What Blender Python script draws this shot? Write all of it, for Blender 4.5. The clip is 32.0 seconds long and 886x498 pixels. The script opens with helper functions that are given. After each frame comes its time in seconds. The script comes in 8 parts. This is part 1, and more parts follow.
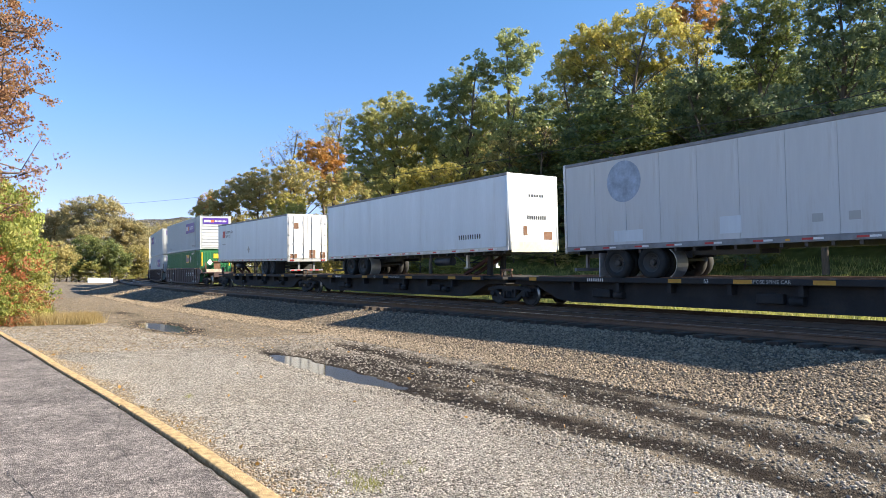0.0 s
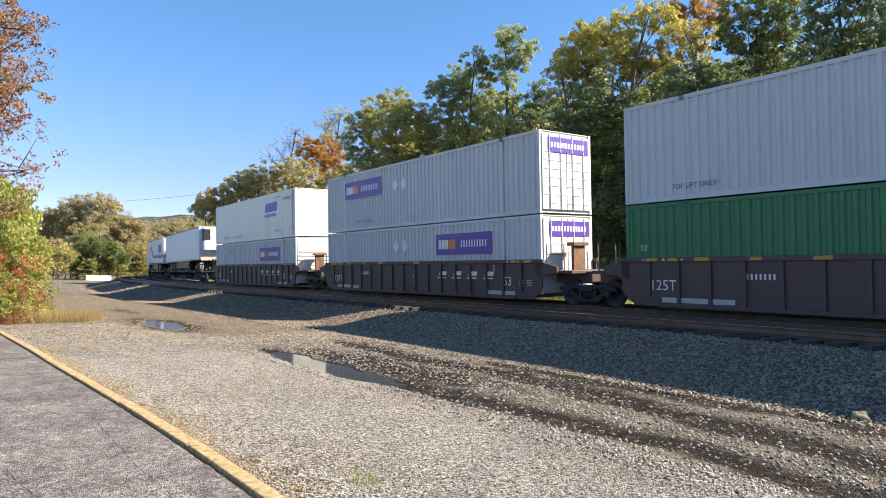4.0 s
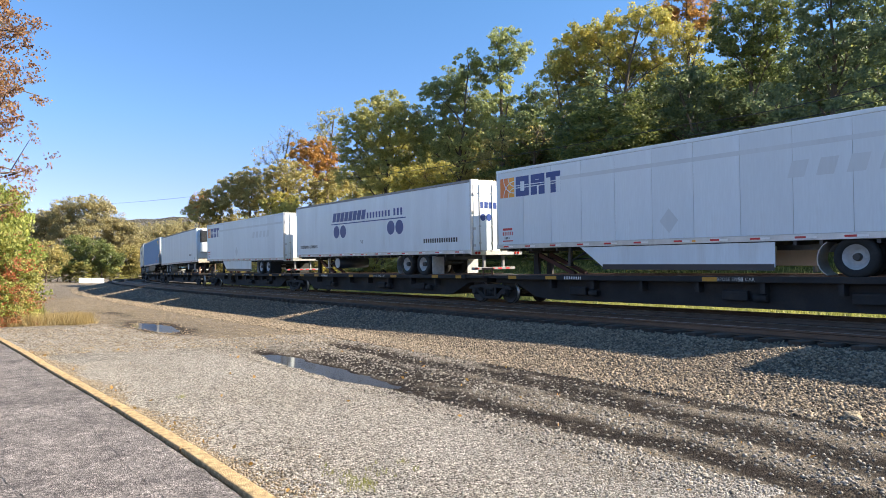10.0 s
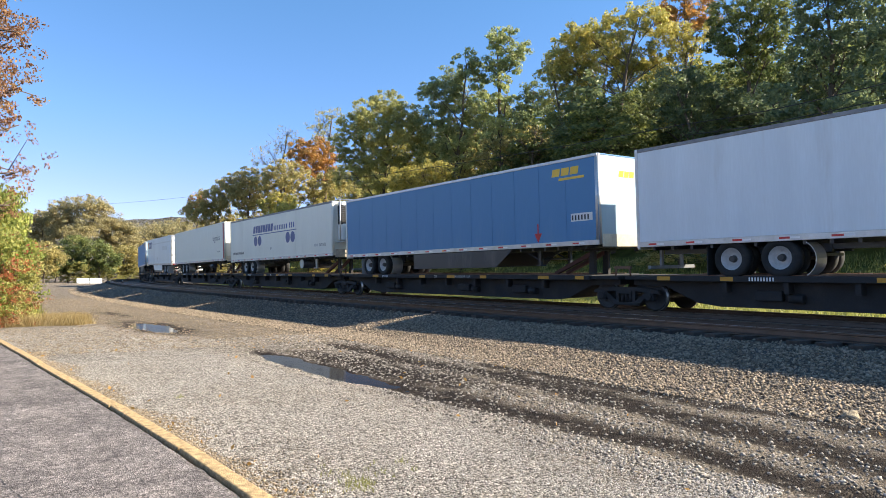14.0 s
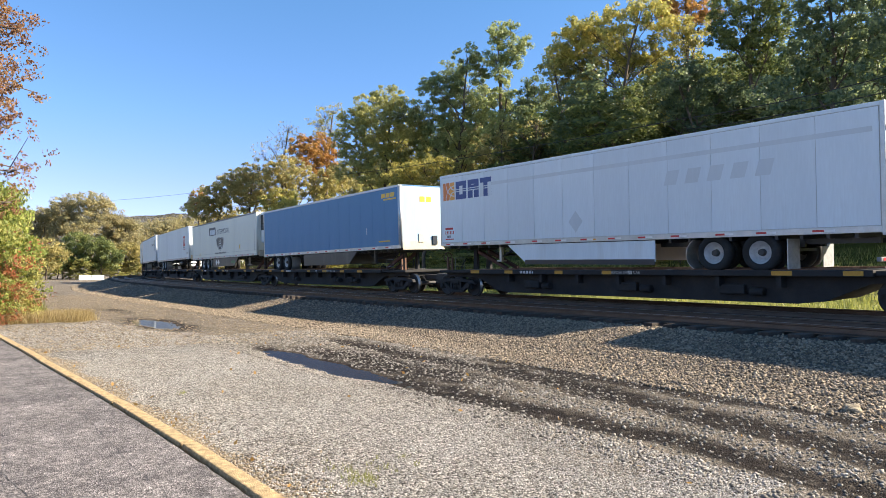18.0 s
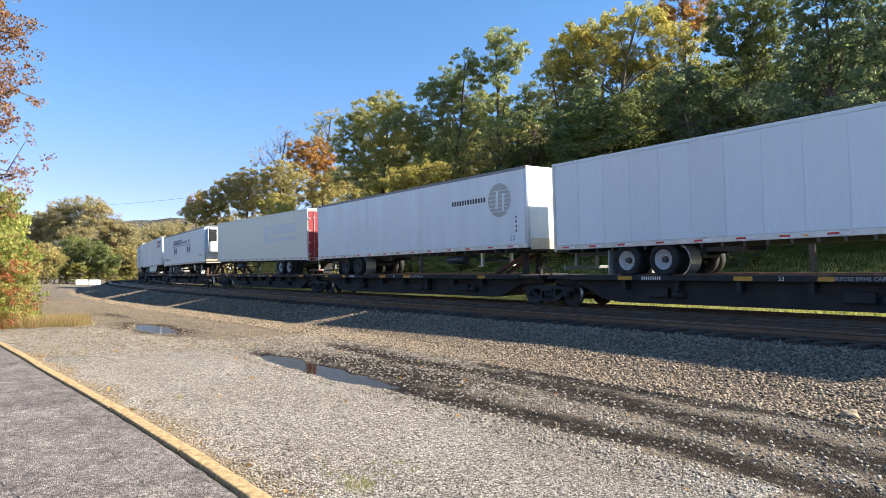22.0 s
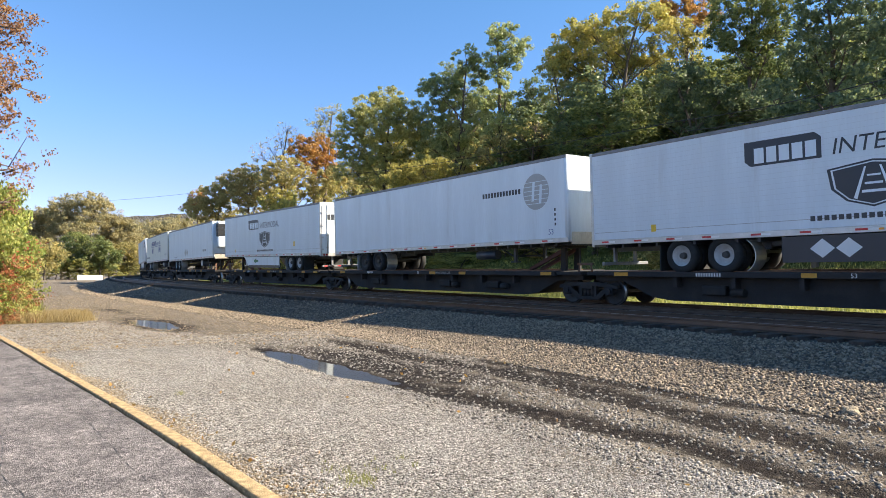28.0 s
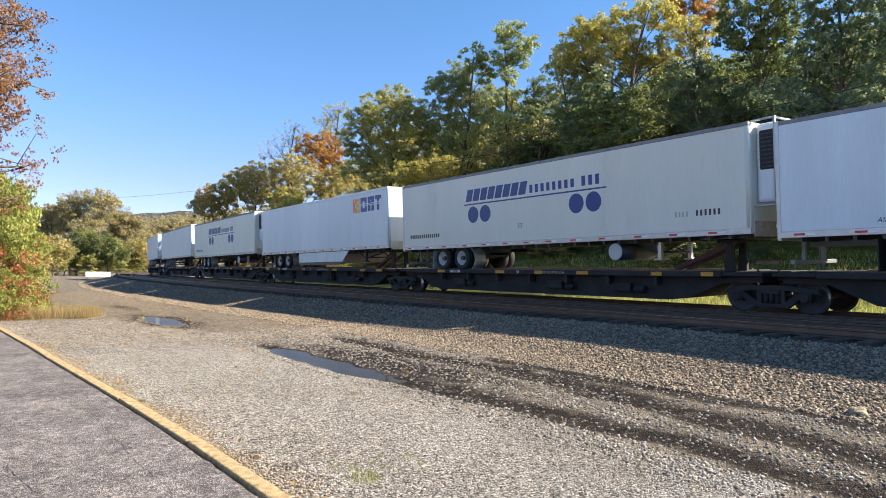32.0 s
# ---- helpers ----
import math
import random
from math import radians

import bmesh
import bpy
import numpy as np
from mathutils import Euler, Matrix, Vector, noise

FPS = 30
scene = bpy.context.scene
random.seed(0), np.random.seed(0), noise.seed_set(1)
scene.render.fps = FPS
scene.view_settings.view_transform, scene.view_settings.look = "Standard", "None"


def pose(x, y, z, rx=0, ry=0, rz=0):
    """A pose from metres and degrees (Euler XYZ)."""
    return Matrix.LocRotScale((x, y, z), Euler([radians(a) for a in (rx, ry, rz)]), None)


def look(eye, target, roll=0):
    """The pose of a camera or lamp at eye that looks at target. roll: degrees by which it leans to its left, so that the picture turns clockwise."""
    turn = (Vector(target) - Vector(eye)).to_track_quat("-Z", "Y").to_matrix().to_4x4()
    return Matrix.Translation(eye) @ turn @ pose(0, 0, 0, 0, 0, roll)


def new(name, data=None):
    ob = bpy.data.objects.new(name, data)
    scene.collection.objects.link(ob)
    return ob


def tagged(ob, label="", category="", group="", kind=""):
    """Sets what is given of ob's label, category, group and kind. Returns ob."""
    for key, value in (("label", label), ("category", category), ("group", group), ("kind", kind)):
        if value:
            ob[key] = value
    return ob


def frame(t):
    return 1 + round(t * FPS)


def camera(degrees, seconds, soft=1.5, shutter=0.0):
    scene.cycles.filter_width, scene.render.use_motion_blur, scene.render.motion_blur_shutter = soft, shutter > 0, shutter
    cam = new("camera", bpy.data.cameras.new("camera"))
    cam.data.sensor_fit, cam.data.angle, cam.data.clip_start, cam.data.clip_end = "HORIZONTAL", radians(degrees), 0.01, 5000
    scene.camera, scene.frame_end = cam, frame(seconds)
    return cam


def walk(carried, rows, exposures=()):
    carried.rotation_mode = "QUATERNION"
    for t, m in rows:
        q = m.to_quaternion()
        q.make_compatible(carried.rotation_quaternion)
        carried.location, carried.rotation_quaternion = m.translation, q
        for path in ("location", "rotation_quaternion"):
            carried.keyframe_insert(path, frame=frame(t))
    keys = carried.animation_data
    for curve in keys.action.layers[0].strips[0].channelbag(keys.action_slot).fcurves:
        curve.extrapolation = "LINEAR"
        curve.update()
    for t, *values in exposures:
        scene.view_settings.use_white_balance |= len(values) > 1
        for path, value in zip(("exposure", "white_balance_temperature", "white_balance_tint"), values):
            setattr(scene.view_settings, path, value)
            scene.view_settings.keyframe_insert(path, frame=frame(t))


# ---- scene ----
EYE = (0.0, 0.0, 1.6)
cam = camera(67.2, 32.0, soft=0.8, shutter=0.0)
# seconds, point looked at, lean
LOOKS = [
    (0, -40.571, 29.141, 3.799, 0.872),
    (0.5, -40.565, 29.154, 3.736, 0.967),
    (1, -40.591, 29.123, 3.661, 0.938),
    (1.5, -40.595, 29.121, 3.602, 0.872),
    (2, -40.587, 29.133, 3.588, 0.893),
    (2.5, -40.555, 29.18, 3.555, 0.736),
    (3, -40.527, 29.22, 3.539, 0.661),
    (3.5, -40.514, 29.237, 3.562, 0.82),
    (5.5, -40.553, 29.175, 3.665, 0.538),
    (6, -40.482, 29.278, 3.603, 0.626),
    (6.5, -40.472, 29.295, 3.553, 0.792),
    (7, -40.444, 29.332, 3.585, 0.73),
    (7.5, -40.328, 29.487, 3.655, 0.577),
    (8, -40.25, 29.591, 3.68, 0.493),
    (8.5, -40.231, 29.615, 3.694, 0.633),
    (9, -40.236, 29.605, 3.756, 0.589),
    (9.5, -40.247, 29.588, 3.761, 0.585),
    (10, -40.269, 29.562, 3.717, 0.645),
    (10.5, -40.261, 29.579, 3.628, 0.592),
    (11, -40.252, 29.595, 3.586, 0.559),
    (11.5, -40.229, 29.626, 3.566, 0.493),
    (12, -40.251, 29.599, 3.55, 0.623),
    (12.5, -40.226, 29.63, 3.587, 0.584),
    (13, -40.242, 29.604, 3.634, 0.758),
    (13.5, -40.228, 29.621, 3.681, 0.631),
    (14, -40.191, 29.669, 3.709, 0.579),
    (14.5, -40.18, 29.684, 3.695, 0.602),
    (16.5, -40.33, 29.489, 3.567, 0.579),
    (17, -40.311, 29.518, 3.523, 0.545),
    (17.5, -40.294, 29.547, 3.437, 0.445),
    (18, -40.27, 29.585, 3.352, 0.339),
    (18.5, -40.259, 29.599, 3.363, 0.333),
    (19, -40.272, 29.578, 3.413, 0.461),
    (19.5, -40.259, 29.591, 3.495, 0.63),
    (20, -40.245, 29.605, 3.57, 0.516),
    (20.5, -40.209, 29.651, 3.601, 0.398),
    (21, -40.14, 29.742, 3.649, 0.132),
    (21.5, -40.136, 29.745, 3.689, 0.348),
    (22, -40.151, 29.721, 3.731, 0.425),
    (22.5, -40.142, 29.731, 3.764, 0.372),
    (23, -40.148, 29.722, 3.786, 0.413),
    (23.5, -40.135, 29.736, 3.828, 0.268),
    (24, -40.146, 29.717, 3.886, 0.39),
    (24.5, -40.174, 29.678, 3.896, 0.529),
    (25, -40.189, 29.658, 3.885, 0.603),
    (25.5, -40.215, 29.626, 3.853, 0.513),
    (27.5, -40.21, 29.652, 3.589, 0.589),
    (28, -40.214, 29.655, 3.436, 0.513),
    (28.5, -40.224, 29.654, 3.24, 0.565),
    (29, -40.294, 29.569, 3.045, 0.656),
    (29.5, -40.396, 29.432, 2.988, 0.771),
    (30, -40.472, 29.323, 3.066, 0.842),
    (30.5, -40.507, 29.271, 3.145, 0.916),
    (31, -40.512, 29.259, 3.245, 0.919),
    (31.5, -40.501, 29.273, 3.263, 0.8),
    (32, -40.498, 29.275, 3.299, 0.77),
]
walk(cam, [(t, look(EYE, (x, y, z), r)) for t, x, y, z, r in LOOKS])

# ---- light ----
SUN_FROM = Vector((0.50, 0.655, 0.565)).normalized()
world = bpy.data.worlds.new("sky")
scene.world = world
world.use_nodes = True
wn = world.node_tree.nodes
sky = wn.new("ShaderNodeTexSky")
sky.sky_type = "NISHITA"
sky.sun_disc = False
sky.sun_elevation = math.asin(SUN_FROM.z)
sky.sun_rotation = math.atan2(SUN_FROM.x, SUN_FROM.y)
sky.altitude = 400
sky.air_density = 1.0
sky.dust_density = 0.0
sky.ozone_density = 1.2
wn["Background"].inputs["Strength"].default_value = 0.066
tint = wn.new("ShaderNodeMixRGB")
tint.blend_type = "MULTIPLY"
tint.inputs["Fac"].default_value = 1.0
# the clear air is deeper blue above the hazy horizon
dome = wn.new("ShaderNodeSeparateXYZ")
world.node_tree.links.new(wn.new("ShaderNodeTexCoord").outputs["Generated"], dome.inputs["Vector"])
depth = wn.new("ShaderNodeValToRGB")
for height in (0.12, 0.22, 0.4):
    depth.color_ramp.elements.new(height)
for stop, (height, tone) in zip(depth.color_ramp.elements, ((0.0, (0.80, 0.79, 1.10)), (0.12, (0.77, 0.80, 1.15)), (0.22, (0.71, 0.92, 1.24)), (0.4, (0.68, 1.01, 1.26)), (1.0, (0.68, 1.05, 1.17)))):
    stop.position, stop.color = height, (*tone, 1)
world.node_tree.links.new(dome.outputs["Z"], depth.inputs["Fac"])
world.node_tree.links.new(depth.outputs["Color"], tint.inputs["Color2"])
world.node_tree.links.new(sky.outputs["Color"], tint.inputs["Color1"])
world.node_tree.links.new(tint.outputs["Color"], wn["Background"].inputs["Color"])
sun_data = bpy.data.lights.new("sun", "SUN")
sun_data.energy = 5.0
sun_data.angle = radians(0.53)
sun_data.color = (1.0, 0.885, 0.70)
sun = new("sun", sun_data)
sun.matrix_world = look(SUN_FROM * 200, (0, 0, 0))
scene.view_settings.exposure = 1.5


# ---- mesh helpers ----
def part(name, bm, mat, parent=None, label="", at=None):
    me = bpy.data.meshes.new(name)
    bm.to_mesh(me)
    bm.free()
    return place(name, me, mat, parent, label, at)


def place(name, me, mat, parent=None, label="", at=None):
    if mat is not None and len(me.materials) == 0:
        for one in (mat if isinstance(mat, (list, tuple)) else [mat]):
            me.materials.append(one)
    ob = new(name, me)
    if parent is not None:
        ob.parent = parent
    if at is not None:
        ob.matrix_basis = at
    if label:
        tagged(ob, label)
    return ob


def empty(name, label, category, group=""):
    ob = new(name)
    ob.empty_display_size = 0.3
    return tagged(ob, label, category, group)


def box(bm, x0, x1, y0, y1, z0, z1, mat=0, bevel=0.0, turn=None):
    made = bmesh.ops.create_cube(bm, size=1.0)["verts"]
    for v in made:
        v.co = Vector(((x0 + x1) / 2 + v.co.x * (x1 - x0), (y0 + y1) / 2 + v.co.y * (y1 - y0), (z0 + z1) / 2 + v.co.z * (z1 - z0)))
    faces = {f for v in made for f in v.link_faces}
    if bevel > 0:
        edges = {e for v in made for e in v.link_edges}
        out = bmesh.ops.bevel(bm, geom=list(edges), offset=bevel, segments=2, affect="EDGES", profile=0.5)
        faces = set(out["faces"]) | {f for f in faces if f.is_valid}
        made = list({v for f in faces for v in f.verts})
    for f in faces:
        f.material_index = mat
    if turn is not None:
        bmesh.ops.transform(bm, matrix=turn, verts=made)
    return made


def cyl(bm, a, b, r, n=12, r2=None, mat=0, smooth=True):
    a, b = Vector(a), Vector(b)
    d = b - a
    m = Matrix.Translation((a + b) / 2) @ d.to_track_quat("Z", "Y").to_matrix().to_4x4()
    made = bmesh.ops.create_cone(bm, cap_ends=True, segments=n, radius1=r, radius2=r if r2 is None else r2, depth=d.length, matrix=m)["verts"]
    for f in {f for v in made for f in v.link_faces}:
        f.material_index = mat
        f.smooth = smooth and len(f.verts) == 4
    return made


def extrude_xz(bm, outline, y0, y1, mat=0):
    """A solid from an outline in x and z, between y0 and y1."""
    lo = [bm.verts.new((x, y0, z)) for x, z in outline]
    hi = [bm.verts.new((x, y1, z)) for x, z in outline]
    n = len(lo)
    made = [bm.faces.new(lo), bm.faces.new(hi[::-1])]
    made += [bm.faces.new((lo[(i + 1) % n], lo[i], hi[i], hi[(i + 1) % n])) for i in range(n)]
    for f in made:
        f.material_index = mat
    bmesh.ops.recalc_face_normals(bm, faces=made)
    return lo + hi


def mesh_of(name, verts, faces, smooth=False):
    me = bpy.data.meshes.new(name)
    me.from_pydata(verts, [], faces)
    me.update()
    if smooth:
        me.shade_smooth()
    return me


# ---- the line of the track ----
BANK = radians(-2.1)
RAIL_Z = 0.70
S_GRID = np.linspace(-700, 70, 1541)


def _heading(s):
    a = -1.118e-3 * s + 3.839e-5 * s * np.abs(s) - 8.78e-8 * s ** 3
    edge = -150.0
    h0 = -1.118e-3 * edge - 3.839e-5 * edge * edge - 8.78e-8 * edge ** 3
    k0 = -1.118e-3 + 2 * 3.839e-5 * abs(edge) - 3 * 8.78e-8 * edge * edge
    u = np.clip((edge - s) / 90.0, 0, 1)
    return np.where(s > edge, a, h0 - k0 * 90.0 * (u - u * u / 2))


S_HEAD = _heading(S_GRID)
_ds = S_GRID[1] - S_GRID[0]
S_X = np.concatenate([[0], np.cumsum((np.cos(S_HEAD[1:]) + np.cos(S_HEAD[:-1])) / 2 * _ds)])
S_Y = np.concatenate([[0], np.cumsum((np.sin(S_HEAD[1:]) + np.sin(S_HEAD[:-1])) / 2 * _ds)])
S_X -= np.interp(0, S_GRID, S_X)
S_Y -= np.interp(0, S_GRID, S_Y) - 17.59


def on_line(s, side=0.0, up=0.0):
    """The point beside the far track's middle: side > 0 lies away from the camera."""
    h = np.interp(s, S_GRID, S_HEAD)
    return Vector((float(np.interp(s, S_GRID, S_X) - math.sin(h) * side), float(np.interp(s, S_GRID, S_Y) + math.cos(h) * side), up))


def line_pose(s):
    """The pose on the rails of the far track at s."""
    h = float(np.interp(s, S_GRID, S_HEAD))
    p = on_line(s, 0, RAIL_Z)
    return Matrix.Translation(p) @ Matrix.Rotation(h, 4, "Z") @ Matrix.Rotation(-BANK, 4, "X")


def travelled(t):
    return 15.1134 * (t - 20) - 0.0099 * (t - 20) ** 2


# ---- materials ----
def _tree(name):
    mat = bpy.data.materials.new(name)
    mat.use_nodes = True
    nt = mat.node_tree
    return mat, nt, nt.nodes["Principled BSDF"]


def surface(name, color, rough=0.7, metal=0.0, vary=0.12, scale=6.0, fine=60.0, bump=0.15, dirt=None, dirt_amount=0.0, by_object=0.0, spec=0.5, stretch=(1, 1, 1), by_island=0.0):
    """A painted or raw surface with coarse and fine change of tone, dirt and relief."""
    mat, nt, bsdf = _tree(name)
    link, add = nt.links.new, nt.nodes.new
    co = add("ShaderNodeTexCoord")
    mp = add("ShaderNodeMapping")
    mp.inputs["Scale"].default_value = stretch
    link(co.outputs["Object"], mp.inputs["Vector"])
    n1, n2 = add("ShaderNodeTexNoise"), add("ShaderNodeTexNoise")
    for n, s, d in ((n1, scale, 5.0), (n2, fine, 3.0)):
        n.inputs["Scale"].default_value = s
        n.inputs["Detail"].default_value = d
        link(mp.outputs["Vector"], n.inputs["Vector"])
    mix = add("ShaderNodeMath")
    mix.operation = "MULTIPLY_ADD"
    mix.inputs[1].default_value, mix.inputs[2].default_value = 0.4, 0.3
    link(n2.outputs["Fac"], mix.inputs[0])
    tot = add("ShaderNodeMath")
    tot.operation = "MULTIPLY"
    link(n1.outputs["Fac"], tot.inputs[0])
    link(mix.outputs[0], tot.inputs[1])
    ramp = add("ShaderNodeMapRange")
    ramp.inputs["From Min"].default_value, ramp.inputs["From Max"].default_value = 0.12, 0.40
    ramp.inputs["To Min"].default_value, ramp.inputs["To Max"].default_value = 1 - vary, 1 + vary
    link(tot.outputs[0], ramp.inputs["Value"])
    val = ramp.outputs["Result"]
    if by_object or by_island:
        if by_object:
            src = add("ShaderNodeObjectInfo").outputs["Random"]
        else:
            src = add("ShaderNodeNewGeometry").outputs["Random Per Island"]
        amount = by_object or by_island
        r2 = add("ShaderNodeMapRange")
        r2.inputs["To Min"].default_value, r2.inputs["To Max"].default_value = 1 - amount, 1 + amount
        link(src, r2.inputs["Value"])
        mul = add("ShaderNodeMath")
        mul.operation = "MULTIPLY"
        link(val, mul.inputs[0])
        link(r2.outputs["Result"], mul.inputs[1])
        val = mul.outputs[0]
    hsv = add("ShaderNodeHueSaturation")
    hsv.inputs["Color"].default_value = (*color, 1)
    link(val, hsv.inputs["Value"])
    out = hsv.outputs["Color"]
    if dirt is not None:
        n3 = add("ShaderNodeTexNoise")
        n3.inputs["Scale"].default_value, n3.inputs["Detail"].default_value = scale * 0.6, 8.0
        n3.inputs["Roughness"].default_value = 0.7
        link(mp.outputs["Vector"], n3.inputs["Vector"])
        dr = add("ShaderNodeMapRange")
        dr.inputs["From Min"].default_value, dr.inputs["From Max"].default_value = 0.62 - 0.3 * dirt_amount, 0.8
        dr.inputs["To Max"].default_value = min(1.0, 0.35 + dirt_amount)
        link(n3.outputs["Fac"], dr.inputs["Value"])
        mx = add("ShaderNodeMixRGB")
        mx.inputs["Color2"].default_value = (*dirt, 1)
        link(dr.outputs["Result"], mx.inputs["Fac"])
        link(out, mx.inputs["Color1"])
        out = mx.outputs["Color"]
    link(out, bsdf.inputs["Base Color"])
    bsdf.inputs["Roughness"].default_value = rough
    bsdf.inputs["Metallic"].default_value = metal
    bsdf.inputs["Specular IOR Level"].default_value = spec
    if bump:
        bp = add("ShaderNodeBump")
        bp.inputs["Strength"].default_value, bp.inputs["Distance"].default_value = bump, 0.02
        link(n2.outputs["Fac"], bp.inputs["Height"])
        link(bp.outputs["Normal"], bsdf.inputs["Normal"])
    return mat


def leaf_material(name, colors, spread=0.1):
    """Leaves: tone by leaf and by tree, light passing through."""
    mat, nt, bsdf = _tree(name)
    link, add = nt.links.new, nt.nodes.new
    geo, info = add("ShaderNodeNewGeometry"), add("ShaderNodeObjectInfo")
    co = add("ShaderNodeTexCoord")
    ns = add("ShaderNodeTexNoise")
    ns.inputs["Scale"].default_value = 0.35
    link(co.outputs["Object"], ns.inputs["Vector"])
    mixed = add("ShaderNodeMath")
    mixed.operation = "MULTIPLY_ADD"
    mixed.inputs[1].default_value = 0.75
    link(geo.outputs["Random Per Island"], mixed.inputs[0])
    sub = add("ShaderNodeMapRange")
    sub.inputs["From Min"].default_value, sub.inputs["From Max"].default_value = 0.3, 0.7
    sub.inputs["To Min"].default_value, sub.inputs["To Max"].default_value = -0.12, 0.42
    link(ns.outputs["Fac"], sub.inputs["Value"])
    link(sub.outputs["Result"], mixed.inputs[2])
    ramp = add("ShaderNodeValToRGB")
    el = ramp.color_ramp.elements
    while len(el) < len(colors):
        el.new(0.5)
    for i, c in enumerate(colors):
        el[i].position = i / (len(colors) - 1)
        el[i].color = (*c, 1)
    link(mixed.outputs[0], ramp.inputs["Fac"])
    hsv = add("ShaderNodeHueSaturation")
    rr = add("ShaderNodeMapRange")
    rr.inputs["To Min"].default_value, rr.inputs["To Max"].default_value = 1 - spread, 1 + spread
    link(info.outputs["Random"], rr.inputs["Value"])
    link(rr.outputs["Result"], hsv.inputs["Value"])
    link(ramp.outputs["Color"], hsv.inputs["Color"])
    link(hsv.outputs["Color"], bsdf.inputs["Base Color"])
    bsdf.inputs["Roughness"].default_value = 0.55
    tr = add("ShaderNodeBsdfTranslucent")
    link(hsv.outputs["Color"], tr.inputs["Color"])
    ms = add("ShaderNodeMixShader")
    ms.inputs["Fac"].default_value = 0.5
    link(bsdf.outputs["BSDF"], ms.inputs[1])
    link(tr.outputs["BSDF"], ms.inputs[2])
    link(ms.outputs["Shader"], nt.nodes["Material Output"].inputs["Surface"])
    return mat




def ground_material():
    """Pale fine gravel, tan dirt, dark wet mud and grass, by the maps that the ground carries."""
    mat, nt, bsdf = _tree("lot_ground")
    link, add = nt.links.new, nt.nodes.new
    co = add("ShaderNodeTexCoord").outputs["Object"]

    def noise_of(scale, detail=5.0, rough=0.6):
        n = add("ShaderNodeTexNoise")
        n.inputs["Scale"].default_value, n.inputs["Detail"].default_value, n.inputs["Roughness"].default_value = scale, detail, rough
        link(co, n.inputs["Vector"])
        return n.outputs["Fac"]

    def attribute(name):
        a = add("ShaderNodeAttribute")
        a.attribute_name = name
        return a.outputs["Fac"]

    def spread(value, a, b, c, d):
        m = add("ShaderNodeMapRange")
        for k, v in zip(("From Min", "From Max", "To Min", "To Max"), (a, b, c, d)):
            m.inputs[k].default_value = v
        link(value, m.inputs["Value"])
        return m.outputs["Result"]

    def ramp(value, stops):
        r = add("ShaderNodeValToRGB")
        el = r.color_ramp.elements
        while len(el) < len(stops):
            el.new(0.5)
        for e, (p, c) in zip(el, stops):
            e.position, e.color = p, (*c, 1)
        link(value, r.inputs["Fac"])
        return r.outputs["Color"]

    def mix(fac, a, b, kind="MIX"):
        m = add("ShaderNodeMixRGB")
        m.blend_type = kind
        if isinstance(fac, float):
            m.inputs["Fac"].default_value = fac
        else:
            link(fac, m.inputs["Fac"])
        link(a, m.inputs["Color1"])
        link(b, m.inputs["Color2"])
        return m.outputs["Color"]

    cells = add("ShaderNodeTexVoronoi")
    cells.inputs["Scale"].default_value = 60.0
    link(co, cells.inputs["Vector"])
    bw = add("ShaderNodeSeparateColor")
    link(cells.outputs["Color"], bw.inputs["Color"])
    # mixed stone tones; the darkest also paint in small shadows among the stones
    stones = ramp(bw.outputs["Red"], [(0.0, (0.035, 0.032, 0.029)), (0.35, (0.18, 0.164, 0.147)), (0.75, (0.45, 0.42, 0.386)), (1.0, (0.77, 0.73, 0.685))])
    patches = ramp(noise_of(0.45), [(0.3, (0.84, 0.80, 0.74)), (0.7, (1.08, 1.07, 1.06))])
    patches = mix(1.0, patches, ramp(noise_of(3.2, 6.0), [(0.35, (0.88, 0.87, 0.85)), (0.68, (1.22, 1.21, 1.20))]), "MULTIPLY")
    stones = mix(1.0, stones, patches, "MULTIPLY")
    dirt = ramp(noise_of(1.3, 8.0), [(0.25, (0.085, 0.066, 0.047)), (0.5, (0.165, 0.13, 0.092)), (0.75, (0.27, 0.215, 0.155))])
    dirt = mix(0.3, dirt, stones)
    col = mix(attribute("gravel"), dirt, stones)
    mud = ramp(noise_of(2.5, 6.0), [(0.3, (0.012, 0.009, 0.007)), (0.7, (0.034, 0.024, 0.018))])
    wet = add("ShaderNodeMath")
    wet.operation = "MULTIPLY"
    link(attribute("wet"), wet.inputs[0])
    link(spread(noise_of(9.0, 6.0), 0.52, 0.70, 1.0, 0.55), wet.inputs[1])
    col = mix(wet.outputs[0], col, mud)
    grass = ramp(noise_of(0.8, 8.0), [(0.25, (0.06, 0.075, 0.02)), (0.5, (0.13, 0.14, 0.035)), (0.75, (0.24, 0.22, 0.075))])
    col = mix(attribute("grass"), col, grass)
    link(col, bsdf.inputs["Base Color"])
    link(spread(wet.outputs[0], 0.0, 1.0, 0.95, 0.75), bsdf.inputs["Roughness"])
    bsdf.inputs["Specular IOR Level"].default_value = 0.12
    b1, b2 = add("ShaderNodeBump"), add("ShaderNodeBump")
    b1.inputs["Strength"].default_value, b1.inputs["Distance"].default_value = 1.0, 0.036
    b1.invert = True
    link(cells.outputs["Distance"], b1.inputs["Height"])
    b2.inputs["Strength"].default_value, b2.inputs["Distance"].default_value = 0.6, 0.05
    link(noise_of(5.0, 6.0), b2.inputs["Height"])
    link(b1.outputs["Normal"], b2.inputs["Normal"])
    link(b2.outputs["Normal"], bsdf.inputs["Normal"])
    return mat


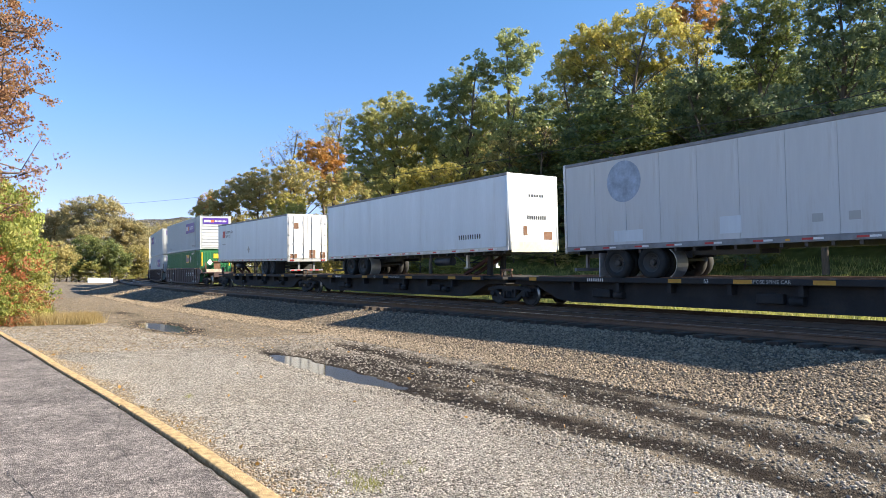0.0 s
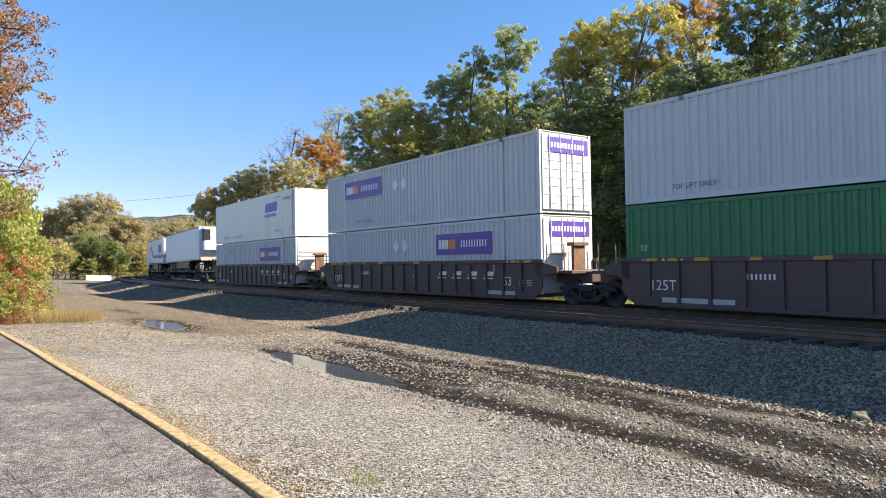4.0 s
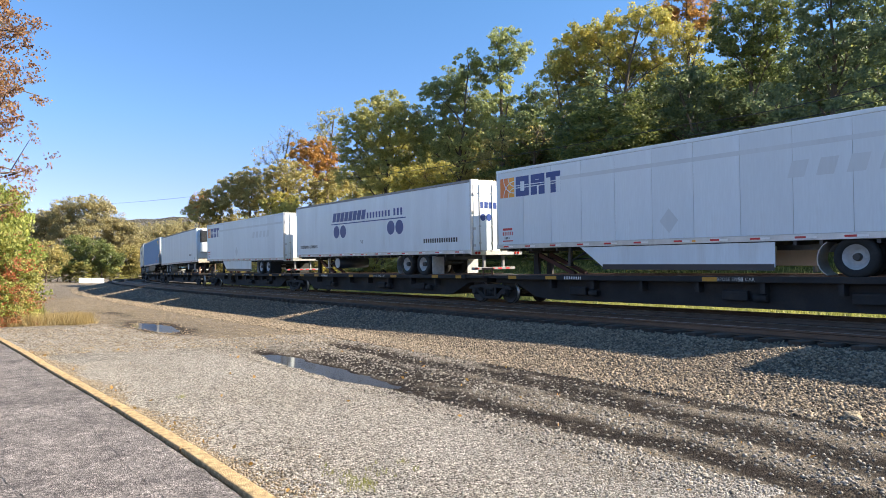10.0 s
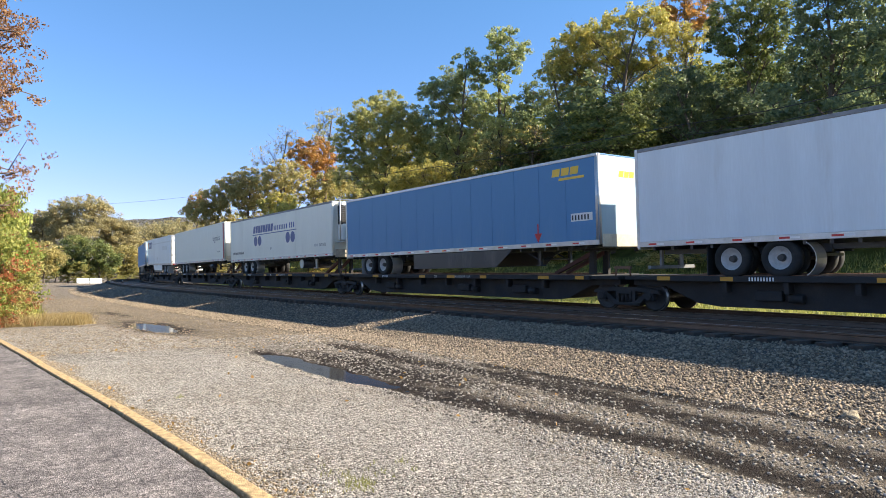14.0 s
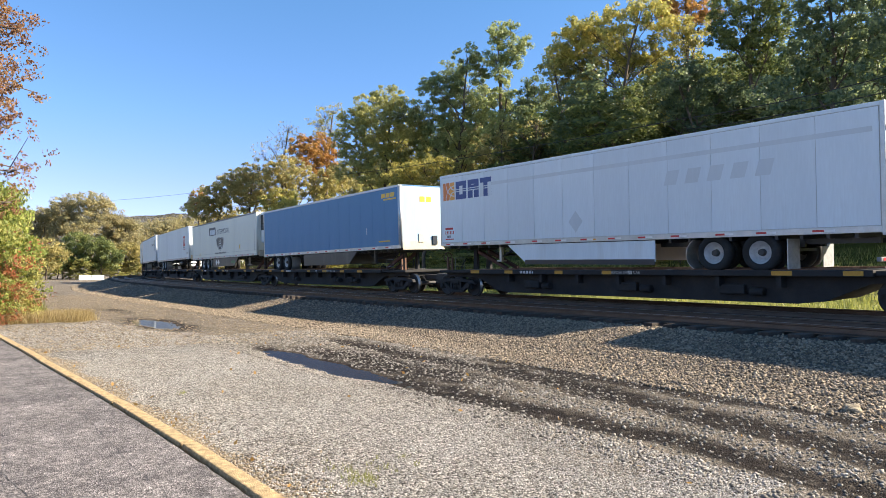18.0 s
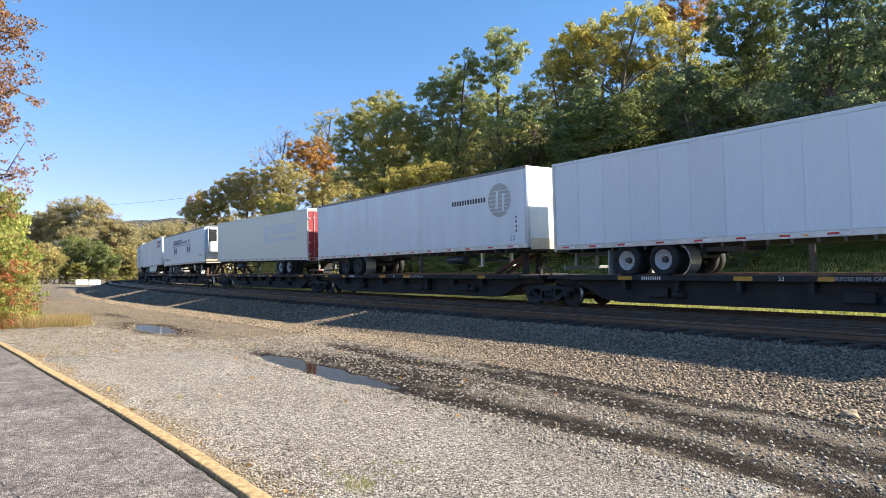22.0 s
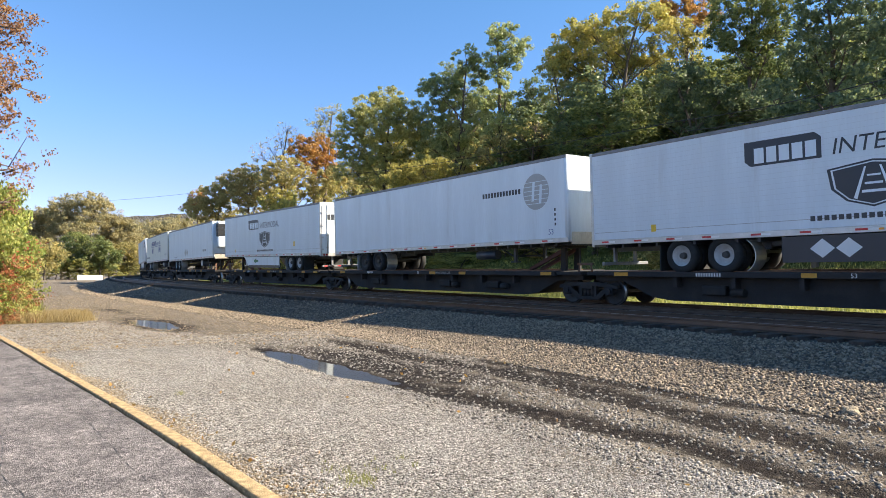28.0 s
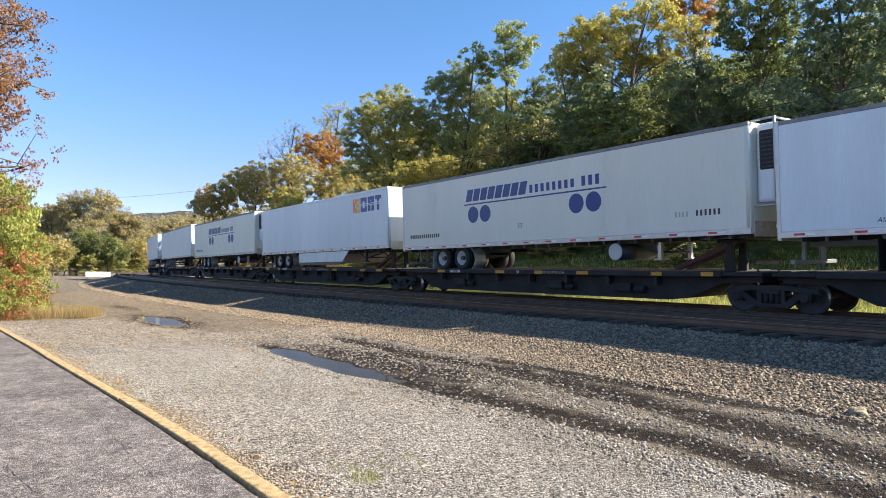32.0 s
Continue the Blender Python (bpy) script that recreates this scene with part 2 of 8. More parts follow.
M_GROUND = ground_material()
# bed colour darkened to stand in for shade between the loose stones
M_BALLAST = surface("gap_shade_ballast", (0.06, 0.05, 0.041), 0.9, vary=0.25, scale=8, fine=40, bump=0.5, by_island=0.45)


def asphalt_material():
    """Worn asphalt: pale and dark aggregate, scuffs, stains and hollows."""
    mat, nt, bsdf = _tree("worn_asphalt")
    link, add = nt.links.new, nt.nodes.new
    co = add("ShaderNodeTexCoord").outputs["Object"]
    cells = add("ShaderNodeTexVoronoi")
    cells.inputs["Scale"].default_value = 95.0
    link(co, cells.inputs["Vector"])
    sep = add("ShaderNodeSeparateColor")
    link(cells.outputs["Color"], sep.inputs["Color"])
    r = add("ShaderNodeValToRGB")
    el = r.color_ramp.elements
    el.new(0.6)
    for e, (p, c) in zip(el, ((0.0, (0.06, 0.056, 0.056)), (0.6, (0.155, 0.146, 0.145)), (1.0, (0.32, 0.30, 0.295)))):
        e.position, e.color = p, (*c, 1)
    link(sep.outputs["Red"], r.inputs["Fac"])
    col = r.outputs["Color"]
    for scale, lo, hi, a, b in ((0.7, 0.35, 0.68, (0.72, 0.70, 0.70), (1.45, 1.40, 1.36)), (4.5, 0.38, 0.62, (0.80, 0.79, 0.79), (1.22, 1.2, 1.18)), (17.0, 0.40, 0.62, (0.75, 0.75, 0.75), (1.25, 1.24, 1.23))):
        n = add("ShaderNodeTexNoise")
        n.inputs["Scale"].default_value, n.inputs["Detail"].default_value, n.inputs["Roughness"].default_value = scale, 8.0, 0.65
        link(co, n.inputs["Vector"])
        q = add("ShaderNodeValToRGB")
        e0, e1 = q.color_ramp.elements
        e0.position, e0.color, e1.position, e1.color = lo, (*a, 1), hi, (*b, 1)
        link(n.outputs["Fac"], q.inputs["Fac"])
        m = add("ShaderNodeMixRGB")
        m.blend_type = "MULTIPLY"
        m.inputs["Fac"].default_value = 1.0
        link(col, m.inputs["Color1"])
        link(q.outputs["Color"], m.inputs["Color2"])
        col = m.outputs["Color"]
    link(col, bsdf.inputs["Base Color"])
    bsdf.inputs["Roughness"].default_value = 0.95
    bsdf.inputs["Specular IOR Level"].default_value = 0.2
    bp, b2 = add("ShaderNodeBump"), add("ShaderNodeBump")
    bp.inputs["Strength"].default_value, bp.inputs["Distance"].default_value = 0.9, 0.008
    link(cells.outputs["Distance"], bp.inputs["Height"])
    b2.inputs["Strength"].default_value, b2.inputs["Distance"].default_value = 0.5, 0.03
    link(n.outputs["Fac"], b2.inputs["Height"])
    link(bp.outputs["Normal"], b2.inputs["Normal"])
    link(b2.outputs["Normal"], bsdf.inputs["Normal"])
    return mat


M_ASPHALT = asphalt_material()
M_KERB = surface("weathered_timber", (0.53, 0.375, 0.20), 0.95, vary=0.5, scale=14, fine=110, bump=1.0, dirt=(0.17, 0.12, 0.07), dirt_amount=0.35, spec=0.2)
M_RAIL = surface("rail_steel", (0.12, 0.085, 0.065), 0.55, 0.6, vary=0.3, scale=3, fine=40, bump=0.2)
M_RAILTOP = surface("polished_rail_head", (0.45, 0.44, 0.43), 0.3, 1.0, vary=0.1, scale=3, fine=30, bump=0.05)
M_TIE = surface("creosoted_wood", (0.06, 0.045, 0.035), 0.9, vary=0.35, scale=4, fine=40, bump=0.6, by_object=0.3, stretch=(4, 0.4, 4))
M_WHITE = surface("white_trailer_paint", (0.70, 0.755, 0.80), 0.35, vary=0.08, scale=0.9, fine=14, bump=0.03, dirt=(0.45, 0.43, 0.4), dirt_amount=0.2, by_object=0.06, stretch=(1.6, 1, 0.2))
M_BLACK = surface("black_car_paint", (0.021, 0.02, 0.021), 0.8, vary=0.35, scale=2, fine=25, bump=0.15, dirt=(0.06, 0.045, 0.035), dirt_amount=0.35)
M_BARK = surface("bark", (0.11, 0.085, 0.065), 0.95, vary=0.35, scale=5, fine=40, bump=0.8, stretch=(3, 3, 0.4))
# ridge colour greyed to stand in for the haze before it
M_HILL = surface("hazy_wooded_hillside", (0.115, 0.11, 0.10), 1.0, vary=0.4, scale=0.03, fine=0.4, bump=0.0)
M_GREEN = leaf_material("green_leaves", [(0.22, 0.235, 0.08), (0.41, 0.40, 0.135), (0.60, 0.54, 0.19)])
M_YELLOW = leaf_material("yellowing_leaves", [(0.20, 0.215, 0.07), (0.43, 0.39, 0.10), (0.64, 0.52, 0.14)])
M_ORANGE = leaf_material("orange_leaves", [(0.26, 0.19, 0.07), (0.48, 0.27, 0.07), (0.62, 0.32, 0.09)])
M_MID = leaf_material("mid_green_leaves", [(0.19, 0.235, 0.10), (0.36, 0.395, 0.16), (0.53, 0.54, 0.23)])
# a darker copy of the mid green, with the right-hand wood's shade in it
M_DEEP = leaf_material("shaded_mid_green_leaves", [(0.07, 0.105, 0.04), (0.16, 0.195, 0.065), (0.32, 0.33, 0.10)])
# shade under the right-hand trees, lifted by haze, put into the leaf colour
M_DARK = leaf_material("shaded_dark_green_leaves", [(0.10, 0.145, 0.09), (0.175, 0.225, 0.115), (0.28, 0.315, 0.135)])


# ---- ground ----
RUT_A = ((-16, -14.2, -10.5, -8.3, -7.0, -5.3, -3.3, -2.4, 3), (5.4, 5.4, 5.28, 5.36, 5.35, 5.6, 5.66, 5.55, 4.8))
RUT_B = ((-17, -10.7, -8.3, -6.2, -4.9, -3.3, -2.4, 3), (7.6, 7.15, 7.35, 7.1, 7.0, 6.8, 6.6, 6.0))
RUT_C = ((-12, -10, -6.3, -4.8, -3, 3), (8.2, 8.1, 7.9, 8.0, 7.95, 7.6))


def kerb_y(x):
    """The line of the timber edging, which bends a little towards the path."""
    return float(np.interp(x, (-40, -19.2, -12.5, -9, -7, -5.5, -4.4, 6), (-0.35, 0.94, 1.355, 1.60, 1.715, 1.775, 1.805, 1.92)))


def bell(v, w):
    return math.exp(-(v / w) ** 2)


def step(v, a, b):
    u = min(1.0, max(0.0, (v - a) / (b - a)))
    return u * u * (3 - 2 * u)


def wetness(x, y):
    """How wet the lot is, 0 to 1."""
    wob = 0.25 * noise.noise((x * 0.9, y * 0.9, 3.0))
    a = bell(y - np.interp(x, *RUT_A) + wob, 0.42 if x < -6.5 else 0.30) * step(x, -15.5, -12.5)
    b = bell(y - np.interp(x, *RUT_B) + wob, 0.42) * step(x, -17, -12)
    c = 0.75 * bell(y - np.interp(x, *RUT_C) + wob, 0.35) * step(x, -12, -8)
    d = bell((x + 22.2) / 3.6, 1.0) * bell(y - 5.2 + wob, 0.9)
    e = 0.5 * bell((x + 31) / 4, 1.0) * bell(y - 5.6, 0.7)
    g = 0.85 * bell((x + 10.2) / 3.6, 1.0) * bell(y - 6.25 + wob, 0.85)
    f = max(a, b, c, d, e, g) * (1.0 + 0.5 * noise.noise((x * 1.7, y * 4.0, 8.0)))
    return step(f, 0.18, 0.62)


def lot_dip(x, y):
    a = (0.052 + 0.033 * step(-x, 7.5, 10.0)) * bell(y - np.interp(x, *RUT_A), 0.32 + 0.2 * step(-x, 7, 10)) * step(x, -15.4, -12.4)
    b = 0.045 * bell(y - np.interp(x, *RUT_B), 0.38) * step(x, -17, -13)
    d = 0.10 * bell((x + 22.2) / 3.2, 1.0) * bell(y - 5.25, 0.75)
    return a + b + d - 0.016 * noise.noise((x * 0.8, y * 0.8, 0.0)) - 0.013 * noise.noise((x * 3.1, y * 3.1, 5.0))


def flat_z(x, y):
    """The height of the lot, the verge and the hill, without the ballast."""
    z = -0.006 * max(0.0, min(60.0, -x - 15))
    if -45 < x < 6 and 0.8 < y < 9.5:
        z -= lot_dip(x, y)
    if y < kerb_y(x) - 0.06 and x > -41:
        z -= 0.08
    d = y - float(np.interp(x, S_X, S_Y))
    if d > 4.5:
        z += 0.25 * min(1.0, (d - 4.5) / 3)
    if d > 11:
        u = min(1.0, (d - 11) / 55)
        z += 17 * u * u * (3 - 2 * u) * min(1.0, max(0.0, (x + 175) / 60))
    return z


def build_ground():
    xs = sorted({*np.linspace(-4000, -500, 8), *np.linspace(-480, -180, 11), *np.linspace(-170, -46, 63), *np.linspace(-45, -17, 113), *np.linspace(-16.85, 6, 153), *np.linspace(8, 60, 27), *np.linspace(80, 400, 8), 1500, 4000})
    ys = sorted({*np.linspace(-4000, -200, 6), *np.linspace(-150, -22, 8), *np.linspace(-20, 0, 11), *np.linspace(0.6, 9.6, 76), *np.linspace(11, 100, 90), *np.linspace(110, 500, 12), 1500, 4000})
    verts, gravel, wet, grass = [], [], [], []
    for x in xs:
        for y in ys:
            near = abs(x) < 600 and abs(y) < 600
            verts.append((x, y, flat_z(x, y) if near else 0.0))
            d = y - float(np.interp(x, S_X, S_Y)) if near else 99
            wob = noise.noise((x * 0.35, y * 0.35, 9.0))
            gravel.append((1 - step(y + 0.7 * wob + 0.02 * (x + 8), 4.1, 5.4)) * step(x + wob, -26, -21) if near else 0.0)
            wet.append(wetness(x, y) if -45 < x < 8 and 2 < y < 10 else 0.0)
            grass.append(max(step(d + wob, 4.6, 6.0), step(-y + 2 * wob, -1.0, 2.0) * step(-x, 24, 27), step(-y, 12, 14)))
    n = len(ys)
    faces = [(i * n + j, (i + 1) * n + j, (i + 1) * n + j + 1, i * n + j + 1) for i in range(len(xs) - 1) for j in range(n - 1)]
    me = mesh_of("ground", verts, faces, True)
    for name, values in (("gravel", gravel), ("wet", wet), ("grass", grass)):
        me.attributes.new(name, "FLOAT", "POINT").data.foreach_set("value", values)
    tagged(place("ground", me, M_GROUND), "gravelly dirt lot with wet ruts, grassy verge and slope", "ground", kind="structure")


build_ground()


def sweep(outline, s0, s1, step, side=0.0):
    """Faces of an outline (side, height) carried along the track."""
    ss = np.arange(s0, s1 + 1e-6, step)
    verts, faces, n = [], [], len(outline)
    for s in ss:
        for a, b in outline:
            verts.append(on_line(s, side + a, b)[:])
    for i in range(len(ss) - 1):
        for j in range(n - 1):
            p = i * n + j
            faces.append((p, p + 1, p + n + 1, p + n))
    return verts, faces


BED = ((-10.5, -0.5), (-9.3, 0.0), (-8.3, 0.07), (-7.4, 0.21), (-6.1, 0.43), (-5.4, 0.47), (-2.9, 0.48), (0, 0.50), (2.2, 0.48), (4.4, 0.1), (5.2, -0.4))
FAR_BED = ((-10.5, -0.7), (-9.3, -0.45), (-8.3, -0.26), (-7.4, -0.05), (-6.1, 0.27), (-5.4, 0.45), (-2.9, 0.48), (0, 0.50), (2.2, 0.48), (4.4, 0.1), (5.2, -0.4))


def bed_height(s, side):
    """The ballast's height; its shoulder lies lower and steeper far along the line."""
    near, far = (np.interp(side, [p[0] for p in b], [p[1] for p in b]) for b in (BED, FAR_BED))
    return near + (far - near) * np.clip((-s - 10.0) / 16.0, 0, 1)


def build_track():
    verts, faces = sweep(BED, -260, 60, 2.0)
    n = len(BED)
    verts = [(x, y, float(bed_height(-260 + 2.0 * (i // n), BED[i % n][0]))) for i, (x, y, _) in enumerate(verts)]
    tagged(place("ballast_bed", mesh_of("ballast_bed", verts, faces, True), M_BALLAST), "crushed stone ballast bed under both tracks, darkened like gaps between stones", "ballast", kind="structure")
    rail = [(-0.07, 0), (-0.07, 0.015), (-0.012, 0.04), (-0.012, 0.12), (-0.036, 0.135), (-0.036, 0.165), (0.036, 0.165), (0.036, 0.135), (0.012, 0.12), (0.012, 0.04), (0.07, 0.015), (0.07, 0), (-0.07, 0)]
    for name, mid in (("far_track", 0.0), ("near_track", -4.25)):
        line = tagged(new(name), "weathered steel railway track on dark wooden ties", "railway track", kind="structure")
        for off in (-0.755, 0.755):
            tilt = -math.sin(BANK) * off if mid == 0 else 0
            o = [(a + off, RAIL_Z - 0.165 + tilt + b) for a, b in rail]
            me = mesh_of("rail", *sweep(o, -260, 60, 2.0, mid))
            place("rail", me, [M_RAIL, M_RAILTOP], line)
            for f in me.polygons:
                if f.index % 12 == 5:
                    f.material_index = 1


build_track()


def build_pavement():
    # the edge runs from near the eye to the bushes
    bm = bmesh.new()
    rows = []
    for i in range(461):
        x = -40 + i * 0.1
        z = 0.03 - 0.006 * max(0.0, -x - 15)
        y = kerb_y(x) - 0.095 + 0.014 * noise.noise((x * 3.0, 0.0, 7.0)) + 0.014 * noise.noise((x * 9.0, 0.0, 4.0))
        rows.append([bm.verts.new(p) for p in ((x, y, z - 0.3), (x, y, z), (x, y - 14, z - 0.05), (x, y - 14, z - 0.3))])
    for a, b in zip(rows, rows[1:]):
        for j in range(3):
            bm.faces.new((a[j], b[j], b[j + 1], a[j + 1]))
    bmesh.ops.recalc_face_normals(bm, faces=bm.faces[:])
    tagged(part("pavement", bm, M_ASPHALT), "grey worn asphalt path", "pavement", kind="structure")
    kerb = tagged(new("kerb"), "yellowed weathered timber edging beside the path", "kerb", kind="structure")
    x, k = 6.0, 0
    rnd = random.Random(4)
    while x > -40:
        n = 2.44
        c = x - n / 2
        ob = place("timber", kept_timber(), M_KERB, kerb)
        tilt = 0.006 if c < -15 else 0.0
        ob.matrix_basis = Matrix.Translation((c, kerb_y(c) + rnd.uniform(-0.006, 0.006), 0.056 - 0.006 * max(0.0, -c - 15))) @ Matrix.Rotation(math.atan((kerb_y(x) - kerb_y(x - n)) / n) + rnd.uniform(-0.003, 0.003), 4, "Z") @ Matrix.Rotation(-tilt, 4, "Y")
        x -= n + 0.012
        k += 1


def kept_timber():
    if "kerb_timber" not in bpy.data.meshes:
        bm = bmesh.new()
        box(bm, -1.22, 1.22, -0.062, 0.07, -0.16, 0.0, bevel=0.014)
        me = bpy.data.meshes.new("kerb_timber")
        bm.to_mesh(me)
        bm.free()
    return bpy.data.meshes["kerb_timber"]


build_pavement()


# ---- train materials ----
def paint(name, color, rough=0.38, dirt=(0.3, 0.28, 0.25), amount=0.15, **kw):
    return surface(name, color, rough, vary=0.06, scale=0.7, fine=12, bump=0.015, dirt=dirt, dirt_amount=amount, stretch=(1, 1, 0.2), **kw)


M_OLD = surface("aged_white_paint", (0.60, 0.61, 0.61), 0.5, vary=0.07, scale=3.2, fine=16, bump=0.02, dirt=(0.33, 0.29, 0.24), dirt_amount=0.32, stretch=(1, 1, 0.1))
M_CREAM = paint("cream_white_paint", (0.74, 0.73, 0.65), 0.42, (0.42, 0.39, 0.33), 0.18)
M_BLUE = paint("faded_blue_paint", (0.07, 0.215, 0.42), 0.5, (0.15, 0.28, 0.42), 0.3)
M_PALEBLUE = paint("washed_pale_blue_paint", (0.36, 0.47, 0.55), 0.55, (0.20, 0.33, 0.46), 0.25)
M_GREY = paint("light_grey_paint", (0.52, 0.54, 0.55), 0.45, (0.33, 0.32, 0.31), 0.15)
M_GREENC = paint("green_paint", (0.02, 0.16, 0.06), 0.45, (0.05, 0.1, 0.05), 0.2)
M_BROWN = paint("dark_brown_car_paint", (0.075, 0.046, 0.043), 0.55, (0.09, 0.07, 0.06), 0.35)
M_ALU = surface("aluminium_trim", (0.55, 0.55, 0.55), 0.45, 0.7, vary=0.15, scale=3, fine=30, bump=0.05, dirt=(0.3, 0.27, 0.24), dirt_amount=0.3)
M_TRIM = surface("weathered_grey_trim", (0.24, 0.24, 0.25), 0.6, 0.2, vary=0.25, scale=4, fine=30, bump=0.1, dirt=(0.14, 0.11, 0.09), dirt_amount=0.35)
M_APRON = surface("rust_streaked_apron", (0.50, 0.44, 0.36), 0.8, vary=0.3, scale=4, fine=30, bump=0.2, dirt=(0.16, 0.08, 0.04), dirt_amount=0.45)
M_RUST = surface("rusty_steel", (0.17, 0.09, 0.055), 0.9, vary=0.4, scale=5, fine=40, bump=0.4, dirt=(0.5, 0.42, 0.36), dirt_amount=0.25)
M_TYRE = surface("tyre_rubber", (0.02, 0.02, 0.02), 0.85, vary=0.3, scale=4, fine=40, bump=0.3, dirt=(0.07, 0.065, 0.06), dirt_amount=0.3)
M_RIM = surface("white_wheel_rim", (0.46, 0.46, 0.46), 0.5, 0.2, vary=0.2, scale=8, fine=40, bump=0.05, dirt=(0.2, 0.18, 0.16), dirt_amount=0.3)
M_HUB = surface("dark_hub", (0.06, 0.055, 0.05), 0.7, vary=0.3, bump=0.1)
M_WHEEL = surface("rail_wheel_steel", (0.052, 0.048, 0.047), 0.65, 0.3, vary=0.3, scale=4, fine=30, bump=0.2)
M_TREAD = surface("bright_wheel_tread", (0.4, 0.39, 0.38), 0.35, 1.0, vary=0.1, bump=0.03)
M_RUBBER = surface("black_rubber", (0.025, 0.025, 0.025), 0.8, vary=0.2, bump=0.1)
M_NAVY = paint("navy_vinyl", (0.018, 0.05, 0.22), amount=0.02)
M_ROYAL = paint("blue_vinyl", (0.02, 0.10, 0.36), amount=0.02)
M_SKYBLUE = paint("bright_blue_vinyl", (0.03, 0.23, 0.56), amount=0.02)
M_PURPLE = paint("purple_vinyl", (0.085, 0.035, 0.30), amount=0.03)
M_ORANGEV = paint("orange_vinyl", (0.75, 0.20, 0.025), amount=0.02)
M_AMBER = paint("amber_vinyl", (0.85, 0.36, 0.03), amount=0.02)
M_YELLOWV = paint("yellow_vinyl", (0.75, 0.48, 0.04), amount=0.03)
M_RED = paint("red_vinyl", (0.5, 0.025, 0.03), amount=0.03)
M_REDP = paint("faded_red_paint", (0.36, 0.035, 0.045), 0.5, (0.3, 0.12, 0.1), 0.2)
M_LETTER = paint("dark_lettering", (0.035, 0.037, 0.045), amount=0.02)
M_GHOST = paint("ghost_lettering", (0.60, 0.64, 0.67), amount=0.05)
M_FADED = paint("faded_grey_lettering", (0.40, 0.40, 0.39), amount=0.05)
M_WLET = paint("white_lettering", (0.72, 0.72, 0.72), amount=0.05)
M_CHAR = paint("charcoal_panel", (0.027, 0.031, 0.042), 0.4, amount=0.1)
M_STRAP = surface("orange_edge_marking", (0.55, 0.27, 0.03), 0.6, vary=0.25, scale=5, fine=40, bump=0.05, dirt=(0.2, 0.11, 0.04), dirt_amount=0.3)
M_DULLRED = surface("rust_red_brace", (0.09, 0.035, 0.028), 0.75, vary=0.3, scale=4, bump=0.2)
M_LAMP = paint("red_lamp_lens", (0.35, 0.02, 0.015), 0.25, amount=0.02)
M_STAIN = surface("blotched_blue_grey", (0.33, 0.40, 0.50), 0.55, vary=0.35, scale=3, fine=14, bump=0.05)
M_TAN = surface("sooty_cream_housing", (0.62, 0.56, 0.45), 0.5, vary=0.2, scale=2, fine=14, bump=0.05, dirt=(0.2, 0.16, 0.12), dirt_amount=0.35)

_kept = {}
_letters = {}


def kept(key, build):
    """One mesh for all alike pieces."""
    if key not in _kept:
        bm = bmesh.new()
        build(bm)
        me = bpy.data.meshes.new(key if isinstance(key, str) else key[0])
        bm.to_mesh(me)
        bm.free()
        _kept[key] = me
    return _kept[key]


def boxed(*b, bevel=0.0):
    return lambda bm: box(bm, *b, bevel=bevel)


def bx(parent, name, mat, x0, x1, y0, y1, z0, z1, label="", bevel=0.0):
    """A box part; alike sizes share a mesh about their own middle."""
    sx, sy, sz = round(x1 - x0, 4), round(y1 - y0, 4), round(z1 - z0, 4)
    me = kept((name, mat.name, sx, sy, sz, bevel), boxed(-sx / 2, sx / 2, -sy / 2, sy / 2, -sz / 2, sz / 2, bevel=bevel))
    return place(name, me, mat, parent, label, Matrix.Translation(((x0 + x1) / 2, (y0 + y1) / 2, (z0 + z1) / 2)))


# ---- flat markings on a side or an end ----
def rect(x0, x1, z0, z1, slant=0.0):
    k = slant * (z1 - z0)
    return [(x0, z0), (x1, z0), (x1 + k, z1), (x0 + k, z1)]


def disc(cx, cz, r, n=28, a0=0, a1=360):
    full = abs(a1 - a0) >= 360
    pts = [(cx + r * math.cos(radians(a0 + (a1 - a0) * i / n)), cz + r * math.sin(radians(a0 + (a1 - a0) * i / n))) for i in range(n if full else n + 1)]
    return pts


def ring(cx, cz, r, w, a0, a1, n=16):
    o = disc(cx, cz, r + w / 2, n, a0, a1)
    return o + disc(cx, cz, r - w / 2, n, a0, a1)[::-1]


def blocks(x0, x1, z0, z1, n, gap=0.18, slant=0.0):
    """A row of plain upright shapes that stand for a trade name."""
    w = (x1 - x0) / n
    out = []
    for i in range(n):
        a, b = x0 + i * w, x0 + (i + 1 - gap) * w
        out.append(rect(a, b, z0, z1, slant))
    return out


def mark(parent, mat, polys, name="marking", label="", y=-1.306, end=None):
    """Flat shapes on the near side, or on the right-hand end at x = end (x then runs from the near edge to the far one)."""
    bm = bmesh.new()
    for k, p in enumerate(polys):
        lift = 0.0004 * (k % 3)
        vs = [bm.verts.new((x, y - lift, z)) if end is None else bm.verts.new((end + 0.006 + lift, x, z)) for x, z in p]
        f = bm.faces.new(vs)
        f.normal_update()
        want = Vector((0, -1, 0)) if end is None else Vector((1, 0, 0))
        if f.normal.dot(want) < 0:
            f.normal_flip()
    ob = part(name, bm, mat, parent, label)
    if len(polys) > 1:
        ob["kind"] = "stuff"
    return ob


